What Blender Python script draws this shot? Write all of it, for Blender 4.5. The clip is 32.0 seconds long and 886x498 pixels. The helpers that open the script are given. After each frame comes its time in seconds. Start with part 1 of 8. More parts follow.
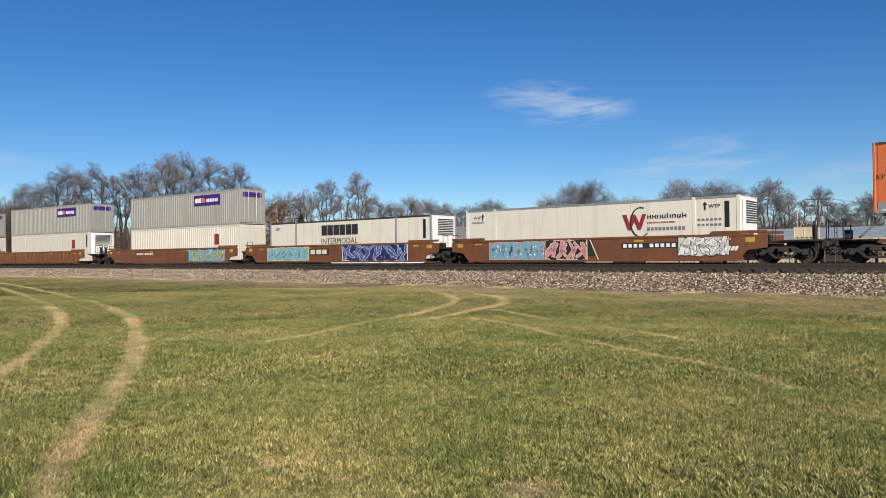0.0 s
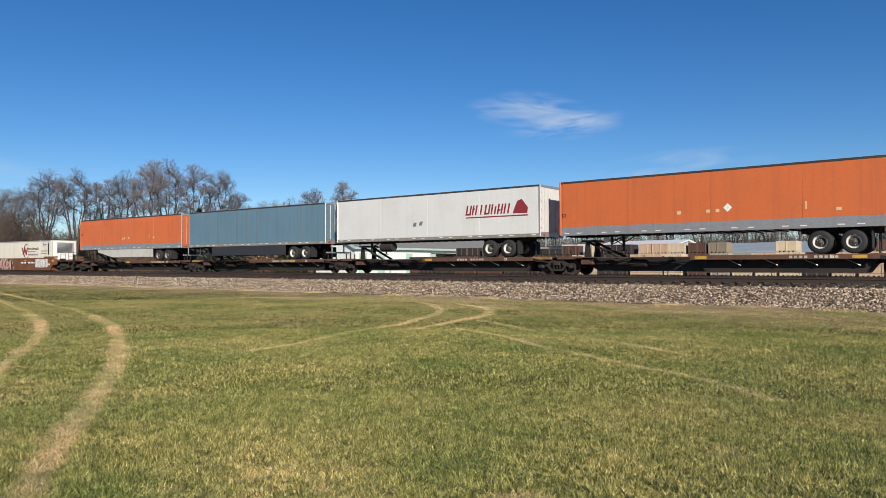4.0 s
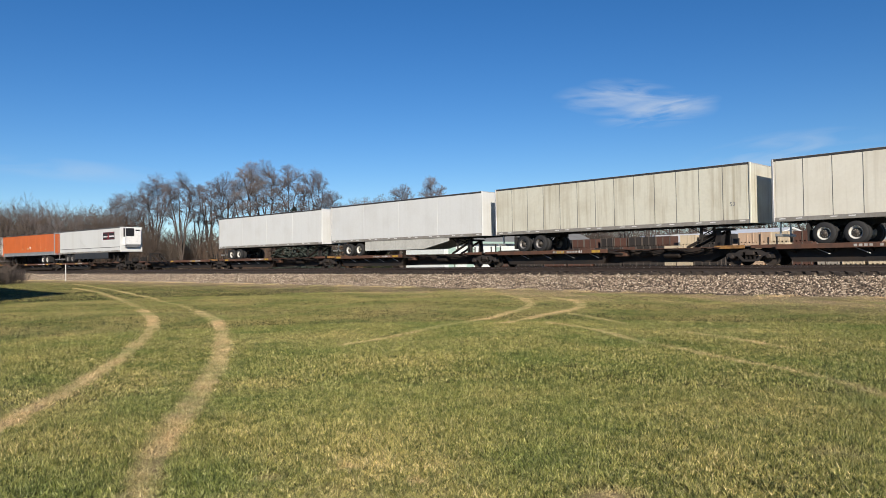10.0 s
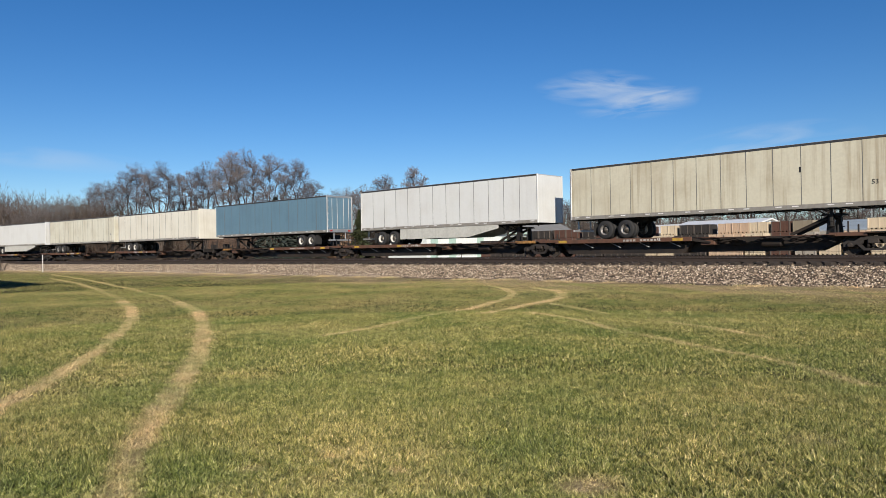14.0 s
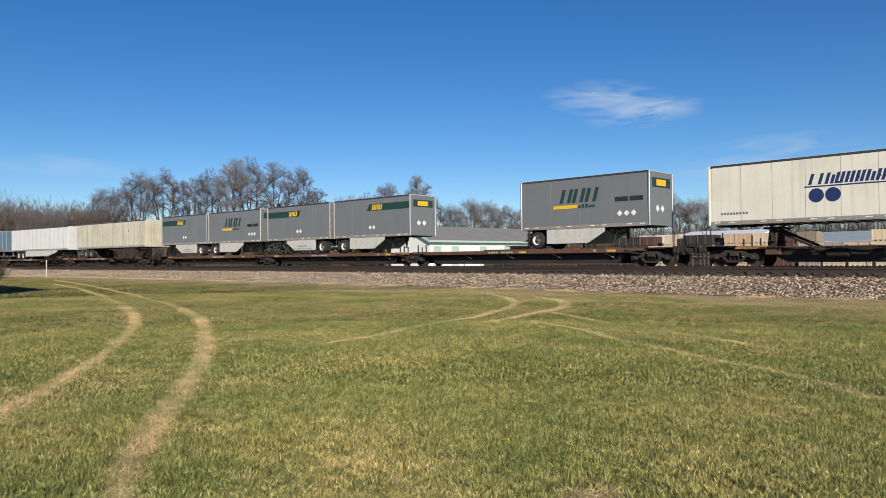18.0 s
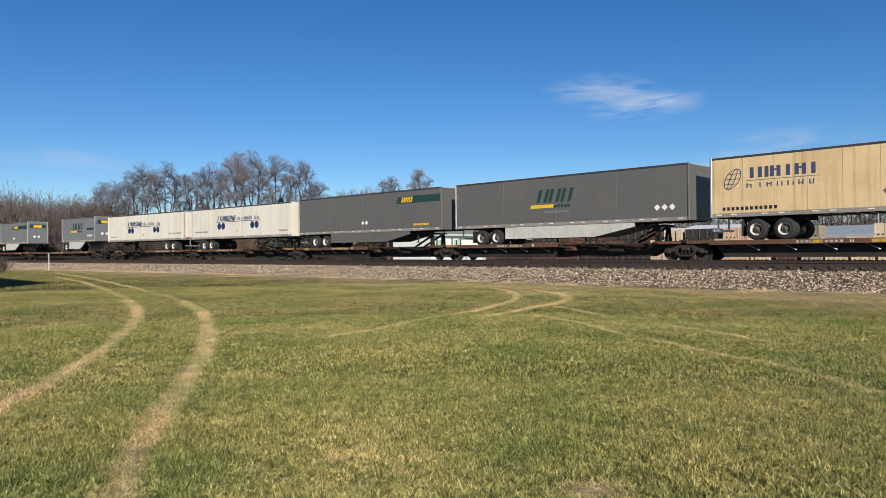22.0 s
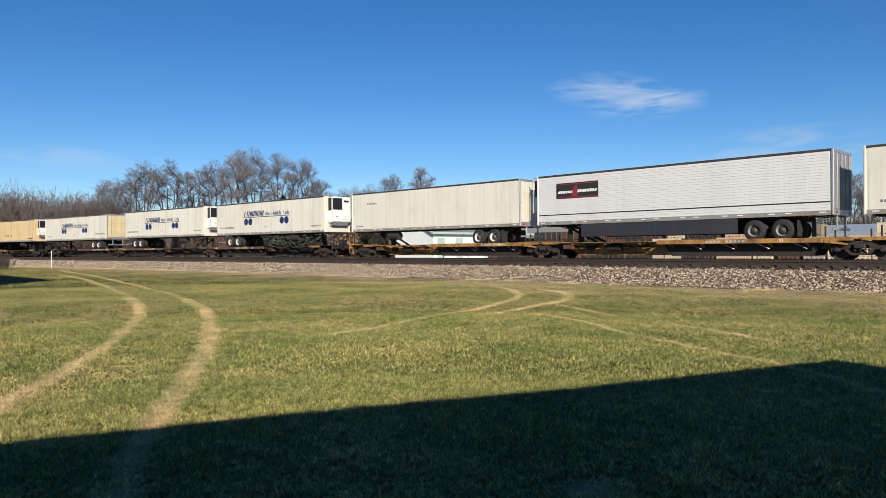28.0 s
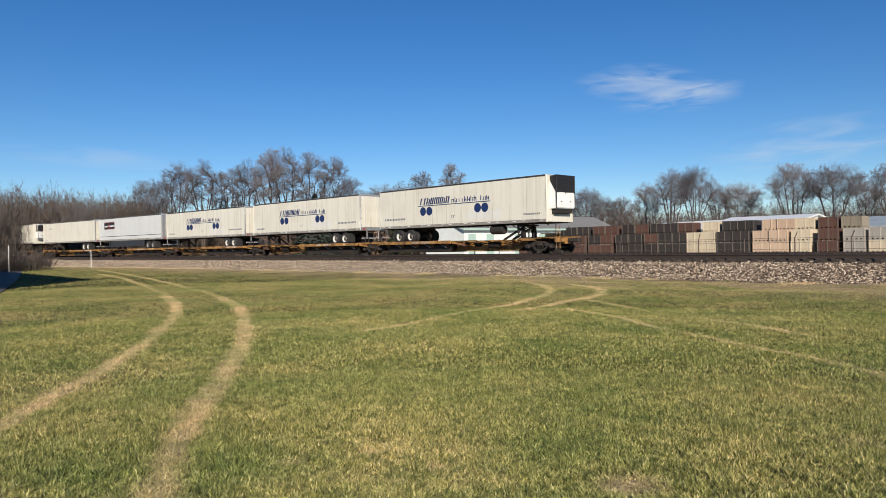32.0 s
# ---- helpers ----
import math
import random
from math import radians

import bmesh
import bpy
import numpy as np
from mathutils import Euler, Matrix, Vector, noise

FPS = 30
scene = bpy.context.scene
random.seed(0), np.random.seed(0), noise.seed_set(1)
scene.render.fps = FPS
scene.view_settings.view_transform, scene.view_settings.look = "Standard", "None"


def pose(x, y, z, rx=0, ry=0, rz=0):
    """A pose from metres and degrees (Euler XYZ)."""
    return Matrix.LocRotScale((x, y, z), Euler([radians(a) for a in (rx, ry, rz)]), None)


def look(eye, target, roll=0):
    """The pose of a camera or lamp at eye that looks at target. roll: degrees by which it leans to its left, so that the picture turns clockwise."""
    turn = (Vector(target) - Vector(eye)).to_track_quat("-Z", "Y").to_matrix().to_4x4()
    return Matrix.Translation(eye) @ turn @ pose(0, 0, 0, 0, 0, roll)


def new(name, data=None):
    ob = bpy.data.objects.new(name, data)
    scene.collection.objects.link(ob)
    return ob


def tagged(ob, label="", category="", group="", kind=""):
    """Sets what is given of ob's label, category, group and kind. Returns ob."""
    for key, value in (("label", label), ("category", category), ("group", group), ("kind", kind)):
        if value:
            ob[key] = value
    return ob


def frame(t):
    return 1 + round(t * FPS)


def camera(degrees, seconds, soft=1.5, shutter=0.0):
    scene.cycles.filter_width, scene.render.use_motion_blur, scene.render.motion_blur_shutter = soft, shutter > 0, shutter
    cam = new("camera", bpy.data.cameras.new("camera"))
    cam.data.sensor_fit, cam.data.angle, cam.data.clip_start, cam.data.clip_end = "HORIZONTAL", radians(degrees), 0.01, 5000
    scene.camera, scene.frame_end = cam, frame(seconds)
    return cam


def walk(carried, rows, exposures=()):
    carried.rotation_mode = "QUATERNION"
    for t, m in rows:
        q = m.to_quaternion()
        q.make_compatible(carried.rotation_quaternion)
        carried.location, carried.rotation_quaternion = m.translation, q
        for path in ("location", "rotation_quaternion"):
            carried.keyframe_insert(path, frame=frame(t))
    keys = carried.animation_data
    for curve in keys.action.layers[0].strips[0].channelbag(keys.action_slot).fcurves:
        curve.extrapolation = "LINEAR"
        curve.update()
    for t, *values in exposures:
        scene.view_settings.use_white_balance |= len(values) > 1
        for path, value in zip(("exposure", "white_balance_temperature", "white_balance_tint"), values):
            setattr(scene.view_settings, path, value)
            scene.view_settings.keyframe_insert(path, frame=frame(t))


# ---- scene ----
cam = camera(64.29, 32.0, soft=0.55)
EYE = 1.55
PATH = [
    (0.0, pose(0, 0, 1.55, 90.47, 0.65, 41.69)),
    (0.5, pose(0, 0, 1.55, 90.67, 0.49, 41.45)),
    (1.0, pose(0, 0, 1.55, 90.91, 0.30, 41.17)),
    (1.5, pose(0, 0, 1.55, 91.08, 0.19, 40.92)),
    (2.0, pose(0, 0, 1.55, 91.19, 0.14, 40.78)),
    (2.5, pose(0, 0, 1.55, 91.22, 0.19, 40.80)),
    (4.5, pose(0, 0, 1.55, 91.36, 0.14, 40.22)),
    (5.0, pose(0, 0, 1.55, 91.39, 0.20, 39.75)),
    (5.5, pose(0, 0, 1.55, 91.37, 0.12, 39.37)),
    (6.0, pose(0, 0, 1.55, 91.25, 0.24, 39.19)),
    (6.5, pose(0, 0, 1.55, 91.00, 0.53, 39.39)),
    (7.0, pose(0, 0, 1.55, 90.84, 0.64, 39.99)),
    (7.5, pose(0, 0, 1.55, 90.66, 0.76, 41.39)),
    (8.0, pose(0, 0, 1.55, 90.50, 0.89, 43.53)),
    (8.5, pose(0, 0, 1.55, 90.41, 1.03, 45.79)),
    (9.0, pose(0, 0, 1.55, 90.45, 1.08, 47.45)),
    (9.5, pose(0, 0, 1.55, 90.63, 1.11, 48.05)),
    (10.0, pose(0, 0, 1.55, 90.87, 1.02, 47.74)),
    (10.5, pose(0, 0, 1.55, 90.99, 1.08, 46.92)),
    (11.0, pose(0, 0, 1.55, 91.00, 1.09, 46.08)),
    (11.5, pose(0, 0, 1.55, 90.91, 1.08, 45.48)),
    (12.0, pose(0, 0, 1.55, 90.73, 0.97, 45.14)),
    (12.5, pose(0, 0, 1.55, 90.52, 1.05, 45.01)),
    (13.0, pose(0, 0, 1.55, 90.37, 0.97, 45.16)),
    (13.5, pose(0, 0, 1.55, 90.20, 1.02, 45.61)),
    (14.0, pose(0, 0, 1.55, 90.06, 1.01, 46.30)),
    (14.5, pose(0, 0, 1.55, 89.97, 1.05, 47.16)),
    (16.5, pose(0, 0, 1.55, 90.85, 1.04, 47.20)),
    (17.0, pose(0, 0, 1.55, 90.98, 0.84, 46.75)),
    (17.5, pose(0, 0, 1.55, 90.94, 0.72, 46.50)),
    (18.0, pose(0, 0, 1.55, 90.75, 0.58, 46.54)),
    (18.5, pose(0, 0, 1.55, 90.65, 0.47, 46.51)),
    (19.0, pose(0, 0, 1.55, 90.61, 0.08, 46.94)),
    (19.5, pose(0, 0, 1.55, 90.65, 0.17, 47.00)),
    (20.0, pose(0, 0, 1.55, 90.72, 0.21, 47.09)),
    (20.5, pose(0, 0, 1.55, 90.75, 0.33, 47.04)),
    (21.0, pose(0, 0, 1.55, 90.64, 0.53, 46.90)),
    (21.5, pose(0, 0, 1.55, 90.45, 0.55, 46.74)),
    (22.0, pose(0, 0, 1.55, 90.23, 0.53, 46.69)),
    (22.5, pose(0, 0, 1.55, 90.04, 0.63, 46.82)),
    (23.0, pose(0, 0, 1.55, 89.91, 0.67, 47.03)),
    (23.5, pose(0, 0, 1.55, 89.89, 0.62, 47.23)),
    (24.0, pose(0, 0, 1.55, 89.95, 0.59, 47.27)),
    (24.5, pose(0, 0, 1.55, 90.15, 0.49, 47.17)),
    (26.5, pose(0, 0, 1.55, 90.37, 0.56, 46.61)),
    (27.0, pose(0, 0, 1.55, 90.16, 0.47, 46.63)),
    (27.5, pose(0, 0, 1.55, 90.04, 0.34, 46.70)),
    (28.0, pose(0, 0, 1.55, 90.09, 0.40, 46.85)),
    (28.5, pose(0, 0, 1.55, 90.29, 0.46, 47.05)),
    (29.0, pose(0, 0, 1.55, 90.49, 0.54, 47.32)),
    (29.5, pose(0, 0, 1.55, 90.59, 0.65, 47.57)),
    (30.0, pose(0, 0, 1.55, 90.54, 0.75, 47.74)),
    (30.5, pose(0, 0, 1.55, 90.36, 0.82, 47.91)),
    (31.0, pose(0, 0, 1.55, 90.15, 0.78, 48.13)),
    (31.5, pose(0, 0, 1.55, 89.98, 0.89, 48.47)),
    (32.0, pose(0, 0, 1.55, 89.82, 0.99, 49.36)),
]
# the picture brightens a little while the shadow lies over the lawn
walk(cam, PATH, ((0.0, 0.30), (26.8, 0.30), (27.5, 0.38), (28.0, 0.40), (28.6, 0.38), (29.4, 0.30), (32.0, 0.30)))

# ---- sun, sky, exposure ----
SUN_AZ, SUN_EL = 54.0, 25.0     # degrees from -Y towards +X, and above the horizon
sun_dir = Vector((math.sin(radians(SUN_AZ)) * math.cos(radians(SUN_EL)), -math.cos(radians(SUN_AZ)) * math.cos(radians(SUN_EL)), math.sin(radians(SUN_EL))))
sun = new("sun", bpy.data.lights.new("sun", "SUN"))
sun.data.energy, sun.data.angle, sun.data.color = 5.0, radians(0.55), (1.0, 0.90, 0.76)
sun.matrix_world = look((0, 0, 60), Vector((0, 0, 60)) - sun_dir)

world = bpy.data.worlds.new("world")
scene.world = world
world.use_nodes = True


def sky_nodes():
    nt = world.node_tree
    N, L = nt.nodes, nt.links
    bg = N["Background"]
    bg.inputs["Strength"].default_value = 0.080
    sky = N.new("ShaderNodeTexSky")
    sky.sky_type, sky.sun_disc = "NISHITA", False
    sky.sun_elevation = radians(SUN_EL)
    sky.sun_rotation = math.atan2(sun_dir.x, sun_dir.y)
    sky.altitude, sky.air_density, sky.dust_density, sky.ozone_density = 1200, 1.0, 0.0, 4.0
    geo = N.new("ShaderNodeTexCoord")
    grade = N.new("ShaderNodeHueSaturation")
    grade.inputs["Saturation"].default_value = 1.25
    grade.inputs["Hue"].default_value = 0.506
    L.new(sky.outputs[0], grade.inputs["Color"])
    last = grade.outputs[0]
    # thin cirrus: yaw, elevation, half width, half height (degrees), tilt, strength
    for yaw, el, wx, wy, tilt, amount, scale in ((34.4, 12.2, 4.4, 1.25, 7, 0.5, 4), (32.4, 12.5, 4.4, 1.3, 10, 0.42, 6), (30.8, 11.0, 4.8, 1.35, -2, 0.55, 4.5), (29.2, 11.4, 3.4, 0.8, -5, 0.42, 7), (22.0, 7.0, 7.4, 2.0, -4, 0.55, 3.5), (10.0, 5.8, 6.5, 1.3, -2, 0.4, 3.5), (76, 6.9, 9, 0.9, 2, 0.3, 3)):
        # turn the view direction so that the cloud's middle lies on +Y
        rot = N.new("ShaderNodeVectorRotate")
        rot.rotation_type = "EULER_XYZ"
        rot.invert = True
        e = (Matrix.Rotation(radians(yaw), 3, "Z") @ Matrix.Rotation(radians(el), 3, "X") @ Matrix.Rotation(radians(tilt), 3, "Y")).to_euler("XYZ")
        rot.inputs["Rotation"].default_value = e
        L.new(geo.outputs["Generated"], rot.inputs["Vector"])
        sep = N.new("ShaderNodeSeparateXYZ")
        L.new(rot.outputs[0], sep.inputs[0])

        def m(op, a, b=None, clamp=False):
            n = N.new("ShaderNodeMath")
            n.operation, n.use_clamp = op, clamp
            for i, v in enumerate((a, b)):
                if v is None:
                    continue
                if isinstance(v, (int, float)):
                    n.inputs[i].default_value = v
                else:
                    L.new(v, n.inputs[i])
            return n.outputs[0]
        noise_a = N.new("ShaderNodeTexNoise")
        mp = N.new("ShaderNodeMapping")
        mp.inputs["Scale"].default_value = (scale, scale, scale * 6.0)
        mp.inputs["Rotation"].default_value = (0, radians(-6), 0)
        L.new(rot.outputs[0], mp.inputs[0])
        L.new(mp.outputs[0], noise_a.inputs["Vector"])
        noise_a.inputs["Scale"].default_value, noise_a.inputs["Detail"].default_value = 2.6, 6
        noise_a.inputs["Distortion"].default_value = 0.9
        nx, nz = m("DIVIDE", sep.outputs[0], math.sin(radians(wx))), m("DIVIDE", sep.outputs[2], math.sin(radians(wy)))
        rr = m("ADD", m("MULTIPLY", nx, nx), m("MULTIPLY", nz, nz))
        fall = m("SUBTRACT", 1.0, rr, True)
        front = m("GREATER_THAN", sep.outputs[1], 0.0)
        mask = m("MULTIPLY", m("MULTIPLY", m("SUBTRACT", m("MULTIPLY", noise_a.outputs[0], 3.0), 1.1, True), front), m("MULTIPLY", m("POWER", fall, 1.2), amount), True)
        mix = N.new("ShaderNodeMixRGB")
        mix.inputs[2].default_value = (5.9, 6.7, 7.8, 1)
        L.new(mask, mix.inputs[0])
        L.new(last, mix.inputs[1])
        last = mix.outputs[0]
    L.new(last, bg.inputs["Color"])


sky_nodes()

# ---- materials ----
MATS = {}


def material(name):
    m = bpy.data.materials.new(name)
    m.use_nodes = True
    return m, m.node_tree.nodes, m.node_tree.links, m.node_tree.nodes["Principled BSDF"]


def ramp(N, stops):
    r = N.new("ShaderNodeValToRGB")
    e = r.color_ramp.elements
    while len(e) < len(stops):
        e.new(0.5)
    for i, (p, c) in enumerate(stops):
        e[i].position, e[i].color = p, (*c, 1)
    return r


def noise_tex(N, L, scale, detail=4.0, coord="Object", stretch=(1, 1, 1), rough=0.55):
    tc, mp, n = N.new("ShaderNodeTexCoord"), N.new("ShaderNodeMapping"), N.new("ShaderNodeTexNoise")
    mp.inputs["Scale"].default_value = stretch
    L.new(tc.outputs[coord], mp.inputs[0])
    L.new(mp.outputs[0], n.inputs["Vector"])
    n.inputs["Scale"].default_value, n.inputs["Detail"].default_value, n.inputs["Roughness"].default_value = scale, detail, rough
    return n.outputs[0]


def mul(c, k):
    return tuple(max(0.0, min(1.0, v * k)) for v in c)


def mixed(N, L, fac, a, b, blend="MIX"):
    mx = N.new("ShaderNodeMixRGB")
    mx.blend_type = blend
    for i, v in ((0, fac), (1, a), (2, b)):
        if isinstance(v, (int, float)):
            mx.inputs[i].default_value = v
        elif isinstance(v, tuple):
            mx.inputs[i].default_value = (*v, 1)
        else:
            L.new(v, mx.inputs[i])
    return mx.outputs[0]


def bumped(N, L, b, height, strength, dist):
    bp = N.new("ShaderNodeBump")
    bp.inputs["Strength"].default_value, bp.inputs["Distance"].default_value = strength, dist
    L.new(height, bp.inputs["Height"])
    L.new(bp.outputs[0], b.inputs["Normal"])


def paint(name, color, rough=0.45, metal=0.0, dirt=0.25, dirt_color=(0.12, 0.09, 0.06), streak=0.25, bump=0.1, fine=9.0, vary=0.0, grain_by=0.12, patch=0.55, cover=0.0):
    """Painted or bare sheet: base colour, large stains, vertical run-off streaks, fine grain."""
    if name in MATS:
        return MATS[name]
    m, N, L, b = material(name)
    big = noise_tex(N, L, patch, 5)
    run = noise_tex(N, L, 1.0, 5, stretch=(5.0, 5.0, 0.22))
    grain = noise_tex(N, L, fine, 6)
    r1 = ramp(N, [(0.46 - cover, (0, 0, 0)), (0.78 - cover * 1.6, (1, 1, 1))])
    L.new(big, r1.inputs[0])
    r2 = ramp(N, [(0.5, (0, 0, 0)), (0.8, (1, 1, 1))])
    L.new(run, r2.inputs[0])
    f1 = mixed(N, L, 1.0, r1.outputs[0], (dirt, dirt, dirt), "MULTIPLY")
    f2 = mixed(N, L, 1.0, r2.outputs[0], (streak, streak, streak), "MULTIPLY")
    rg = ramp(N, [(0.3, mul(color, 1 - grain_by)), (0.7, mul(color, 1 + 0.6 * grain_by))])
    L.new(grain, rg.inputs[0])
    base = rg.outputs[0]
    if vary:
        oi = N.new("ShaderNodeObjectInfo")
        rv = ramp(N, [(0.0, mul(color, 1 - vary)), (1.0, mul(color, 1 + vary))])
        L.new(oi.outputs["Random"], rv.inputs[0])
        base = mixed(N, L, 0.6, base, rv.outputs[0])
    c = mixed(N, L, f1, base, mul(dirt_color, 1.0))
    c = mixed(N, L, f2, c, mul(dirt_color, 0.9))
    L.new(c, b.inputs["Base Color"])
    rr = ramp(N, [(0.3, (rough * 0.8,) * 3), (0.75, (min(1, rough * 1.3),) * 3)])
    L.new(big, rr.inputs[0])
    L.new(rr.outputs[0], b.inputs["Roughness"])
    b.inputs["Metallic"].default_value = metal
    if bump:
        bumped(N, L, b, grain, bump, 0.01)
    MATS[name] = m
    return m


def flat(name, color, rough=0.6, metal=0.0):
    if name in MATS:
        return MATS[name]
    m, N, L, b = material(name)
    g = noise_tex(N, L, 14.0, 4)
    r = ramp(N, [(0.3, mul(color, 0.85)), (0.7, mul(color, 1.1))])
    L.new(g, r.inputs[0])
    L.new(r.outputs[0], b.inputs["Base Color"])
    b.inputs["Roughness"].default_value, b.inputs["Metallic"].default_value = rough, metal
    MATS[name] = m
    return m


def ground_material():
    m, N, L, b = material("lawn_soil")
    at = N.new("ShaderNodeAttribute")
    at.attribute_name = "dry"
    big, mid, fine = noise_tex(N, L, 0.16, 4), noise_tex(N, L, 1.7, 6), noise_tex(N, L, 38, 7)
    g = ramp(N, [(0.30, (0.045, 0.048, 0.016)), (0.50, (0.11, 0.11, 0.034)), (0.68, (0.20, 0.18, 0.065))])
    L.new(fine, g.inputs[0])
    g2 = ramp(N, [(0.35, (0.085, 0.09, 0.026)), (0.6, (0.15, 0.14, 0.048)), (0.75, (0.24, 0.20, 0.085))])
    L.new(mid, g2.inputs[0])
    g3 = ramp(N, [(0.35, (0.10, 0.105, 0.031)), (0.65, (0.15, 0.138, 0.046))])
    L.new(big, g3.inputs[0])
    c = mixed(N, L, 0.4, mixed(N, L, 0.45, g.outputs[0], g2.outputs[0]), g3.outputs[0])
    # green soil cut to a third, so its colour deepens the shade between blades
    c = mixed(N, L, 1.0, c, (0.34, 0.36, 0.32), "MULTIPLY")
    s = ramp(N, [(0.3, (0.20, 0.150, 0.085)), (0.7, (0.47, 0.365, 0.215))])
    L.new(fine, s.inputs[0])
    c = mixed(N, L, at.outputs["Fac"], c, s.outputs[0])
    L.new(c, b.inputs["Base Color"])
    b.inputs["Roughness"].default_value = 0.95
    b.inputs["Specular IOR Level"].default_value = 0.1
    bumped(N, L, b, fine, 0.6, 0.04)
    return m


def blade_material(name="grass_blade", spread=1.0):
    """Blades from dark green to straw; a smaller spread draws all of them towards the middle."""
    m, N, L, b = material(name)
    at = N.new("ShaderNodeAttribute")
    at.attribute_name = "dry"
    geo = N.new("ShaderNodeNewGeometry")
    stops = [(0.0, (0.045, 0.062, 0.013)), (0.30, (0.130, 0.148, 0.030)), (0.62, (0.262, 0.262, 0.070)), (0.90, (0.42, 0.395, 0.140)), (1.0, (0.57, 0.50, 0.25))]
    mean = (0.185, 0.182, 0.048) if spread == 1.0 else (0.232, 0.218, 0.074)
    r = ramp(N, [(p, tuple(k + (v - k) * spread for v, k in zip(c, mean))) for p, c in stops])
    L.new(geo.outputs["Random Per Island"], r.inputs[0])
    r2 = ramp(N, [(0.0, (0.26, 0.19, 0.085)), (1.0, (0.70, 0.55, 0.29))])
    L.new(geo.outputs["Random Per Island"], r2.inputs[0])
    big = noise_tex(N, L, 0.5, 4)
    rb = ramp(N, [(0.35, (0.66, 0.80, 0.66)), (0.65, (1.24, 1.14, 1.20))])
    L.new(big, rb.inputs[0])
    tuft = noise_tex(N, L, 15.0, 4, rough=0.7)
    k = spread ** 0.8
    rt = ramp(N, [(0.33, (1 - 0.70 * k, 1 - 0.64 * k, 1 - 0.70 * k)), (0.52, (1.0, 1.0, 1.0)), (0.68, (1 + 0.62 * k, 1 + 0.52 * k, 1 + 0.70 * k))])
    L.new(tuft, rt.inputs[0])
    c = mixed(N, L, at.outputs["Fac"], mixed(N, L, 1.0, r.outputs[0], rt.outputs[0], "MULTIPLY"), r2.outputs[0])
    c = mixed(N, L, 1.0, c, rb.outputs[0], "MULTIPLY")
    patchy = noise_tex(N, L, 3.2, 7, rough=0.78)
    rp = ramp(N, [(0.34, (0.58, 0.64, 0.58)), (0.5, (1.0, 1.0, 1.0)), (0.66, (1.48, 1.40, 1.50))])
    L.new(patchy, rp.inputs[0])
    c = mixed(N, L, 1.0, c, rp.outputs[0], "MULTIPLY")
    L.new(c, b.inputs["Base Color"])
    b.inputs["Roughness"].default_value = 0.55
    b.inputs["Specular IOR Level"].default_value = 0.35
    b.inputs["Subsurface Weight"].default_value = 0.0
    return m


def ballast_material():
    m, N, L, b = material("ballast_bed")
    tc, v = N.new("ShaderNodeTexCoord"), N.new("ShaderNodeTexVoronoi")
    L.new(tc.outputs["Object"], v.inputs["Vector"])
    v.inputs["Scale"].default_value = 15
    sep = N.new("ShaderNodeSeparateColor")
    L.new(v.outputs["Color"], sep.inputs[0])
    r = ramp(N, [(0.0, (0.036, 0.026, 0.018)), (0.4, (0.095, 0.068, 0.047)), (0.75, (0.23, 0.175, 0.120)), (1.0, (0.46, 0.375, 0.275))])
    L.new(sep.outputs[0], r.inputs[0])
    # darker towards each stone's rim: the shade of the gaps put into the colour
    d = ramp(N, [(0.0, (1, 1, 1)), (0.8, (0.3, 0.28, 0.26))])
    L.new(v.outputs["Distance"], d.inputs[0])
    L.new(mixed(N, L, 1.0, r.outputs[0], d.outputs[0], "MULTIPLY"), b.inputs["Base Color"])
    b.inputs["Roughness"].default_value = 0.9
    inv = N.new("ShaderNodeMath")
    inv.operation = "SUBTRACT"
    inv.inputs[0].default_value = 1.0
    L.new(v.outputs["Distance"], inv.inputs[1])
    bumped(N, L, b, inv.outputs[0], 1.0, 0.06)
    return m


def stone_material():
    m, N, L, b = material("ballast_stone")
    geo = N.new("ShaderNodeNewGeometry")
    r = ramp(N, [(0.0, (0.048, 0.034, 0.024)), (0.28, (0.135, 0.097, 0.068)), (0.62, (0.315, 0.240, 0.170)), (0.87, (0.53, 0.430, 0.322)), (1.0, (0.77, 0.67, 0.54))])
    L.new(geo.outputs["Random Per Island"], r.inputs[0])
    L.new(r.outputs[0], b.inputs["Base Color"])
    b.inputs["Roughness"].default_value = 0.85
    return m


def bark_material(name, a, c2):
    if name in MATS:
        return MATS[name]
    m, N, L, b = material(name)
    g = noise_tex(N, L, 6, 5, stretch=(3, 3, 0.5))
    r = ramp(N, [(0.3, a), (0.7, c2)])
    L.new(g, r.inputs[0])
    oi = N.new("ShaderNodeObjectInfo")
    rv = ramp(N, [(0.0, (0.8, 0.8, 0.82)), (1.0, (1.15, 1.1, 1.05))])
    L.new(oi.outputs["Random"], rv.inputs[0])
    L.new(mixed(N, L, 1.0, r.outputs[0], rv.outputs[0], "MULTIPLY"), b.inputs["Base Color"])
    b.inputs["Roughness"].default_value = 0.95
    b.inputs["Specular IOR Level"].default_value = 0.1
    MATS[name] = m
    return m


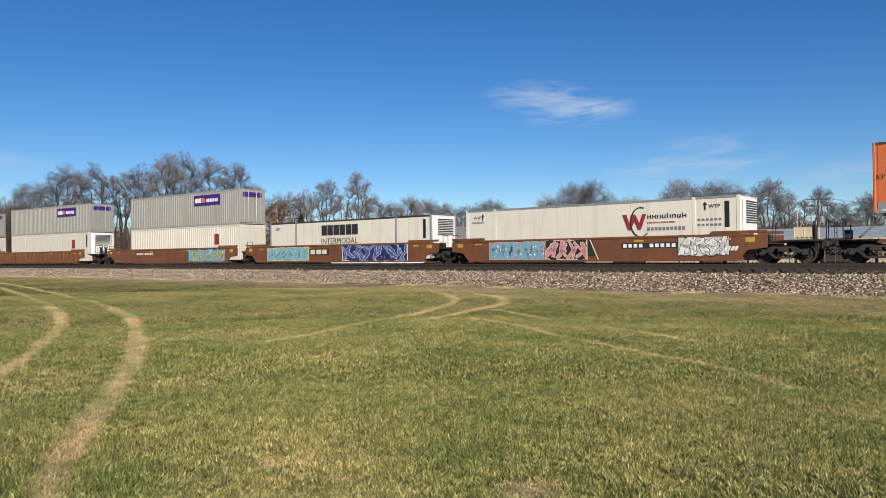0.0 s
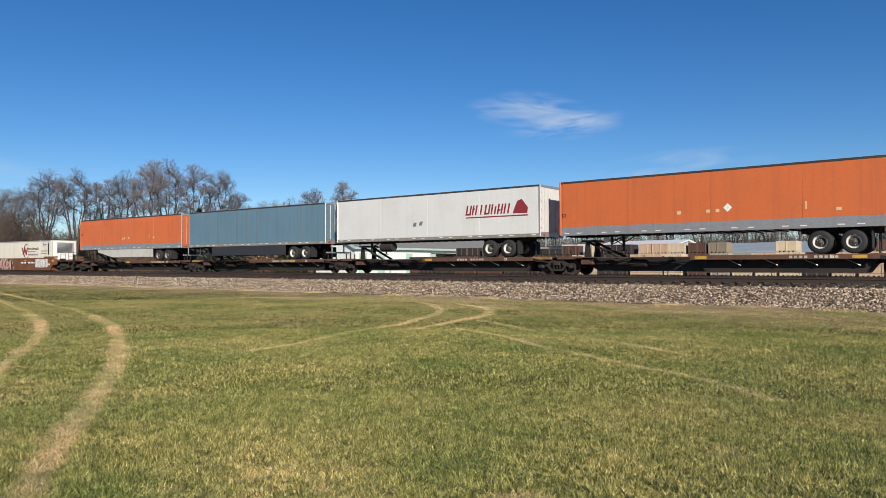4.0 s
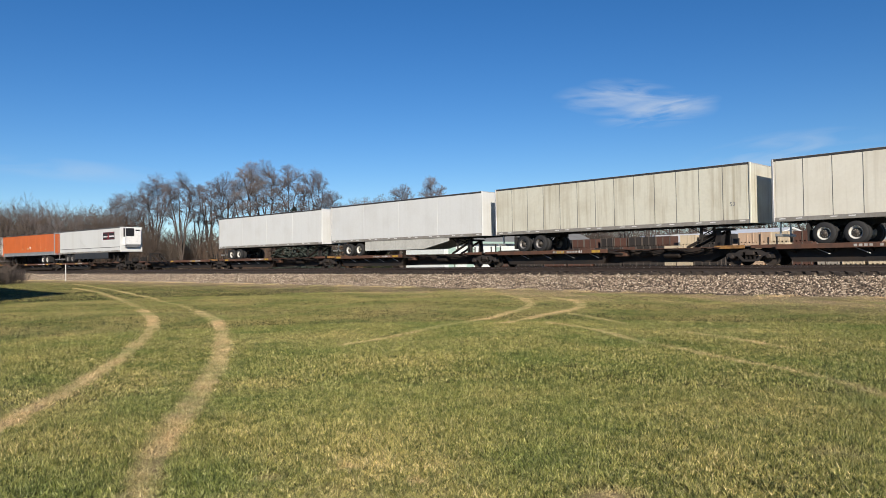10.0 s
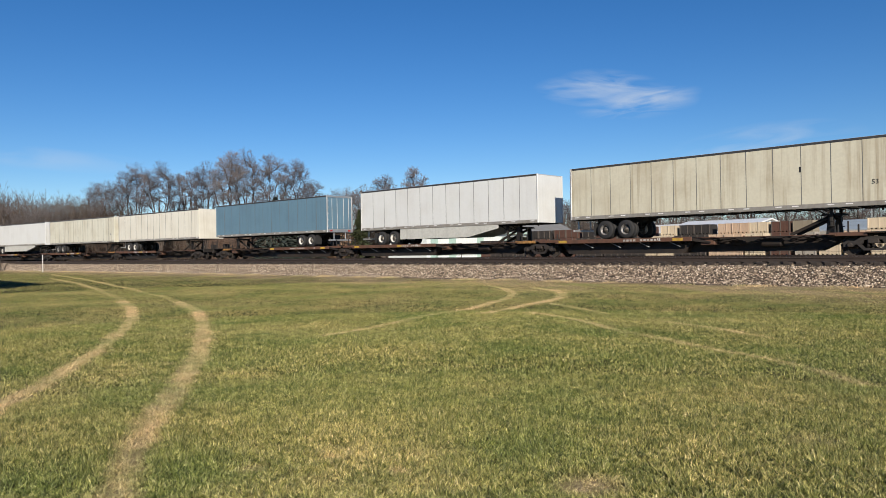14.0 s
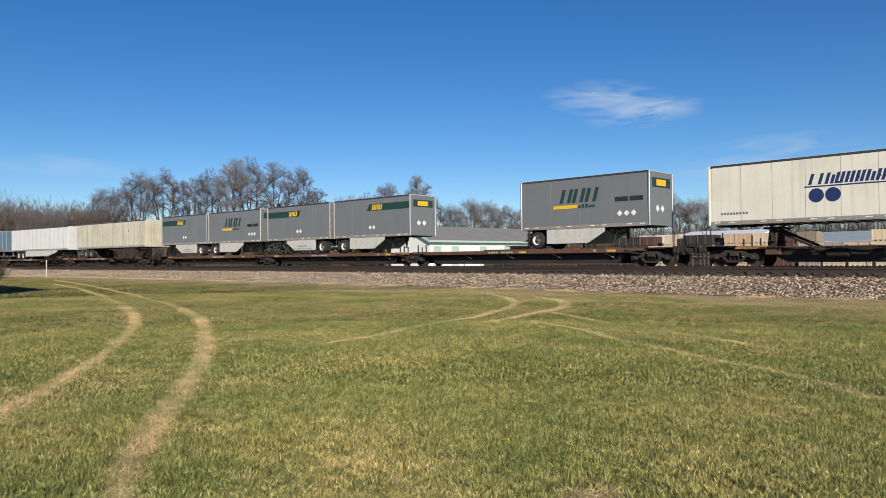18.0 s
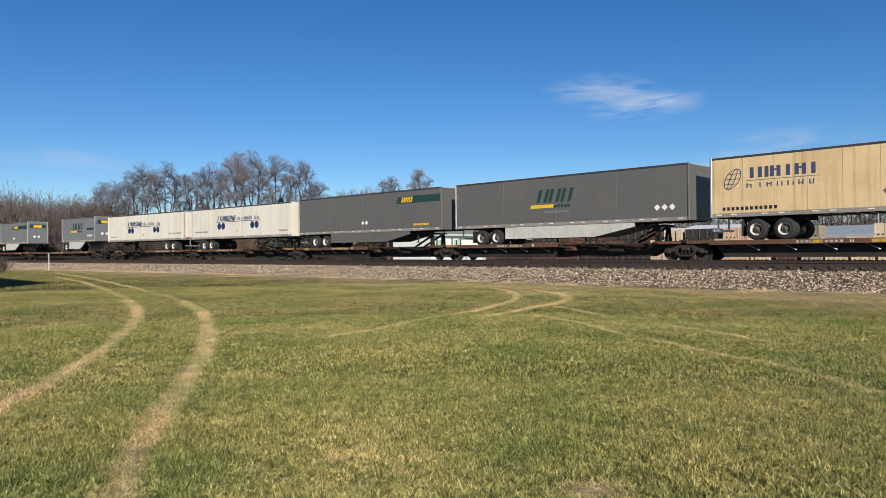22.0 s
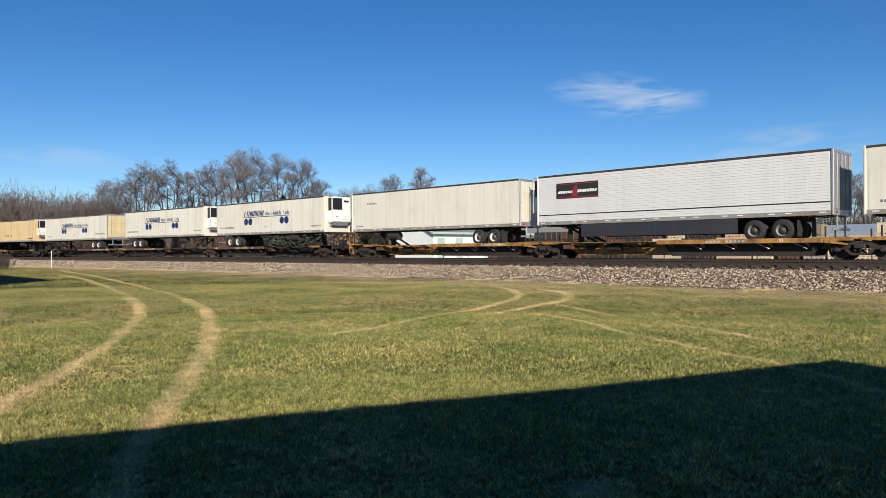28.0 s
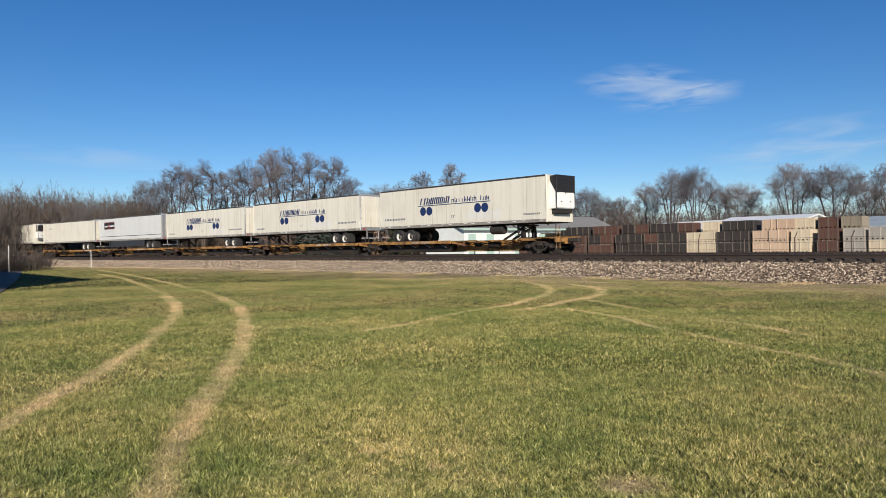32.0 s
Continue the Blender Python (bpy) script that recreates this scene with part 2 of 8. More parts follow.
STEEL_DARK = paint("grimy_black_steel", (0.022, 0.019, 0.017), 0.65, 0.2, 0.5, (0.060, 0.037, 0.025), 0.35)
TRUCK_STEEL = paint("bogie_cast_steel", (0.034, 0.029, 0.026), 0.7, 0.2, 0.5, (0.075, 0.052, 0.038), 0.2)
RUST_BROWN = paint("rusty_brown_paint", (0.115, 0.055, 0.033), 0.65, 0.0, 0.7, (0.045, 0.03, 0.024), 0.6, patch=1.4)
WELL_BROWN = paint("oxide_brown_paint", (0.165, 0.064, 0.027), 0.5, 0.0, 0.6, (0.055, 0.028, 0.018), 0.6, patch=0.9)
CAR_YELLOW = paint("faded_yellow_paint", (0.38, 0.195, 0.055), 0.65, 0.0, 0.95, (0.060, 0.034, 0.022), 0.9, patch=1.9, cover=0.03)
YELLOW_MARK = paint("yellow_mark", (0.50, 0.31, 0.045), 0.6, 0, 0.6, (0.16, 0.09, 0.03), 0.5, patch=1.7)
STENCIL = paint("dirty_white_stencil", (0.42, 0.40, 0.37), 0.6, 0, 0.6, (0.12, 0.09, 0.07), 0.5, patch=2.0)
WHITE_MARK = flat("white_mark", (0.72, 0.72, 0.70))
RED_MARK = flat("red_mark", (0.42, 0.035, 0.03))
RUBBER = flat("tyre_rubber", (0.018, 0.018, 0.019), 0.8)
RIM_WHITE = paint("white_wheel_rim", (0.62, 0.61, 0.57), 0.5, 0.0, 0.3, (0.15, 0.12, 0.09), 0.1)
RIM_STEEL = paint("dull_steel_rim", (0.30, 0.29, 0.28), 0.5, 0.6, 0.4)
DARK_RAIL = paint("dark_roof_rail", (0.045, 0.045, 0.048), 0.5, 0.2, 0.3)
ALU = paint("dull_aluminium", (0.50, 0.50, 0.50), 0.42, 0.7, 0.25, (0.16, 0.14, 0.12), 0.3)
LOW_RAIL = paint("grimy_lower_rail", (0.27, 0.255, 0.23), 0.55, 0.1, 0.5, (0.13, 0.105, 0.08), 0.5, patch=1.3)
GREY_RAIL = paint("grey_rail_paint", (0.26, 0.27, 0.29), 0.5, 0.2, 0.3)
UNDER_BLACK = paint("undercarriage_black", (0.018, 0.017, 0.016), 0.8, 0.0, 0.5, (0.05, 0.038, 0.028), 0.2)
SEAM = paint("seam_strip_metal", (0.11, 0.115, 0.115), 0.5, 0.1, 0.3)
SEAM_PALE = paint("dirty_seam_strip", (0.36, 0.335, 0.275), 0.5, 0.0, 0.5, (0.18, 0.15, 0.10), 0.5)
HUB_DARK = paint("greasy_hub", (0.075, 0.068, 0.062), 0.5, 0.3, 0.4)
SKIRT_BLACK = paint("black_side_skirt", (0.028, 0.030, 0.036), 0.45, 0.0, 0.3, (0.07, 0.06, 0.05), 0.3)
REEFER_WHITE = paint("refrigeration_unit_white", (0.78, 0.78, 0.76), 0.35, 0.0, 0.15, (0.3, 0.27, 0.22), 0.2)
GRILLE = flat("dark_grille", (0.012, 0.012, 0.014), 0.5)
RAIL_SIDE = paint("rail_rust", (0.036, 0.024, 0.019), 0.85, 0.0, 0.4, (0.022, 0.016, 0.013), 0.1)
RAIL_TOP = flat("polished_railhead", (0.42, 0.42, 0.43), 0.3, 0.9)
TIE_WOOD = paint("creosoted_tie", (0.028, 0.021, 0.017), 0.9, 0.0, 0.35, (0.07, 0.055, 0.043), 0.2, vary=0.45)

# ---- mesh building ----
class Mesh:
    """Gathers corners and faces of one mesh."""

    def __init__(self):
        self.v, self.f, self.m = [], [], []

    def add(self, verts, faces, mi=0):
        o = len(self.v)
        self.v += verts
        self.f += [tuple(i + o for i in q) for q in faces]
        self.m += [mi] * len(faces)
        return self

    def box(self, x0, x1, y0, y1, z0, z1, b=0.0, mi=0):
        if x0 > x1:
            x0, x1 = x1, x0
        if b <= 0:
            v = [(x, y, z) for z in (z0, z1) for y in (y0, y1) for x in (x0, x1)]
            return self.add(v, [(0, 2, 3, 1), (4, 5, 7, 6), (0, 1, 5, 4), (2, 6, 7, 3), (0, 4, 6, 2), (1, 3, 7, 5)], mi)
        b = min(b, 0.45 * min(x1 - x0, y1 - y0, z1 - z0))
        v, idx = [], {}
        for sx in (0, 1):
            for sy in (0, 1):
                for sz in (0, 1):
                    X, Y, Z = (x0, x1)[sx], (y0, y1)[sy], (z0, z1)[sz]
                    ix, iy, iz = X + (b, -b)[sx], Y + (b, -b)[sy], Z + (b, -b)[sz]
                    for k, p in enumerate(((X, iy, iz), (ix, Y, iz), (ix, iy, Z))):
                        idx[sx, sy, sz, k] = len(v)
                        v.append(p)
        f = []
        for s in (0, 1):
            q = [idx[s, a, c, 0] for a, c in ((0, 0), (1, 0), (1, 1), (0, 1))]
            f.append(q if s else q[::-1])
            q = [idx[a, s, c, 1] for a, c in ((0, 0), (1, 0), (1, 1), (0, 1))]
            f.append(q[::-1] if s else q)
            q = [idx[a, c, s, 2] for a, c in ((0, 0), (1, 0), (1, 1), (0, 1))]
            f.append(q if s else q[::-1])
        for s in (0, 1):
            for u in (0, 1):
                for ks, kk, e in (((0, 1), 2, lambda w: (s, u, w)), ((0, 2), 1, lambda w: (s, w, u)), ((1, 2), 0, lambda w: (w, s, u))):
                    a, c = e(0), e(1)
                    q = [idx[(*a, ks[0])], idx[(*c, ks[0])], idx[(*c, ks[1])], idx[(*a, ks[1])]]
                    flip = (s + u) % 2 == (1 if kk == 1 else 0)
                    f.append(q if flip else q[::-1])
        for sx in (0, 1):
            for sy in (0, 1):
                for sz in (0, 1):
                    q = [idx[sx, sy, sz, k] for k in range(3)]
                    f.append(q if (sx + sy + sz) % 2 else q[::-1])
        return self.add(v, f, mi)

    def prism(self, pts, a0, a1, axis="y", mi=0):
        """A flat outline, pushed along an axis. pts: (x, z) for y, (x, y) for z, (y, z) for x; anticlockwise as read."""
        n = len(pts)
        put = {"y": lambda p, a: (p[0], a, p[1]), "z": lambda p, a: (p[0], p[1], a), "x": lambda p, a: (a, p[0], p[1])}[axis]
        v = [put(p, a0) for p in pts] + [put(p, a1) for p in pts]
        f = [tuple(range(n)), tuple(range(2 * n - 1, n - 1, -1))] + [(i + n, (i + 1) % n + n, (i + 1) % n, i) for i in range(n)]
        if axis != "y":
            f = [q[::-1] for q in f]
        return self.add(v, f, mi)

    def tube(self, p, q, r0, r1=None, n=8, caps=True, mi=0):
        r1 = r0 if r1 is None else r1
        p, q = Vector(p), Vector(q)
        d = q - p
        if d.length < 1e-6:
            return self
        d.normalize()
        a = d.orthogonal().normalized()
        c = d.cross(a)
        v = []
        for o, r in ((p, r0), (q, r1)):
            for i in range(n):
                t = 2 * math.pi * i / n
                v.append(tuple(o + a * (r * math.cos(t)) + c * (r * math.sin(t))))
        f = [(i, (i + 1) % n, (i + 1) % n + n, i + n) for i in range(n)]
        if caps:
            f += [tuple(range(n - 1, -1, -1)), tuple(range(n, 2 * n))]
        return self.add(v, f, mi)

    def lathe(self, profile, center, axis="y", n=20, mi=0):
        """profile: (radius, along) pairs turned round an axis."""
        cx, cy, cz = center
        v = []
        for r, al in profile:
            for i in range(n):
                t = 2 * math.pi * i / n
                c, s = r * math.cos(t), r * math.sin(t)
                v.append({"y": (cx + c, cy + al, cz + s), "z": (cx + c, cy + s, cz + al), "x": (cx + al, cy + c, cz + s)}[axis])
        f = []
        for j in range(len(profile) - 1):
            for i in range(n):
                q = (j * n + i, j * n + (i + 1) % n, (j + 1) * n + (i + 1) % n, (j + 1) * n + i)
                f.append(q)
        return self.add(v, f, mi)

    def data(self, name, mats, smooth=False):
        me = bpy.data.meshes.new(name)
        me.from_pydata(self.v, [], self.f)
        for m in mats:
            me.materials.append(m)
        if len(mats) > 1:
            me.polygons.foreach_set("material_index", self.m)
        if smooth:
            me.polygons.foreach_set("use_smooth", [True] * len(self.f))
        me.update()
        return me


def part(name, mesh, mats, parent, label="", at=None, smooth=False):
    """Links a mesh as ONE part under a thing or under a part."""
    data = mesh.data(name, mats if isinstance(mats, (list, tuple)) else [mats], smooth) if isinstance(mesh, Mesh) else mesh
    ob = new(name, data)
    ob.parent = parent
    if at is not None:
        ob.matrix_basis = at
    if label:
        tagged(ob, label)
    return ob


CACHE = {}


def cached(key, build, mats, smooth=False):
    """One mesh, shared by all alike parts."""
    if key not in CACHE:
        CACHE[key] = build().data(key if isinstance(key, str) else key[0], mats, smooth)
    return CACHE[key]


def thing(name, label, category, m=None, group="", kind=""):
    ob = new(name)
    ob.empty_display_size = 0.3
    if m is not None:
        ob.matrix_basis = m
    return tagged(ob, label, category, group, kind)


def solid(name, mesh, mats, label="", category="", group="", kind="", at=None, smooth=False):
    ob = new(name, mesh.data(name, mats if isinstance(mats, (list, tuple)) else [mats], smooth) if isinstance(mesh, Mesh) else mesh)
    if at is not None:
        ob.matrix_basis = at
    return tagged(ob, label, category, group, kind)


def lettering(text, height, depth=0.004):
    """A mesh of letters in the built-in font, standing in the xz plane, its middle at the origin, readable from -y."""
    key = ("lettering", text, height)
    if key not in CACHE:
        cu = bpy.data.curves.new("lettering", "FONT")
        cu.body, cu.size, cu.extrude = text, height * 1.42, depth
        cu.align_x, cu.align_y, cu.resolution_u = "CENTER", "CENTER", 2
        tmp = bpy.data.objects.new("lettering", cu)
        me = bpy.data.meshes.new_from_object(tmp)
        me.transform(Matrix.Rotation(radians(90), 4, "X"))
        bpy.data.objects.remove(tmp)
        CACHE[key] = me
    return CACHE[key]


def letters(parent, text, height, x, y, z, mat, turn=0):
    me = lettering(text, height).copy()
    me.materials.clear()
    me.materials.append(mat)
    return part("lettering", me, None, parent, "", pose(x, y, z, 0, 0, turn))

# ---- track plan: an arc past the viewer ----
RF, FACE = 611.7, 33.70            # radius of the train's near side, and how far it passes in front of the viewer
CY = FACE - RF
RAIL_Z = 1.0                       # top of rail above the lawn
FAR_TRACK, NEAR_TRACK = 1.30, -3.05   # centre lines, counted outwards from the near side of the train


def on_track(s, off=0.0, z=0.0):
    a = s / RF
    return (RF + off) * math.sin(a), CY + (RF + off) * math.cos(a), z


def track_pose(s, off, z=RAIL_Z):
    x, y, _ = on_track(s, off)
    return pose(x, y, z, 0, 0, -math.degrees(s / RF))


def sweep(profile, s0, s1, step, closed=True, mi=None):
    """A cross-section (offset, height) carried along the track's arc."""
    me, n = Mesh(), len(profile)
    k = max(1, round((s1 - s0) / step))
    v = [on_track(s0 + (s1 - s0) * j / k, o, z) for j in range(k + 1) for o, z in profile]
    f, mm = [], []
    for j in range(k):
        for i in range(n if closed else n - 1):
            f.append((j * n + i, (j + 1) * n + i, (j + 1) * n + (i + 1) % n, j * n + (i + 1) % n))
            mm.append(mi[i] if mi else 0)
    me.add(v, f)
    me.m = mm
    return me


# ---- lawn ----
def rut_lines():
    """Centre lines of the dry wheel marks on the lawn: points (x, y), half width, strength."""
    return [
        ([(-3.85, 1.09), (-4.22, 1.28), (-4.59, 1.47), (-4.94, 1.64), (-5.84, 2.09), (-6.69, 2.59), (-8.20, 3.48), (-9.75, 4.35), (-12.18, 5.62), (-15.16, 7.02), (-18.87, 8.53), (-23.07, 9.84)], 0.135, 1.3),
        ([(-23.07, 9.84), (-28.35, 11.02), (-35.96, 12.55), (-49.91, 15.16), (-68.34, 17.85)], 0.15, 0.12),
        ([(-7.26, 0.98), (-8.16, 1.48), (-9.11, 1.99), (-9.50, 2.32), (-11.13, 3.17), (-12.83, 4.11), (-15.41, 5.40), (-18.05, 6.52), (-21.64, 7.79), (-24.92, 8.65)], 0.13, 1.0),
        ([(-24.92, 8.65), (-26.41, 9.11), (-34.01, 10.83), (-45.22, 13.08), (-55.58, 14.51)], 0.15, 0.12),
        ([(-11.14, 7.52), (-11.88, 9.79), (-12.66, 11.89), (-13.27, 13.94), (-14.40, 16.25), (-16.06, 18.73), (-18.69, 21.28), (-20.19, 21.92)], 0.14, 0.48),
        ([(-11.65, 12.43), (-12.26, 14.40), (-12.62, 16.06), (-13.62, 18.20), (-14.60, 19.58), (-16.30, 21.27), (-17.94, 22.13)], 0.15, 0.6),
        ([(-12.11, 15.66), (-10.41, 14.83), (-9.45, 14.36)], 0.10, 0.4),
        ([(-11.06, 13.40), (-8.90, 12.47), (-7.22, 11.52), (-6.25, 11.20), (-4.83, 10.30), (-3.81, 9.76), (-3.09, 9.24), (-2.40, 8.66)], 0.10, 0.62),
        ([(-7.52, 13.50), (-6.05, 12.90), (-4.73, 12.12)], 0.10, 0.5),
    ]


def dryness(x, y):
    """0 for green turf, 1 for bleached straw, for arrays of places."""
    d = np.zeros_like(x)
    wob = 0.16 * np.sin(x * 3.1 + y * 1.7) + 0.15 * np.sin(x * 7.3 - y * 5.1) + 0.14 * np.sin(x * 17.0 + y * 13.0) * np.sin(y * 19.0 - x * 7.0)
    for pts, half, strong in rut_lines():
        best = np.full_like(x, 1e9)
        for (x0, y0), (x1, y1) in zip(pts, pts[1:]):
            dx, dy = x1 - x0, y1 - y0
            t = np.clip(((x - x0) * dx + (y - y0) * dy) / (dx * dx + dy * dy), 0, 1)
            best = np.minimum(best, np.hypot(x - x0 - t * dx, y - y0 - t * dy))
        patch = (0.80 + 0.26 * np.sin(x * 2.3 + 1.3) * np.sin(y * 2.9) + 0.16 * np.sin(x * 6.1 + 2 * np.sin(y * 5.3))) * (1 - 0.68 * np.clip((-x - 9) / 11, 0, 1))
        d = np.maximum(d, strong * patch * np.clip(1.25 - np.abs(best) / (half * (1 + wob)) * 0.85, 0, 1))
    # worn spots in the turf near the viewer
    for sx, sy, r, k in ((-2.73, 3.91, 0.22, 0.95), (-3.90, 3.24, 0.09, 0.6), (-4.51, 3.09, 0.1, 0.55), (-4.73, 2.53, 0.13, 0.5), (-2.00, 5.96, 0.25, 0.3), (-10.27, 4.24, 0.15, 0.35)):
        d = np.maximum(d, k * np.clip(1.4 - np.hypot(x - sx, y - sy) / r, 0, 1))
    # thinner, yellower turf round the worn spots
    d = np.maximum(d, 0.20 * np.exp(-((x + 4.0) ** 2 + (y - 2.9) ** 2) / 1.8) * (0.8 + 0.4 * np.sin(x * 5.1) * np.sin(y * 6.3)))
    # bleached fringe along the foot of the ballast
    off = np.hypot(x, y - CY) - RF
    fringe = 0.75 + 0.25 * np.sin(x * 0.9) * np.sin(x * 0.37 + 1) + 0.12 * np.sin(x * 4.1 + y * 3) + 0.25 * np.clip((-x - 30) / 20, 0, 1)
    d = np.maximum(d, np.clip((off + 8.9 + 1.6 * np.clip((-x - 30) / 25, 0, 1)) / 1.9, 0, 1) * np.clip(fringe, 0.3, 1.0))
    # browner, thinner turf in a wide band before the ballast
    band = np.clip((off + 15.0) / 6.0, 0, 1) * np.clip(0.56 + 0.26 * np.sin(x * 0.55 + 1.4 * np.sin(y * 0.8)) + 0.16 * np.sin(x * 1.9 + y * 2.3), 0.08, 0.8)
    d = np.maximum(d, band)
    # soft mottling
    mot = 0.5 + 0.5 * np.sin(x * 0.61 + 1.1 * np.sin(y * 0.43)) * np.sin(y * 0.57 + 0.9 * np.sin(x * 0.39))
    return np.clip(d + 0.16 * mot * mot, 0, 1)


def rise_of(x, y):
    """Height of the lawn at a place."""
    near = np.exp(-((x + 14) ** 2 + (y - 12) ** 2) / 900)
    return near * (0.02 * np.sin(x * 0.8 + y * 0.3) + 0.015 * np.sin(y * 1.3 - x * 0.5)) - 0.03


def ground_sheet():
    """The whole ground as one sheet, fine near the viewer and coarse towards the horizon."""
    def axis(lo, hi, fine0, fine1, step):
        a = list(np.arange(fine0, fine1 + 1e-6, step))
        d, p = step, fine1
        while p < hi:
            d *= 1.35
            p += d
            a.append(min(p, hi))
        d, p = step, fine0
        while p > lo:
            d *= 1.35
            p -= d
            a.insert(0, max(p, lo))
        return np.array(a)
    xs, ys = axis(-3000, 3000, -32, 2, 0.16), axis(-3000, 3000, -1, 30, 0.16)
    X, Y = np.meshgrid(xs, ys)
    Z = rise_of(X, Y)
    nx, ny = len(xs), len(ys)
    v = np.column_stack((X.ravel(), Y.ravel(), Z.ravel()))
    i = np.arange((nx - 1) * (ny - 1))
    r, c = i // (nx - 1), i % (nx - 1)
    q = np.column_stack((r * nx + c, r * nx + c + 1, (r + 1) * nx + c + 1, (r + 1) * nx + c))
    me = bpy.data.meshes.new("ground")
    me.vertices.add(len(v))
    me.vertices.foreach_set("co", v.ravel())
    me.loops.add(q.size)
    me.loops.foreach_set("vertex_index", q.ravel().astype(np.int32))
    me.polygons.add(len(q))
    me.polygons.foreach_set("loop_start", np.arange(0, q.size, 4, dtype=np.int32))
    me.polygons.foreach_set("use_smooth", np.ones(len(q), bool))
    at = me.attributes.new("dry", "FLOAT", "POINT")
    at.data.foreach_set("value", dryness(v[:, 0], v[:, 1]).astype(np.float32))
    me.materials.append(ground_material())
    me.update()
    return tagged(new("ground", me), "mown green lawn with bleached patches and wheel marks", "ground", "", "structure")


ground_sheet()


def blades(name, count, r0, r1, a0, a1, h, w, seed, label, bent):
    """Blades of turf as thin bent triangles, between two distances and two bearings."""
    g = np.random.default_rng(seed)
    r = np.sqrt(g.uniform(r0 * r0, r1 * r1, count))
    a = np.radians(g.uniform(a0, a1, count))
    x, y = -r * np.sin(a), r * np.cos(a)
    off = np.hypot(x, y - CY) - RF
    keep = off < -7.25 - np.abs(g.normal(0, 0.45, count)) - 0.30 * np.sin(x * 1.1) * np.sin(x * 0.31) - 0.18 * np.sin(x * 2.9 + 1.0)
    x, y = x[keep], y[keep]
    n = len(x)
    dry = dryness(x, y)
    clump = 0.92 + 0.22 * np.sin(x * 5.3 + 2 * np.sin(y * 3.1)) * np.sin(y * 4.7 + np.sin(x * 2.9))
    clump = clump * (1 + 0.40 * np.sin(x * 23 + 2.3 * np.sin(y * 13)) * np.sin(y * 21 + 2.1 * np.sin(x * 11)))
    hh = h * g.uniform(0.55, 1.25, n) * clump * (1 - 0.78 * dry)
    ww = w * g.uniform(0.6, 1.3, n)
    t = g.uniform(0, 2 * math.pi, n)
    lean = g.uniform(0.2, 1.25, n) * hh * (1 + 0.8 * dry)
    lt = t + g.normal(0, 0.7, n) + math.pi / 2
    cx, cy = np.cos(t) * ww, np.sin(t) * ww
    lx, ly = np.cos(lt) * lean, np.sin(lt) * lean
    z0 = rise_of(x, y) - 0.004
    if bent:
        k, face = 5, ((0, 1, 2, 3), (3, 2, 4))
        P = np.empty((n, 5, 3))
        P[:, 2] = np.column_stack((x + cx * 0.8 + lx * 0.35, y + cy * 0.8 + ly * 0.35, z0 + hh * 0.65))
        P[:, 3] = np.column_stack((x - cx * 0.8 + lx * 0.35, y - cy * 0.8 + ly * 0.35, z0 + hh * 0.65))
    else:
        k, face = 3, ((0, 1, 2),)
        P = np.empty((n, 3, 3))
    P[:, 0] = np.column_stack((x - cx, y - cy, z0))
    P[:, 1] = np.column_stack((x + cx, y + cy, z0))
    P[:, k - 1] = np.column_stack((x + lx, y + ly, z0 + hh))
    base = (np.arange(n) * k)[:, None]
    loops = np.column_stack([base + np.array(f) for f in face])
    per = sum(len(f) for f in face)
    me = bpy.data.meshes.new(name)
    me.vertices.add(n * k)
    me.vertices.foreach_set("co", P.ravel())
    me.loops.add(loops.size)
    me.loops.foreach_set("vertex_index", loops.ravel().astype(np.int32))
    me.polygons.add(len(face) * n)
    st = np.column_stack([np.arange(n) * per + i for i in (0, 4)[:len(face)]]).astype(np.int32)
    me.polygons.foreach_set("loop_start", st.ravel())
    at = me.attributes.new("dry", "FLOAT", "POINT")
    at.data.foreach_set("value", np.repeat(np.clip(dry + g.normal(0, 0.1, n), 0, 1), k).astype(np.float32))
    me.materials.append(BLADE if r0 < 15 else BLADE_FAR)
    me.update()
    return tagged(new(name, me), label, "grass", "", "stuff")


BLADE = blade_material()
BLADE_FAR = blade_material("far_grass_blade", 0.20)
for cnt, ra, rb, aa, ab, hh, ww, sd, bent in ((50000, 0.3, 3.4, 2, 88, 0.046, 0.0036, 16, False), (190000, 3.4, 5.6, 2, 88, 0.046, 0.0037, 11, True), (400000, 5.6, 9.0, 3, 88, 0.045, 0.0046, 15, False), (520000, 9.0, 18, 4, 86, 0.044, 0.0062, 12, False), (400000, 18, 36, 6, 84, 0.042, 0.010, 13, False), (240000, 36, 100, 40, 84, 0.040, 0.024, 14, False)):
    blades("turf", cnt, ra, rb, aa, ab, hh, ww, sd, "short green lawn grass with straw-coloured blades", bent)


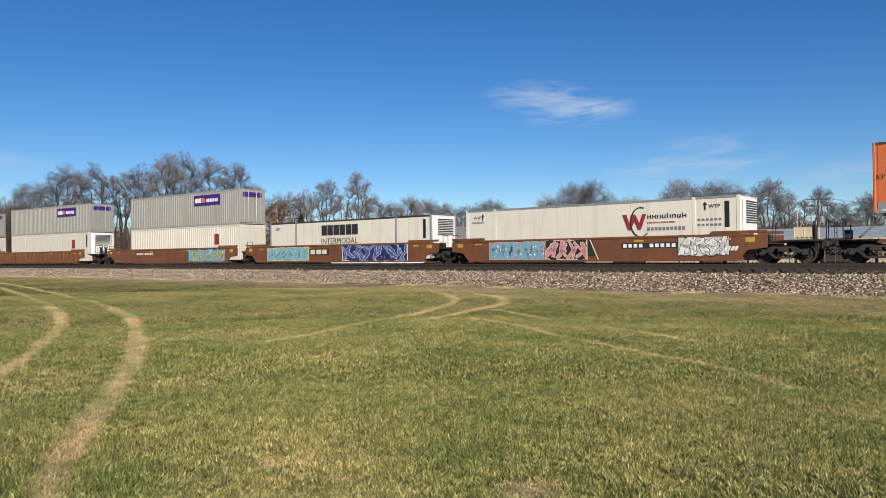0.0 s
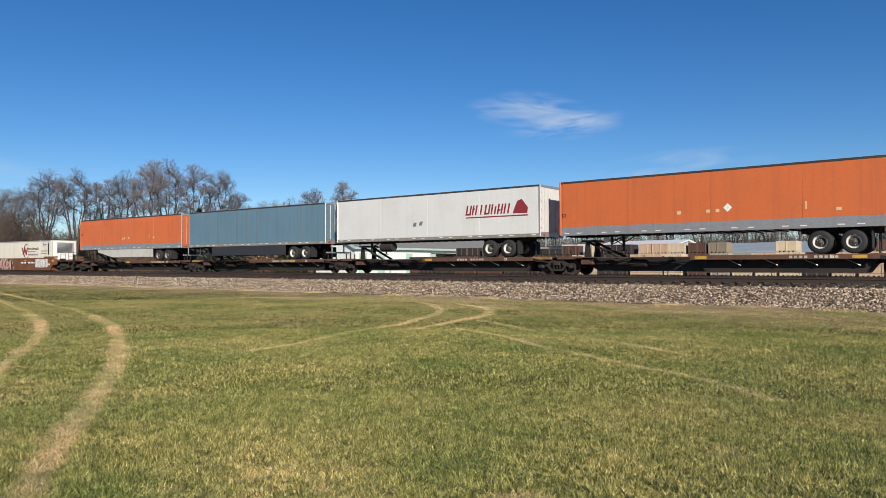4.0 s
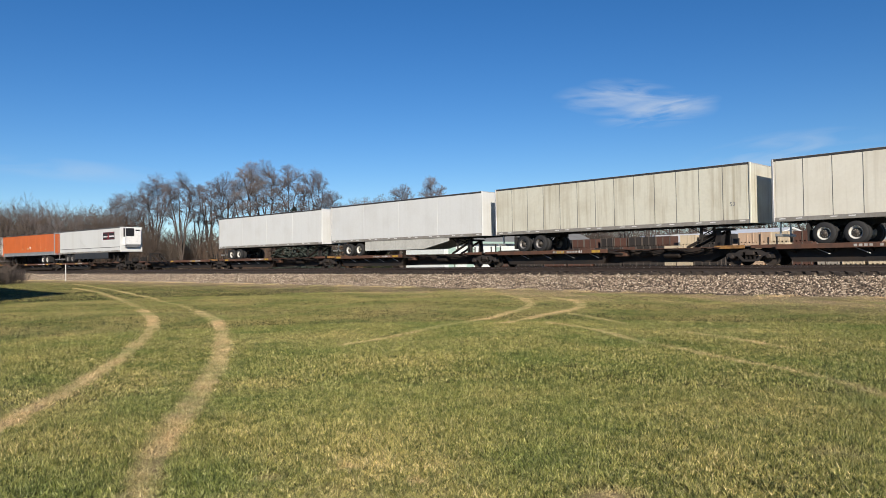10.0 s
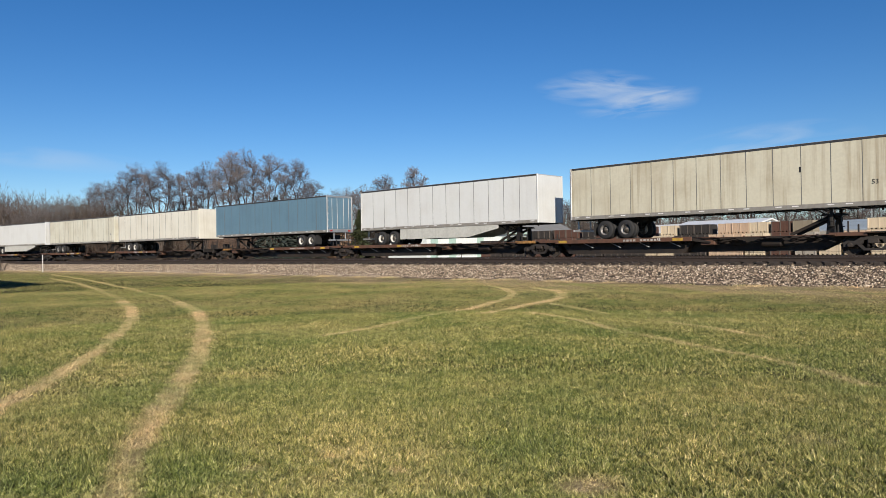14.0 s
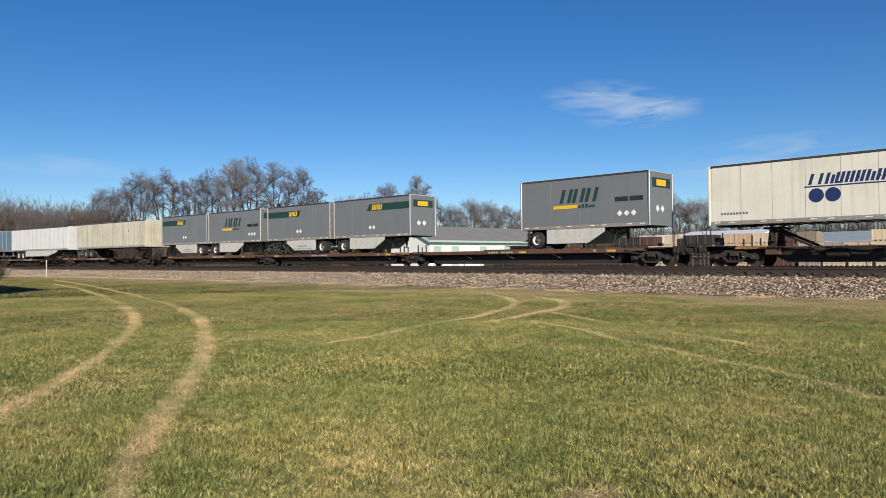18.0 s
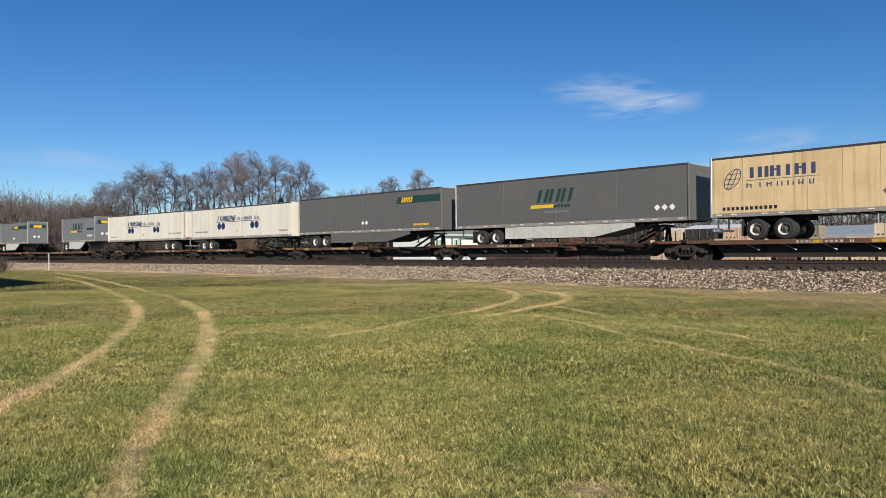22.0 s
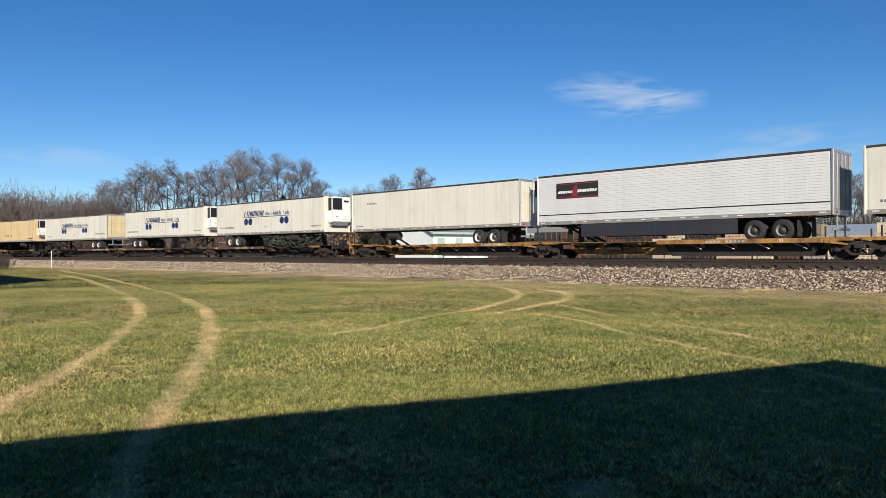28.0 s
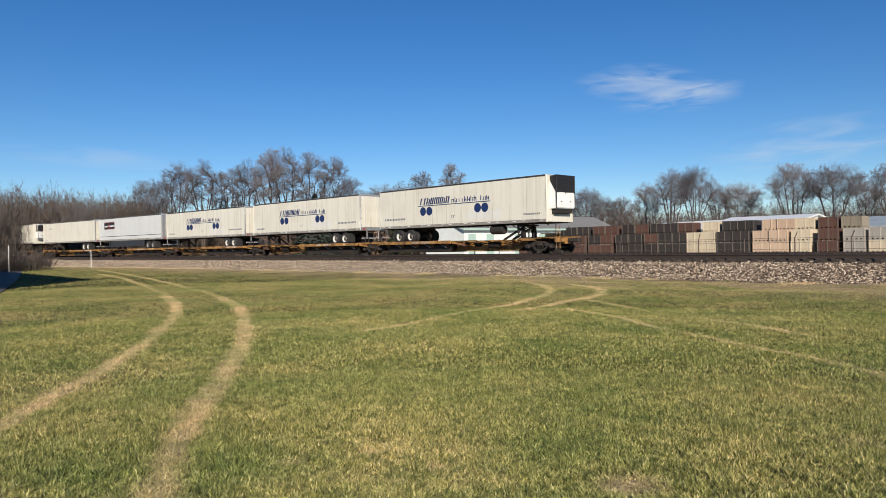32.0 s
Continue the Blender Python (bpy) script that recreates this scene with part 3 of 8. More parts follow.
def straw(name, n, seed, h, where, label):
    """Loose dead stalks: thin leaning triangles at given places."""
    g = np.random.default_rng(seed)
    x, y = where(g, n)
    n = len(x)
    t, hh = g.uniform(0, 2 * math.pi, n), h * g.uniform(0.5, 1.3, n)
    lt, lean = g.uniform(0, 2 * math.pi, n), hh * g.uniform(0.4, 2.2 if h < 0.1 else 0.7, n)
    far = np.clip(np.hypot(x, y) / 9.0, 0.7, 4.0)
    w = 0.0045 * far * g.uniform(0.7, 1.3, n)
    z0 = rise_of(x, y) - 0.004
    P = np.empty((n, 3, 3))
    P[:, 0] = np.column_stack((x - np.cos(t) * w, y - np.sin(t) * w, z0))
    P[:, 1] = np.column_stack((x + np.cos(t) * w, y + np.sin(t) * w, z0))
    P[:, 2] = np.column_stack((x + np.cos(lt) * lean, y + np.sin(lt) * lean, z0 + hh))
    me = bpy.data.meshes.new(name)
    me.from_pydata(P.reshape(-1, 3).tolist(), [], np.arange(3 * n).reshape(-1, 3).tolist())
    at = me.attributes.new("dry", "FLOAT", "POINT")
    at.data.foreach_set("value", np.ones(3 * n, np.float32))
    me.materials.append(BLADE)
    me.update()
    tagged(new(name, me), label, "dry grass", "", "stuff")


def in_ruts(g, n):
    xs, ys = [], []
    lines = rut_lines()
    for pts, half, strong in lines:
        seg = [math.hypot(b[0] - a[0], b[1] - a[1]) for a, b in zip(pts, pts[1:])]
        for (a, b), ln in zip(zip(pts, pts[1:]), seg):
            k = int(n * ln / 95 * strong * half / 0.17)
            u, v = g.random(k), g.normal(0, 0.6 * half, k)
            ux, uy = (b[0] - a[0]) / ln, (b[1] - a[1]) / ln
            xs.append(a[0] + (b[0] - a[0]) * u - uy * v)
            ys.append(a[1] + (b[1] - a[1]) * u + ux * v)
    return np.concatenate(xs), np.concatenate(ys)


def at_toe(g, n):
    s = g.uniform(-125, 8, n)
    far = np.clip((-s - 30) / 25, 0, 1)
    off = -6.6 - np.abs(g.normal(0, 0.55, n)) + g.uniform(0, 0.35, n) + far * g.uniform(0, 0.9, n)
    keep = np.sin(s * 0.7) * np.sin(s * 0.23 + 2) + 0.8 * np.sin(s * 2.1) + np.clip((-s - 35) / 30, 0, 1) > g.uniform(-0.1, 1.6, n)
    s, off = s[keep], off[keep]
    return (RF + off) * np.sin(s / RF), CY + (RF + off) * np.cos(s / RF)


straw("straw", 85000, 31, 0.035, in_ruts, "flattened bleached straw in the wheel marks")
straw("dry_weeds", 34000, 32, 0.085, at_toe, "tufts of dead tan weeds along the ballast")


# ---- ballast and rails ----
def ballast():
    prof = [(-6.62, -0.07), (-6.45, -0.02), (-6.3, 0.02), (-6.0, 0.10), (-4.75, 0.58), (-4.42, 0.63), (-4.20, 0.70), (-1.75, 0.76), (-0.9, 0.66), (0.0, 0.80), (2.6, 0.80), (2.95, 0.74), (4.6, 0.0), (5.0, -0.08)]
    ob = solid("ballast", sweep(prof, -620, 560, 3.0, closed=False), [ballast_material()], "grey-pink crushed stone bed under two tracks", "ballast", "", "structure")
    g = np.random.default_rng(5)
    n = 66000
    s = 8 - 118 * g.random(n) ** 1.7
    u = g.random(n)
    off = np.where(u < 0.82, g.uniform(-6.45, -4.35, n), np.where(u < 0.89, -6.4 - np.abs(g.normal(0, 0.42, n)), g.uniform(-4.35, -1.0, n)))
    po, pz = np.array([p[0] for p in prof]), np.array([p[1] for p in prof])
    z = np.interp(off, po, pz)
    r = g.uniform(0.020, 0.054, n) * (1 + 0.5 * np.clip(-s / 85, 0, 1)) * np.where(off < -6.4, 0.7, 1.0)
    shape = np.array([(1, 0, 0), (-1, 0, 0), (0, 1, 0), (0, -1, 0), (0, 0, 1), (0, 0, -1)], float)
    faces = np.array([(0, 2, 4), (2, 1, 4), (1, 3, 4), (3, 0, 4), (2, 0, 5), (1, 2, 5), (3, 1, 5), (0, 3, 5)])
    V = shape[None] * r[:, None, None] * g.uniform(0.6, 1.3, (n, 6, 1))
    t = g.uniform(0, 2 * math.pi, n)
    tilt = g.normal(0, 0.5, n)
    c, sn, ct, st = np.cos(t)[:, None], np.sin(t)[:, None], np.cos(tilt)[:, None], np.sin(tilt)[:, None]
    x, y, zz = V[..., 0], V[..., 1], V[..., 2] * 0.8
    x, zz = x * ct - zz * st, x * st + zz * ct
    x, y = x * c - y * sn, x * sn + y * c
    a = s / RF
    wx, wy = (RF + off) * np.sin(a), CY + (RF + off) * np.cos(a)
    P = np.stack((x + wx[:, None], y + wy[:, None], zz + (z + 0.25 * r)[:, None]), -1)
    F = (np.arange(n) * 6)[:, None, None] + faces[None]
    me = bpy.data.meshes.new("ballast_stones")
    me.vertices.add(n * 6)
    me.vertices.foreach_set("co", P.ravel())
    me.loops.add(F.size)
    me.loops.foreach_set("vertex_index", F.ravel().astype(np.int32))
    me.polygons.add(n * 8)
    me.polygons.foreach_set("loop_start", np.arange(0, F.size, 3, dtype=np.int32))
    me.materials.append(stone_material())
    me.update()
    st_ob = new("ballast_stones", me)
    st_ob.parent = ob
    tagged(st_ob, "loose angular grey, tan and white ballast stones", kind="stuff")


ballast()


def tracks():
    h = 0.17
    for off, name in ((NEAR_TRACK, "near"), (FAR_TRACK, "far")):
        tr = thing("railway_track", "weathered steel rails on dark creosoted timber ties", "railway track", kind="structure")
        for side in (-0.755, 0.755):
            o = off + side
            w, f2, b = 0.037, 0.075, 0.009
            prof = [(o - f2, RAIL_Z - h), (o + f2, RAIL_Z - h), (o + f2, RAIL_Z - h + 0.015), (o + b, RAIL_Z - h + 0.035), (o + b, RAIL_Z - 0.045), (o + w, RAIL_Z - 0.035), (o + w, RAIL_Z - 0.006), (o + w * 0.7, RAIL_Z),
                    (o - w * 0.7, RAIL_Z), (o - w, RAIL_Z - 0.006), (o - w, RAIL_Z - 0.035), (o - b, RAIL_Z - 0.045), (o - b, RAIL_Z - h + 0.035), (o - f2, RAIL_Z - h + 0.015)]
            mi = [0] * 14
            mi[7] = 1
            part("rail", sweep(prof, -620, 560, 2.0, True, mi), [RAIL_SIDE, RAIL_TOP], tr, "rusty steel rail with a bright head")
        tie = Mesh().box(-0.115, 0.115, -1.3, 1.3, -0.18, 0.0, 0.015).data("tie", [TIE_WOOD])
        plate = Mesh().box(-0.09, 0.09, -0.9, -0.62, 0.0, 0.018).box(-0.09, 0.09, 0.62, 0.9, 0.0, 0.018).data("tie_plate", [RAIL_SIDE])
        rng = random.Random(3)
        lo, hi = (-100, 8) if off == NEAR_TRACK else (-62, 4)
        s = lo
        while s < hi:
            m = track_pose(s, off + rng.uniform(-0.08, 0.16), RAIL_Z - h - 0.018 + rng.uniform(-0.03, 0.004)) @ pose(0, 0, 0, 0, 0, rng.uniform(-1.2, 1.2))
            t = part("tie", tie, None, tr, "", m)
            if off == NEAR_TRACK and s > -45:
                part("tie_plate", plate, None, t)
            s += 0.53


tracks()

# ---- freight train ----
V0, ACC = 16.431, 0.02491          # metres a second at the start, and half the gain in speed
MOVERS = []                        # (thing, its place along the track at the start, offset, height)


def run(t):
    return V0 * t + ACC * t * t


def put_on_train(ob, s, off=FAR_TRACK, z=RAIL_Z):
    ob.matrix_basis = track_pose(s, off, z)
    MOVERS.append((ob, s, off, z))
    return ob


def wheel_parts(parent, x, y, z, r, w, rim, side):
    """A road wheel: tyre and rim, facing -y if side is -1."""
    def tyre():
        p = [(r * 0.56, -w / 2), (r * 0.62, -w / 2 - 0.005), (r * 0.9, -w / 2), (r * 0.985, -w * 0.36), (r, -w * 0.2), (r, w * 0.2), (r * 0.985, w * 0.36), (r * 0.9, w / 2), (r * 0.56, w / 2)]
        return Mesh().lathe(p, (0, 0, 0), n=24)

    def hub():
        p = [(0.001, -0.11), (0.085, -0.11), (0.095, -0.02), (0.15, 0.0), (r * 0.42, 0.03), (r * 0.50, -0.05), (r * 0.575, -w / 2 - 0.008), (r * 0.575, w / 2), (0.001, w / 2)]
        me = Mesh().lathe(p, (0, 0, 0), n=24)
        for i in range(10):
            a = 2 * math.pi * i / 10
            me.tube((0.13 * math.cos(a), -0.035, 0.13 * math.sin(a)), (0.13 * math.cos(a), 0.01, 0.13 * math.sin(a)), 0.014, n=5)
        return me
    turn = 0 if side < 0 else 180
    t = part("tyre", cached(("tyre", r, w), tyre, [RUBBER], True), None, parent, "", pose(x, y, z, 0, 0, turn))
    part("rim", cached(("rim", r, w, rim.name), hub, [rim], True), None, t)
    part("hub", cached(("hub", r), lambda: Mesh().lathe([(0.001, -0.135), (0.075, -0.135), (0.095, -0.11), (0.10, -0.035), (r * 0.40, -0.018), (r * 0.40, 0.01)], (0, 0, 0), n=20), [HUB_DARK], True), None, t, "dark greasy hub")


def trailer(label, s, length=16.15, top=4.98, nose=1, color=None, style="smooth", reefer=False, skirt=None, rim=RIM_WHITE, axles=2, lower=None, door=None, roof_color=DARK_RAIL, guard=True, slant=False):
    """A highway semi-trailer on the train. nose: +1 towards the rear of the train, -1 towards its head."""
    ob = thing("semi_trailer", label, "trailer", group="trailers on the train")
    H = length / 2
    W = 1.295
    z0 = top - 2.93                # underside of the side wall
    t0 = z0 - 1.12                 # road level under its wheels
    door = door or color
    x_n, x_r = H * nose, -H * nose
    side_lo = z0 + 0.20
    # wall shell
    me = Mesh().box(-H + 0.03, H - 0.03, -W + 0.012, W - 0.012, z0 + 0.02, top - 0.03, 0.02)
    part("body", me, [color], ob)
    # side sheets: in pieces on the near side, one sheet on the far side
    n = {"smooth": 4, "faint": 11, "panel": max(4, round(length / 1.24)), "ribbed": 1}[style]
    joint = 0.006
    for sy in (-1, 1):
        y = sy * W
        lo_y, hi_y = min(y, y - sy * 0.016), max(y, y - sy * 0.016)
        if sy > 0:
            part("side_sheet", Mesh().box(-H + 0.12, H - 0.12, lo_y, hi_y, side_lo, top - 0.10, 0.006), [color], ob)
        elif style == "ribbed":
            rows, hgt = 20, (top - 0.12 - side_lo) / 20
            rib = cached(("side_sheet", "rib", color.name), lambda: Mesh().box(-H + 0.12, H - 0.12, -0.014, 0.0, 0.006, hgt - 0.004, 0.004), [color])
            for i in range(rows):
                part("side_sheet", rib, None, ob, "", pose(0, y + 0.014, side_lo + hgt * i))
            part("stripe", Mesh().box(-H + 0.1, H - 0.1, y - 0.004, y, side_lo + 0.36, side_lo + 0.42), [GRILLE], ob, "black painted stripe")
        else:
            dx = (length - 0.24) / n
            for i in range(n):
                a = -H + 0.12 + dx * i
                part("side_sheet", Mesh().box(a + joint, a + dx - joint, lo_y, hi_y, side_lo, top - 0.10, 0.005), [color], ob)
            if style in ("panel", "faint"):
                for i in range(1, n):
                    a = -H + 0.12 + dx * i
                    part("seam_strip", cached(("seam_strip", round(top - side_lo, 2), color.name, style), lambda: Mesh().box(*((-0.014, 0.014) if style == "panel" else (-0.010, 0.010)), -0.005, 0.005, 0, top - 0.10 - side_lo, 0.003), [SEAM if style == "panel" else SEAM_PALE]), None, ob, "", pose(a, y + sy * 0.002, side_lo))
        # bottom and top rails, corner posts
        part("bottom_rail", Mesh().box(-H, H, min(y + sy * 0.012, y - sy * 0.05), max(y + sy * 0.012, y - sy * 0.05), z0, side_lo, 0.012), [lower or LOW_RAIL], ob, "grimy grey lower rail")
        part("top_rail", Mesh().box(-H, H, min(y + sy * 0.010, y - sy * 0.05), max(y + sy * 0.010, y - sy * 0.05), top - 0.11, top + 0.005, 0.015), [roof_color], ob)
        if lower:
            part("lower_band", Mesh().box(-H + 0.1, H - 0.1, min(y, y + sy * 0.006), max(y, y + sy * 0.006), side_lo, side_lo + 0.27), [lower], ob, "grey band along the bottom")
        # reflective tape in short lengths
        k = round(length / 0.75)
        if sy < 0:
            m2 = Mesh()
            for i in range(k):
                if i % 3 != 2:
                    xx = -H + 0.4 + i * (length - 0.8) / max(1, k - 1)
                    m2.box(xx - 0.14, xx + 0.14, y - 0.018, y - 0.012, z0 + 0.108, z0 + 0.152)
            tagged(part("reflective_tape", m2, [WHITE_MARK], ob, "short white and red reflective strips"), kind="stuff")
    part("roof", Mesh().box(-H + 0.03, H - 0.03, -W + 0.02, W - 0.02, top - 0.04, top + 0.015, 0.012), [paint("roof_sheet", (0.55, 0.55, 0.55), 0.5, 0.3)], ob)
    for sy in (-1, 1):
        for xx in (-H, H):
            part("corner_post", Mesh().box(xx - 0.05, xx + 0.05, sy * W - 0.045, sy * W + 0.045, z0, top + 0.008, 0.02), [ALU if xx == x_r or color.name == "grey_trailer_paint" else color], ob)
    # nose panel
    part("nose_panel", Mesh().box(min(x_n, x_n + 0.02 * nose), max(x_n, x_n + 0.02 * nose), -W + 0.06, W - 0.06, z0 + 0.02, top - 0.06, 0.01), [color], ob)
    # rear doors with frame, lock rods and hinges
    for sy in (-1, 1):
        a, c = (0.012, W - 0.10) if sy > 0 else (-W + 0.10, -0.012)
        d = part("rear_door", Mesh().box(min(x_r, x_r - 0.03 * nose), max(x_r, x_r - 0.03 * nose), a, c, z0 + 0.28, top - 0.14, 0.01), [door], ob)
        for q in (0.3, 0.75):
            yy = a + (c - a) * q
            part("lock_rod", Mesh().tube((x_r - 0.055 * nose, yy, z0 + 0.3), (x_r - 0.055 * nose, yy, top - 0.16), 0.017, n=6), [ALU], d)
        m2 = Mesh()
        for i in range(5):
            zz = z0 + 0.5 + i * 0.5
            yo = W - 0.06
            m2.box(x_r - 0.06 * nose, x_r - 0.02 * nose, sy * yo - 0.09, sy * yo + 0.06, zz - 0.04, zz + 0.04, 0.01)
        tagged(part("hinge", m2, [ALU], d), kind="stuff")
    part("rear_header", Mesh().box(x_r - 0.05 * nose, x_r, -W, W, top - 0.14, top, 0.012), [ALU], ob)
    part("rear_sill", Mesh().box(x_r - 0.05 * nose, x_r, -W, W, z0, z0 + 0.27, 0.012), [ALU], ob)
    for sy in (-1, 1):
        part("tail_lamp", Mesh().box(x_r - 0.062 * nose, x_r - 0.05 * nose, sy * 0.95 - 0.12, sy * 0.95 + 0.12, z0 + 0.08, z0 + 0.19), [RED_MARK], ob, "red tail lamp")
    if guard:
        m2 = Mesh().box(x_r - 0.02 * nose, x_r + 0.08 * nose, -1.15, 1.15, t0 + 0.45, t0 + 0.56, 0.012)
        for sy in (-0.6, 0.6):
            m2.box(x_r, x_r + 0.07 * nose, sy - 0.04, sy + 0.04, t0 + 0.5, z0 + 0.02, 0.01)
        part("underride_guard", m2, [ALU], ob)
    # running gear
    ax = [x_r + nose * (1.95 if axles == 2 else 1.1) + nose * 1.25 * i for i in range(axles)]
    if axles == 2:
        ax = [x_r + nose * 2.15, x_r + nose * 3.43]
    m2 = Mesh()
    xa, xb = min(ax) - 0.9, max(ax) + 0.9
    for sy in (-0.45, 0.45):
        m2.box(xa, xb, sy - 0.05, sy + 0.05, z0 - 0.22, z0 + 0.02, 0.012)
        for xx in ax:
            m2.box(xx - 0.08, xx + 0.08, sy - 0.12, sy + 0.12, t0 + 0.42, z0 - 0.2, 0.02)
            m2.tube((xx + 0.5 * nose, sy, z0 - 0.2), (xx, sy, t0 + 0.5), 0.04, n=6)
    part("suspension_frame", m2, [UNDER_BLACK], ob)
    for xx in ax:
        part("axle", Mesh().tube((xx, -1.0, t0 + 0.51), (xx, 1.0, t0 + 0.51), 0.07, n=8), [UNDER_BLACK], ob)
        for sy in (-1, 1):
            w = thing_part("wheel", ob, pose(xx, sy * 1.13, t0 + 0.51))
            wheel_parts(w, 0, 0, 0, 0.505, 0.27, rim, sy)
            w2 = thing_part("wheel", ob, pose(xx, sy * 0.80, t0 + 0.51))
            wheel_parts(w2, 0, 0, 0, 0.505, 0.27, RIM_STEEL, sy)
    for sy in (-1, 1):
        part("mud_flap", Mesh().box(ax[0] - nose * 0.68, ax[0] - nose * 0.66, sy * 0.98 - 0.30, sy * 0.98 + 0.30, t0 + 0.2, t0 + 0.95), [RUBBER], ob)
    # cross members and kingpin plate
    m2 = Mesh()
    k = round(length / 0.62)
    for i in range(k):
        xx = -H + 0.3 + i * (length - 0.6) / (k - 1)
        m2.box(xx - 0.025, xx + 0.025, -W + 0.05, W - 0.05, z0 - 0.04, z0 + 0.06)
    tagged(part("cross_member", m2, [UNDER_BLACK], ob), kind="stuff")
    part("kingpin_plate", Mesh().box(x_n - nose * 1.6, x_n - nose * 0.1, -0.6, 0.6, z0 - 0.06, z0 - 0.035, 0.008).tube((x_n - nose * 0.9, 0, z0 - 0.16), (x_n - nose * 0.9, 0, z0 - 0.05), 0.045), [UNDER_BLACK], ob)
    # landing legs
    lx = x_n - nose * (2.75 if axles == 2 else 2.4)
    for sy in (-1, 1):
        lg = part("landing_leg", Mesh().box(lx - 0.06, lx + 0.06, sy * 0.72 - 0.06, sy * 0.72 + 0.06, t0 + 0.52, z0, 0.01).box(lx - 0.04, lx + 0.04, sy * 0.72 - 0.04, sy * 0.72 + 0.04, t0 + 0.34, t0 + 0.55, 0.008), [UNDER_BLACK], ob)
        part("foot", Mesh().box(lx - 0.13, lx + 0.13, sy * 0.72 - 0.12, sy * 0.72 + 0.12, t0 + 0.30, t0 + 0.34, 0.01), [UNDER_BLACK], lg)
        part("leg_brace", Mesh().tube((lx, sy * 0.72, t0 + 0.75), (lx - nose * 0.75, sy * 0.6, z0), 0.028, n=6), [UNDER_BLACK], lg)
    part("cross_brace", Mesh().tube((lx, -0.7, t0 + 0.62), (lx, 0.7, z0 - 0.15), 0.025, n=6).tube((lx, 0.7, t0 + 0.62), (lx, -0.7, z0 - 0.15), 0.025, n=6), [UNDER_BLACK], ob)
    # spare-wheel rack or fuel tank by the legs
    if reefer:
        part("fuel_tank", Mesh().lathe([(0.001, -0.55), (0.27, -0.55), (0.3, -0.5), (0.3, 0.5), (0.27, 0.55), (0.001, 0.55)], (lx - nose * 1.6, -0.85, z0 - 0.36), "x", 16), [UNDER_BLACK], ob, "", smooth=False)
        reefer_unit(ob, x_n, nose, z0, top, reefer == "dark")
    if skirt:
        a, c = ax[-1] + nose * 0.75, lx - nose * 0.3
        for sy in (-1, 1):
            y = sy * (W - 0.03)
            lo = t0 + (0.28 if length < 10 else 0.40)
            if slant:
                pts = [(a, z0 + 0.01), (a, lo), (a + (c - a) * 0.72, lo), (c, z0 - 0.22), (c, z0 + 0.01)]
            else:
                pts = [(a, z0 + 0.01), (a, lo), (c, lo), (c, z0 + 0.01)]
            part("side_skirt", Mesh().prism(pts, y - 0.012, y + 0.012), [skirt], ob)
    return put_on_train(ob, s + H)


def thing_part(name, parent, at):
    o = new(name)
    o.empty_display_size = 0.1
    o.parent, o.matrix_basis = parent, at
    return o


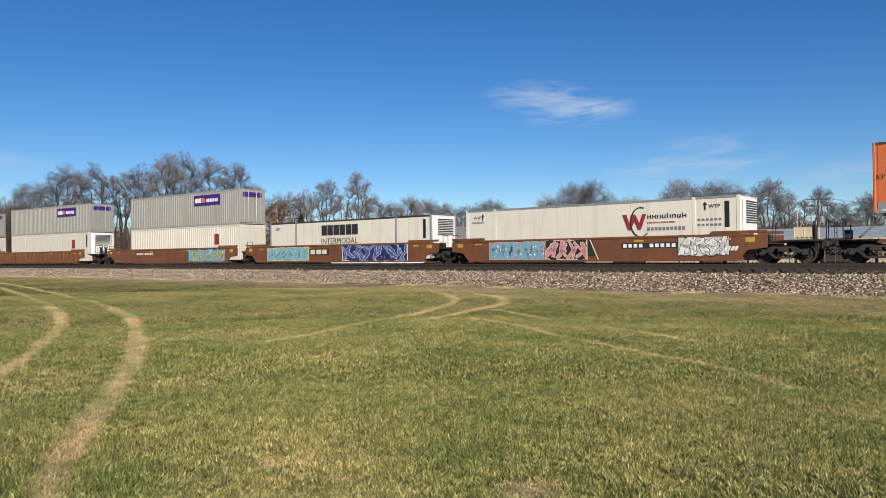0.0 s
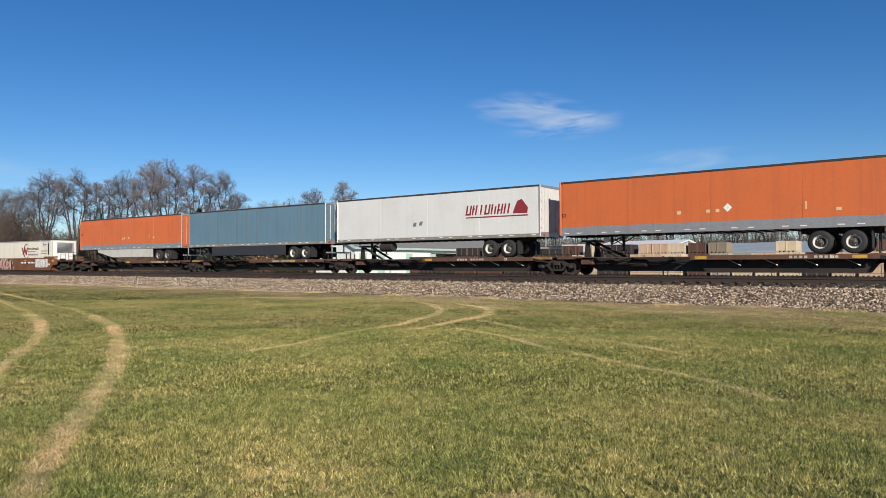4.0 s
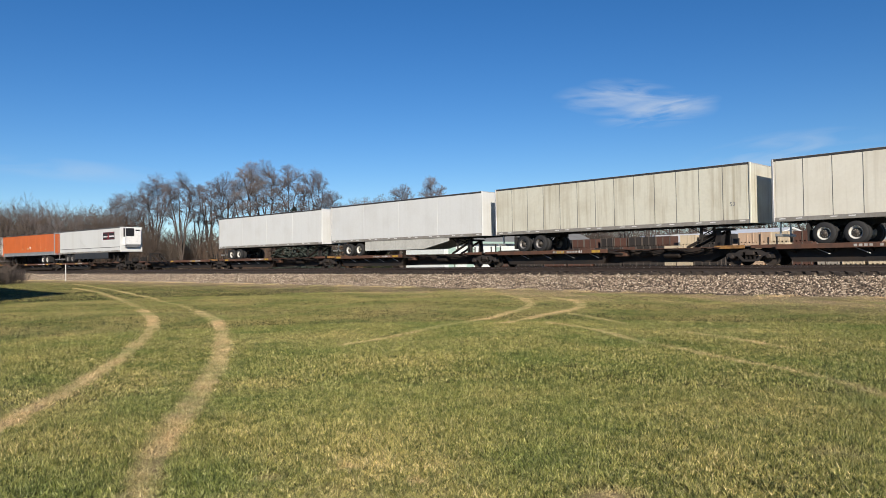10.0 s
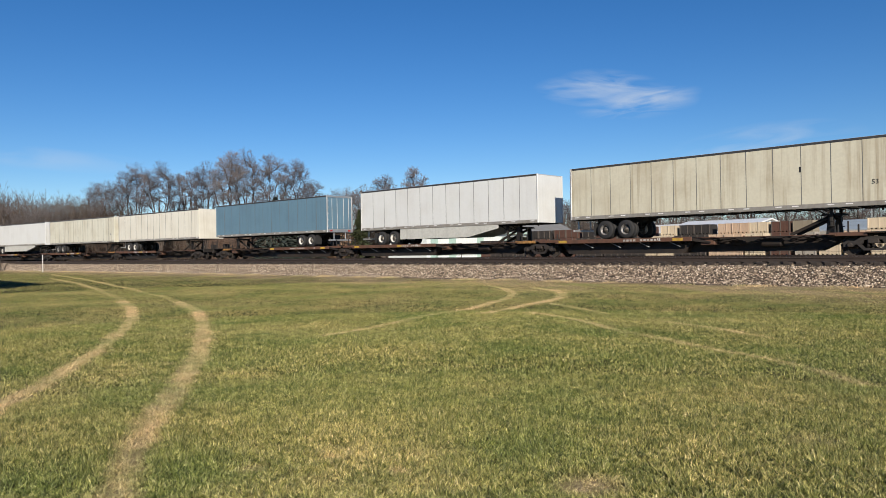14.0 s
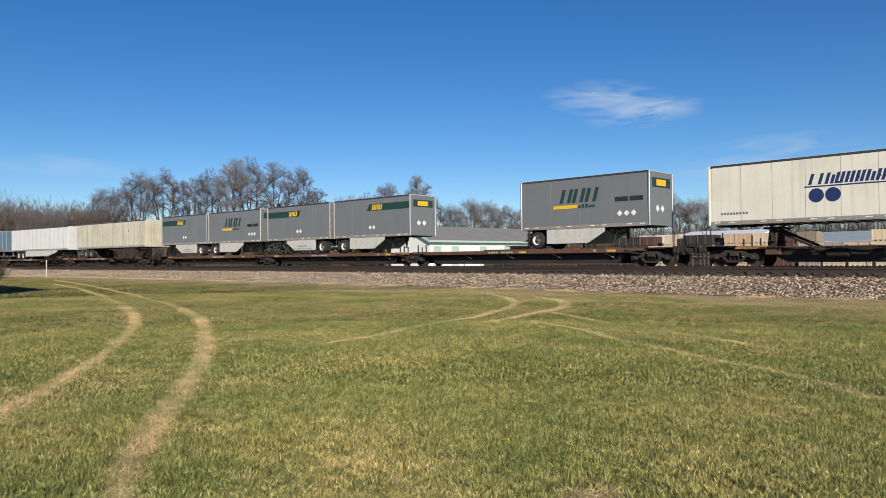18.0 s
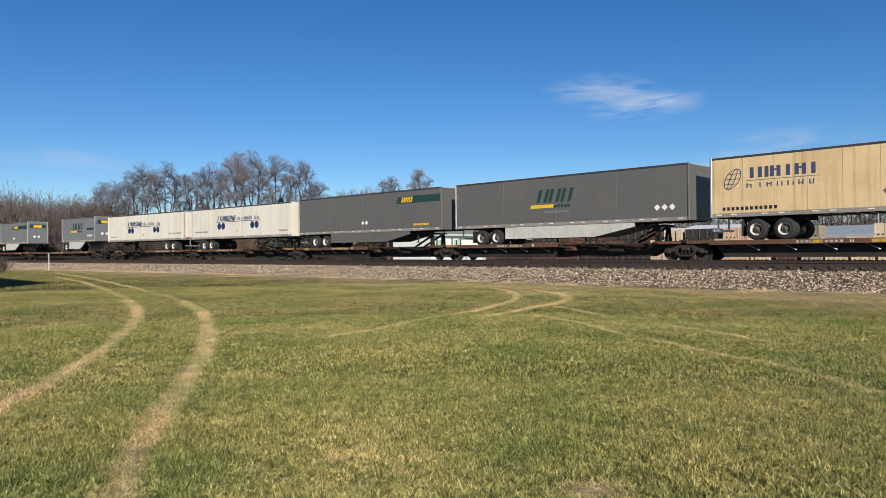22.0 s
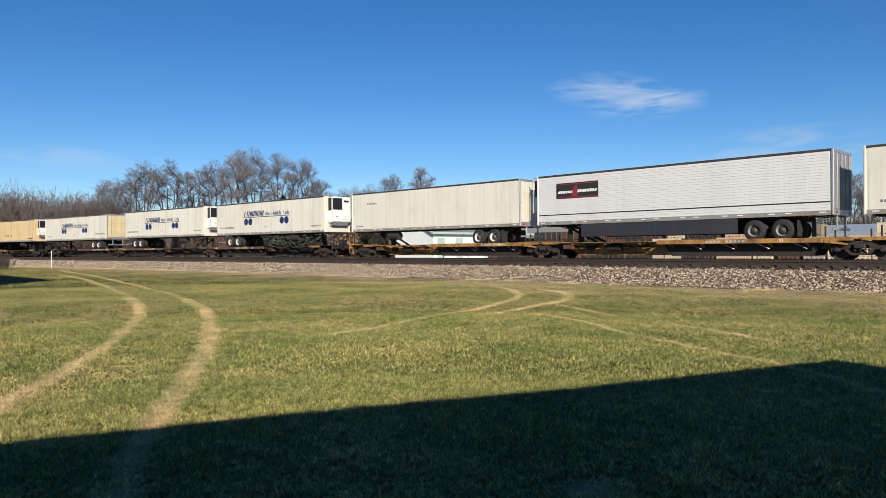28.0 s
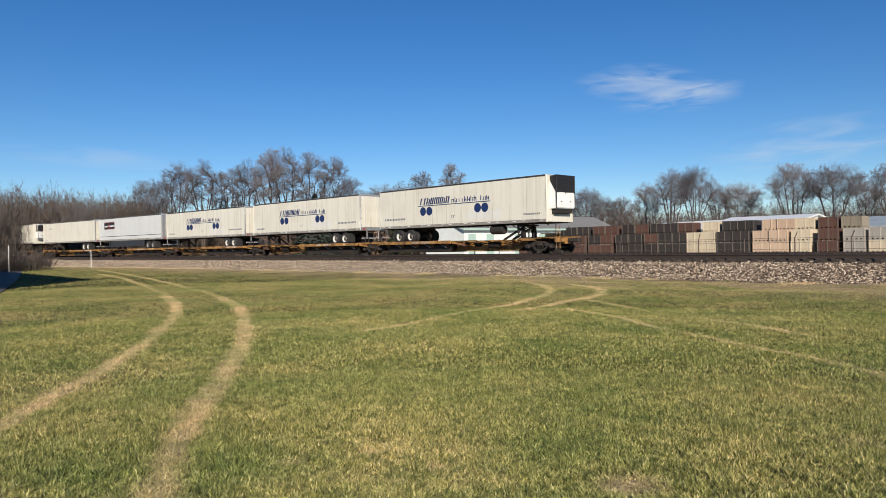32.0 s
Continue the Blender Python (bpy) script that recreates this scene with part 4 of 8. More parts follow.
def reefer_unit(ob, x_n, nose, z0, top, dark=False):
    """The cooling unit on a trailer's nose, with its dark intake and service doors."""
    a, b = x_n + 0.02 * nose, x_n + 0.50 * nose
    lo, hi = top - 2.10, top - 0.06
    u = part("refrigeration_unit", Mesh().prism([(a, lo), (b - 0.05 * nose, lo), (b, lo + 0.06), (b, hi - 0.07), (b - 0.06 * nose, hi), (a, hi)], -0.95, 0.95), [REEFER_WHITE], ob, "white refrigeration unit with a dark grille")
    ya, yb = (-0.93, 0.93) if dark else (-0.88, 0.12)
    deep = 1.12 if dark else 1.05
    part("intake", Mesh().box(b - 0.005 * nose, b + 0.008 * nose, ya, yb, hi - deep, hi - (0.02 if dark else 0.10), 0.003), [GRILLE], u)
    if dark:
        for yy in (-0.95, 0.95):
            part("frame_pipe", Mesh().box(b - 0.05 * nose, b + 0.02 * nose, yy - 0.03, yy + 0.03, lo, hi, 0.01), [GRILLE], u)
        part("frame_pipe", Mesh().box(b - 0.06 * nose, b + 0.02 * nose, -0.97, 0.97, hi - 0.03, hi + 0.03, 0.01), [GRILLE], u)
        part("side_intake", Mesh().prism([(a, hi), (b, hi), (b, hi - 1.1), (b - 0.16 * nose, hi - 0.85), (a, hi - 0.30)][::nose], -0.966, -0.95), [GRILLE], u)
    m2 = Mesh()
    for i in range(9):
        zz = hi - 0.20 - i * 0.095
        m2.box(b, b + 0.03 * nose, ya + 0.05, yb - 0.05, zz - 0.012, zz + 0.012, 0.004)
    tagged(part("grille", m2, [UNDER_BLACK], u), kind="stuff")
    if not dark:
        part("side_intake", Mesh().box(min(a, b) + 0.03, max(a, b) - 0.05, -0.966, -0.95, hi - 1.12, hi - 0.10, 0.003), [GRILLE], u)
        for i in range(4):
            part("louvre", Mesh().box(min(a, b) + 0.05, max(a, b) - 0.07, -0.985, -0.96, hi - 1.0 + i * 0.24, hi - 0.96 + i * 0.24, 0.006), [UNDER_BLACK], u)
        part("frame_pipe", Mesh().tube((b + 0.10 * nose, -0.98, lo - 0.05), (b + 0.10 * nose, -0.98, hi + 0.02), 0.022, n=6), [ALU], u)
        part("frame_pipe", Mesh().tube((b + 0.10 * nose, -0.98, lo - 0.03), (a, -0.98, lo - 0.03), 0.022, n=6), [ALU], u)
        part("frame_pipe", Mesh().tube((b + 0.10 * nose, -0.98, hi + 0.01), (a, -0.98, hi + 0.01), 0.022, n=6), [ALU], u)
    if not dark:
        part("control_window", Mesh().box(b, b + 0.012 * nose, 0.28, 0.80, hi - 0.42, hi - 0.26, 0.003), [GRILLE], u)
    part("service_door", Mesh().box(b, b + 0.015 * nose, -0.86, -0.05, lo + 0.22, hi - 1.05, 0.006).box(b, b + 0.015 * nose, 0.05, 0.86, lo + 0.22, hi - 1.05, 0.006), [REEFER_WHITE], u)
    part("drip_pan", Mesh().prism([(a, lo - 0.32), (b - 0.16 * nose, lo - 0.28), (b - 0.06 * nose, lo), (a, lo)], -0.8, 0.8), [UNDER_BLACK if dark else GREY_RAIL], u)
    part("latch", Mesh().box(b + 0.012 * nose, b + 0.03 * nose, -0.52, -0.40, lo + 0.4, lo + 0.46).box(b + 0.012 * nose, b + 0.03 * nose, 0.40, 0.52, lo + 0.4, lo + 0.46), [GRILLE], u)


# ---- bogies ----
WHEELSETS = {-0.89: [], 0.89: []}

def bogie(parent, x, y=0.0, gauge=0.755):
    """A two-axle bogie under a rail car: side frames, bolster, springs, wheelsets."""
    bg = thing_part("bogie", parent, pose(x, y, 0))

    def frame_mesh():
        me = Mesh()
        me.prism([(-1.15, 0.36), (-0.80, 0.36), (-0.70, 0.46), (-0.40, 0.50), (-0.34, 0.66), (0.34, 0.66), (0.40, 0.50), (0.70, 0.46), (0.80, 0.36), (1.15, 0.36), (1.15, 0.56), (0.98, 0.64), (0.72, 0.62), (0.42, 0.80), (-0.42, 0.80), (-0.72, 0.62), (-0.98, 0.64), (-1.15, 0.56)], -0.07, 0.07)
        me.prism([(-0.62, 0.46), (-0.36, 0.20), (0.36, 0.20), (0.62, 0.46), (0.48, 0.48), (0.30, 0.30), (-0.30, 0.30), (-0.48, 0.48)], -0.06, 0.06)
        return me
    for sy in (-1, 1):
        fr = part("side_frame", cached("side_frame", frame_mesh, [TRUCK_STEEL]), None, bg, "", pose(0, sy * 1.0, 0))

    def springs():
        me = Mesh()
        for sx in (-0.2, 0.0, 0.2):
            for i in range(5):
                me.lathe([(0.045, -0.02), (0.075, 0.0), (0.045, 0.02)], (sx, 0, 0.34 + i * 0.055), "z", 8)
        return me
    for sy in (-1, 1):
        part("spring_nest", cached("spring_nest", springs, [TRUCK_STEEL]), None, bg, "", pose(0, sy * 1.0, 0))
    part("bolster", cached("bolster", lambda: Mesh().box(-0.22, 0.22, -1.12, 1.12, 0.50, 0.70, 0.03).lathe([(0.001, 0.16), (0.2, 0.16), (0.2, 0.0)], (0, 0, 0.66), "z", 12), [TRUCK_STEEL]), None, bg)

    def wheelset():
        me = Mesh().tube((0, -1.05, 0), (0, 1.05, 0), 0.075, n=8)
        for sy in (-1, 1):
            p = [(0.001, 0.02 * sy), (0.12, 0.05 * sy), (0.15, 0.0), (0.36, -0.02 * sy), (0.38, 0.055 * sy), (0.42, 0.06 * sy), (0.42, -0.05 * sy), (0.445, -0.06 * sy), (0.445, -0.085 * sy), (0.3, -0.085 * sy), (0.001, -0.08 * sy)]
            me.lathe(p, (0, sy * gauge, 0), "y", 22)
        return me
    for sx in (-0.89, 0.89):
        ws = part("wheelset", cached("wheelset", wheelset, [TRUCK_STEEL]), None, bg, "", pose(sx, 0, 0.42))
        WHEELSETS[sx].append(ws)
        for sy in (-1, 1):
            part("bearing_cap", cached("bearing_cap", lambda: Mesh().lathe([(0.001, -0.09), (0.085, -0.09), (0.11, -0.05), (0.11, 0.06), (0.001, 0.06)], (0, 0, 0), "y", 12), [TRUCK_STEEL]), None, bg, "", pose(sx, sy * 1.06, 0.45, 0, 0, 0 if sy < 0 else 180))
    part("brake_beam", cached("brake_beam", lambda: Mesh().box(-0.40, -0.34, -0.85, 0.85, 0.30, 0.38, 0.01).box(0.34, 0.40, -0.85, 0.85, 0.30, 0.38, 0.01), [TRUCK_STEEL]), None, bg)
    return bg


def coupler(ob, x, d):
    part("coupler", Mesh().box(min(x, x + 0.62 * d), max(x, x + 0.62 * d), -0.12, 0.12, 0.72, 0.95, 0.03).box(x + 0.5 * d, x + 0.86 * d, -0.17, 0.17, 0.68, 0.98, 0.05), [TRUCK_STEEL], ob)
    m2 = Mesh()
    pts = [(0.05, 0.6), (0.25, 0.42), (0.5, 0.36), (0.75, 0.45)]
    for (a, z), (b, w) in zip(pts, pts[1:]):
        m2.tube((x + a * d, 0.3, z), (x + b * d, 0.3, w), 0.025, n=6)
    part("air_hose", m2, [RUBBER], ob)


# ---- spine cars ----
def spine_unit(s0, s1, colour, edge, wheels, hitch=True, first=False, last=False, group="", seed=0):
    """One platform of an articulated spine car between two bogies. wheels: +1 if the trailer's wheels stand at its rear, -1 at its head, 0 for both ends."""
    L = s1 - s0
    H = L / 2
    ob = thing("spine_car_platform", "articulated spine car platform, grimy brown steel" if edge is not CAR_YELLOW else "articulated spine car platform in faded yellow paint", "rail car", group=group)
    rng = random.Random(seed)
    # centre girder, deeper in the middle
    part("centre_sill", Mesh().prism([(-H + 0.3, 0.66), (-H + 1.5, 0.60), (-H + 2.3, 0.20), (H - 2.3, 0.20), (H - 1.5, 0.60), (H - 0.3, 0.66), (H - 0.3, 0.93), (-H + 0.3, 0.93)], -0.42, 0.42), [colour], ob)
    # tread platforms with side sills over the stretch that carries wheels
    spans = []
    if wheels >= 0:
        spans.append((-0.10 * H, H * 0.84))
    if wheels <= 0:
        spans.append((-H * 0.84, 0.10 * H))
    if len(spans) == 2:
        spans = [(-H * 0.84, H * 0.84)]
    for a, b in spans:
        for sy in (-1, 1):
            part("tread_plate", Mesh().box(a, b, min(sy * 0.42, sy * 1.30), max(sy * 0.42, sy * 1.30), 0.885, 0.925, 0.006), [colour], ob)
            part("side_sill", Mesh().box(a, b, min(sy * 1.30, sy * 1.38), max(sy * 1.30, sy * 1.38), 0.76, 0.985, 0.015), [edge], ob)
        # deep girder, near black on every car to hold the shade under the deck
        part("box_girder", Mesh().prism([(a + 0.1, 0.84), (a + 0.6, 0.17), (b - 0.6, 0.17), (b - 0.1, 0.84)][::-1], -0.86, 0.86), [STEEL_DARK], ob)
        y = -1.384
        if edge is not CAR_YELLOW:
            for xa in rng.sample((a + 0.25, (a + b) / 2 + 0.6, b - 1.0), rng.choice((1, 2, 2))):
                part("yellow_stripe", Mesh().box(xa, xa + 0.55, y - 0.004, y + 0.004, 0.80, 0.94), [YELLOW_MARK], ob, "yellow reflective stripe")
        # unreadable stencil as bars
        m2 = Mesh()
        sx = a + rng.uniform(0.3, 0.62) * (b - a)
        for i in range(10):
            if i != 4:
                m2.box(sx + i * 0.2, sx + 0.13 + i * 0.2, y - 0.004, y + 0.004, 0.815, 0.925)
        tagged(part("stencil", m2, [STENCIL], ob, "white stencilled marks"), kind="stuff")
        letters(ob, "53", 0.14, b - 1.75, y - 0.002, 0.87, WHITE_MARK)
        n = 5
        for i in range(n):
            xx = a + 0.7 + i * (b - a - 1.4) / (n - 1)
            for sy in (-1, 1):
                part("cross_bearer", cached(("cross_bearer", colour.name, sy), lambda: Mesh().prism([(sy * 0.3, 0.36), (sy * 1.30, 0.72), (sy * 1.30, 0.88), (sy * 0.3, 0.88)][::sy], -0.05, 0.05, "x"), [colour]), None, ob, "", pose(xx, 0, 0))
            if i:
                part("brace_rod", Mesh().tube((xx - 0.75, -1.28, 0.86), (xx - 0.05, -1.05, 0.50), 0.018, n=5), [ALU], ob)
        # wheel stops at the ends
        for sy in (-1, 1):
            part("tread_ramp", Mesh().prism([(b, 0.76), (b + 0.9, 0.66), (b + 0.9, 0.72), (b, 0.925)], min(sy * 0.5, sy * 1.25), max(sy * 0.5, sy * 1.25)), [colour], ob)
    # narrow outrigger beams and pipes along the bare girder
    free = [(-H * 0.84, -0.12 * H)] if wheels > 0 else ([(0.12 * H, H * 0.84)] if wheels < 0 else [])
    for a, b in free:
        for i in range(3):
            xx = a + (b - a) * (0.15 + 0.35 * i)
            part("outrigger", Mesh().box(xx - 0.08, xx + 0.08, -1.2, 1.2, 0.78, 0.90, 0.015), [colour], ob)
        part("brake_reservoir", Mesh().lathe([(0.001, -0.5), (0.16, -0.48), (0.2, -0.4), (0.2, 0.4), (0.16, 0.48), (0.001, 0.5)], (a + (b - a) * 0.55, -0.72, 0.62), "x", 14), [STEEL_DARK], ob)
        part("brake_cylinder", Mesh().lathe([(0.001, -0.3), (0.14, -0.3), (0.14, 0.15), (0.06, 0.3), (0.001, 0.3)], (a + (b - a) * 0.3, -0.6, 0.66), "x", 12), [STEEL_DARK], ob)
        m2 = Mesh()
        for k in range(4):
            z, y = 0.70 + 0.06 * k, -0.55 - 0.13 * k
            x = a
            while x < b - 0.8:
                x2 = x + rng.uniform(0.6, 1.1)
                z2, y2 = 0.55 + rng.uniform(0, 0.35), -0.45 - rng.uniform(0, 0.55)
                m2.tube((x, y, z), (x2, y2, z2), 0.022, n=5)
                x, y, z = x2, y2, z2
        tagged(part("brake_pipe", m2, [STEEL_DARK], ob), kind="stuff")
        part("walkway", Mesh().box(a, b, -1.28, -0.9, 0.90, 0.93, 0.005), [edge], ob)
        part("chain_box", Mesh().box(a + 0.2, a + 0.9, -1.15, -0.75, 0.55, 0.88, 0.03), [RUST_BROWN], ob)
    # hitch stands that hold the trailer noses
    for d in ([-wheels] if wheels else []) if hitch else []:
        hx = d * H * 0.80
        for ya, yb in ((0.50, 0.62), (-0.62, -0.50)):
            hs = part("hitch_stand", Mesh().prism([(hx - 0.20, 0.93), (hx + 0.20, 0.93), (hx + 0.10, 1.78), (hx - 0.10, 1.78)], ya, yb), [STEEL_DARK], ob, "dark steel trailer hitch stand")
        part("hitch_plate", Mesh().prism([(hx - 0.45, 1.78), (hx + 0.45, 1.78), (hx + 0.38, 1.88), (hx - 0.38, 1.88)], -0.5, 0.5), [STEEL_DARK], hs)
        for sy in (-0.45, 0.45):
            part("strut", Mesh().tube((hx - d * 0.1, sy, 1.72), (hx - d * 1.75, sy, 0.95), 0.075, n=6), [STEEL_DARK], hs)
    # end platforms over the bogies
    for d in (-1, 1):
        x = d * (H - 0.9)
        part("end_deck", Mesh().box(x - 0.85, x + 0.75, -1.15, 1.15, 0.90, 0.96, 0.01), [colour], ob)
        for sy in (-1, 1):
            part("deck_edge", Mesh().box(x - 0.8, x + 0.7, sy * 1.15 - 0.03, sy * 1.15 + 0.03, 0.84, 1.0, 0.008), [CAR_YELLOW if (seed + d) % 3 == 0 else edge], ob)
        for k in range(3):
            xx = x - 0.5 + 0.4 * k
            part("bracket", Mesh().box(xx - 0.03, xx + 0.03, -0.9, -0.82, 0.96, 1.35 + 0.15 * ((k + seed) % 2), 0.01), [STEEL_DARK], ob)
    bogie(ob, -H)
    if last:
        bogie(ob, H)
    for flag, d in ((first, -1), (last, 1)):
        if flag:
            xe = d * (H + 1.45)
            part("end_sill", Mesh().box(d * H, xe, -0.32, 0.32, 0.60, 0.95, 0.03).box(xe - 0.12 * d, xe, -1.3, 1.3, 0.72, 1.05, 0.02), [colour], ob)
            part("end_platform", Mesh().box(d * (H - 0.2), xe, -1.3, 1.3, 0.97, 1.01, 0.008), [colour], ob)
            m2 = Mesh()
            for yy in (-1.28, -0.9):
                m2.tube((xe, yy, 0.35), (xe, yy, 1.75), 0.018, n=6)
            for i in range(5):
                m2.tube((xe, -1.28, 0.42 + 0.3 * i), (xe, -0.9, 0.42 + 0.3 * i), 0.014, n=5)
            part("ladder", m2, [edge if edge is CAR_YELLOW else STEEL_DARK], ob)
            for yy, zz in ((-0.95, 1.9), (0.4, 1.7)):
                part("stanchion", Mesh().tube((xe - 0.25 * d, yy, 1.0), (xe - 0.25 * d, yy, zz), 0.03, n=6), [STEEL_DARK], ob)
            part("hand_brake", Mesh().box(xe - 0.36 * d, xe - 0.14 * d, -0.3, 0.35, 1.05, 1.45, 0.03), [STEEL_DARK], ob)
            coupler(ob, xe, d)
    return put_on_train(ob, (s0 + s1) / 2)


def spine_car(name, stops, colour, edge, wheels, hitches=None):
    for i, (a, b) in enumerate(zip(stops, stops[1:])):
        spine_unit(a, b, colour, edge, wheels[i], True, i == 0, i == len(stops) - 2, "platforms of one articulated car", seed=len(MOVERS))

# ---- liveries: plain shapes on the near side ----
NEAR_Y = -1.295


def decal(ob, name, rects, mat, label="", y=NEAR_Y - 0.006, slant=0.0):
    """Flat shapes on the near side: rects of (x0, x1, z0, z1), leaning by slant."""
    me = Mesh()
    for x0, x1, z0, z1 in rects:
        k = slant * (z1 - z0)
        me.prism([(x0, z0), (x1, z0), (x1 + k, z1), (x0 + k, z1)], y - 0.004, y + 0.004)
    ob2 = part(name, me, [mat], ob, label)
    return tagged(ob2, label, kind="stuff") if len(rects) > 2 else ob2


def disc(me, x, z, r, y, n=20):
    me.prism([(x + r * math.cos(2 * math.pi * i / n), z + r * math.sin(2 * math.pi * i / n)) for i in range(n)], y - 0.004, y + 0.004)


def blocks(x0, x1, z0, z1, n, gap=0.25, seed=0, low=False, split=0.0):
    """A row of plain solid blocks in place of a word mark."""
    rng = random.Random(seed)
    w = (x1 - x0) / n
    out = []
    for i in range(n):
        k = 1.0 if not low or rng.random() < 0.3 else 0.72
        if split:
            a, b = x0 + i * w, x0 + (i + 1) * w - w * gap * rng.uniform(0.7, 1.2)
            st = w * split
            if rng.random() < 0.2:
                out.append((a + 0.3 * w, a + 0.3 * w + st, z0, z0 + (z1 - z0) * k))
            else:
                out += [(a, a + st, z0, z0 + (z1 - z0) * k), (b - st, b, z0, z0 + (z1 - z0) * (0.72 if low else rng.choice((1.0, 0.8, 1.0))))]
                if rng.random() < 0.6:
                    zz = z0 + (z1 - z0) * rng.choice((0.0, 0.3, 0.55))
                    out.append((a + st, b - st, zz, zz + (z1 - z0) * 0.16))
            continue
        out.append((x0 + i * w, x0 + (i + 1) * w - w * gap * rng.uniform(0.7, 1.2), z0, z0 + (z1 - z0) * k))
    return out


NAVY = flat("navy_vinyl", (0.008, 0.026, 0.105))
WORN_NAVY = flat("worn_navy_vinyl", (0.045, 0.055, 0.12))
GREY_INK = flat("faded_grey_ink", (0.16, 0.17, 0.19))
BLACK_INK = flat("black_ink", (0.02, 0.02, 0.022))
GREEN_DK = flat("dark_green_vinyl", (0.012, 0.045, 0.040))
YELLOW_LOGO = flat("yellow_vinyl", (0.70, 0.43, 0.02))
PURPLE = flat("purple_vinyl", (0.040, 0.012, 0.16))
ORANGE_INK = flat("orange_vinyl", (0.65, 0.16, 0.02))
RED_INK = flat("red_vinyl", (0.22, 0.022, 0.028))


def livery_two_discs(ob, length, top, mark_right=True):
    """Dark blue word mark, underline and two pairs of discs on a white side."""
    H = length / 2
    dz = top - 4.9
    decal(ob, "word_mark", blocks(-3.62, -0.45, 3.62 + dz, 4.10 + dz, 8, 0.16, 4, split=0.33), NAVY, "dark blue word mark", slant=0.30)
    decal(ob, "word_mark", blocks(-0.20, 2.25, 3.63 + dz, 3.98 + dz, 8, 0.26, 7, True, 0.22), NAVY, "dark blue word mark")
    decal(ob, "word_mark", blocks(2.45, 3.42, 3.63 + dz, 3.95 + dz, 3, 0.26, 8, True, 0.22), NAVY, "dark blue word mark")
    decal(ob, "underline", [(-3.66, 3.42, 3.51 + dz, 3.565 + dz)], NAVY)
    for xx in (-3.17, -2.49, 2.27, 2.93):
        me = Mesh()
        disc(me, xx, 3.14 + dz, 0.315, NEAR_Y - 0.006)
        part("disc", me, [NAVY], ob, "dark blue disc")
    letters(ob, "53'", 0.22, -0.1, NEAR_Y - 0.006, 2.62 + dz, GREY_INK)
    far, near = (-7.5, 6.25) if mark_right else (5.15, -7.5)
    tagged(decal(ob, "lettering", [(far + 0.185 * i, far + 0.185 * i + 0.12, 2.60 + dz, 2.74 + dz) for i in range(13)], GREY_INK, "grey lettering shown as bars"), kind="stuff")
    tagged(decal(ob, "lettering", [(near + 0.15 * i, near + 0.15 * i + 0.10, 2.47 + dz, 2.58 + dz) for i in range(9)], GREY_INK, "grey lettering shown as bars"), kind="stuff")
    decal(ob, "patch", [(1.3, 4.3, 2.35 + dz, 2.95 + dz)], paint("patched_panel", (0.66, 0.65, 0.60), 0.45, 0, 0.2, grain_by=0.05), "slightly duller repaired panel", y=NEAR_Y - 0.001)


def livery_green_yellow(ob, length, top, band=True, big=False, x=0.3, small=False):
    """Grey side with a dark green band and yellow letters, or large green letters over a yellow bar."""
    H = length / 2
    if band:
        zc = top - 0.72 if length < 10 else top - 0.70
        a, b = (-H + 0.12, 0.24) if small else ((-0.1, H - 0.08) if length < 10 else (3.9, H - 0.08))
        me = Mesh().prism([(a - (0 if small else 0.25), zc - 0.25), (b, zc - 0.25), (b + (0.2 if small else 0), zc + 0.25), (a, zc + 0.25)], NEAR_Y - 0.010, NEAR_Y - 0.003)
        part("band", me, [GREEN_DK], ob, "dark green band")
        xx = -1.18 if small else a + 0.30
        decal(ob, "word_mark", blocks(xx, xx + 1.12, zc - 0.19, zc + 0.19, 3, 0.14, 2, split=0.30), YELLOW_LOGO, "yellow word mark", y=NEAR_Y - 0.014, slant=0.25)
    if big:
        z0 = top - 1.55 if length > 10 else top - 1.45
        decal(ob, "word_mark", blocks(-1.45, 1.1, z0, z0 + 0.78, 3, 0.12, 5, split=0.28), GREEN_DK, "large dark green word mark", slant=0.3)
        decal(ob, "bar", [(-1.9, -0.25, z0 - 0.32, z0 - 0.12)], YELLOW_LOGO, "yellow bar", slant=0.3)
        decal(ob, "word_mark", blocks(-0.15, 1.0, z0 - 0.32, z0 - 0.12, 5, 0.3, 9, True), GREEN_DK)
        tagged(decal(ob, "lettering", [(-0.9 + 0.2 * i, -0.75 + 0.2 * i, z0 - 0.62, z0 - 0.50) for i in range(9)], GREY_INK), kind="stuff")
    for i in range(3):
        cx, cz = (H - 1.75 if big else 0.0) + 0.42 * i, top - 2.2
        if i < 2 or big:
            decal_me = Mesh().prism([(cx - 0.17, cz), (cx, cz - 0.17), (cx + 0.17, cz), (cx, cz + 0.17)], NEAR_Y - 0.012, NEAR_Y - 0.003)
            part("placard", decal_me, [WHITE_MARK], ob, "white diamond placard")


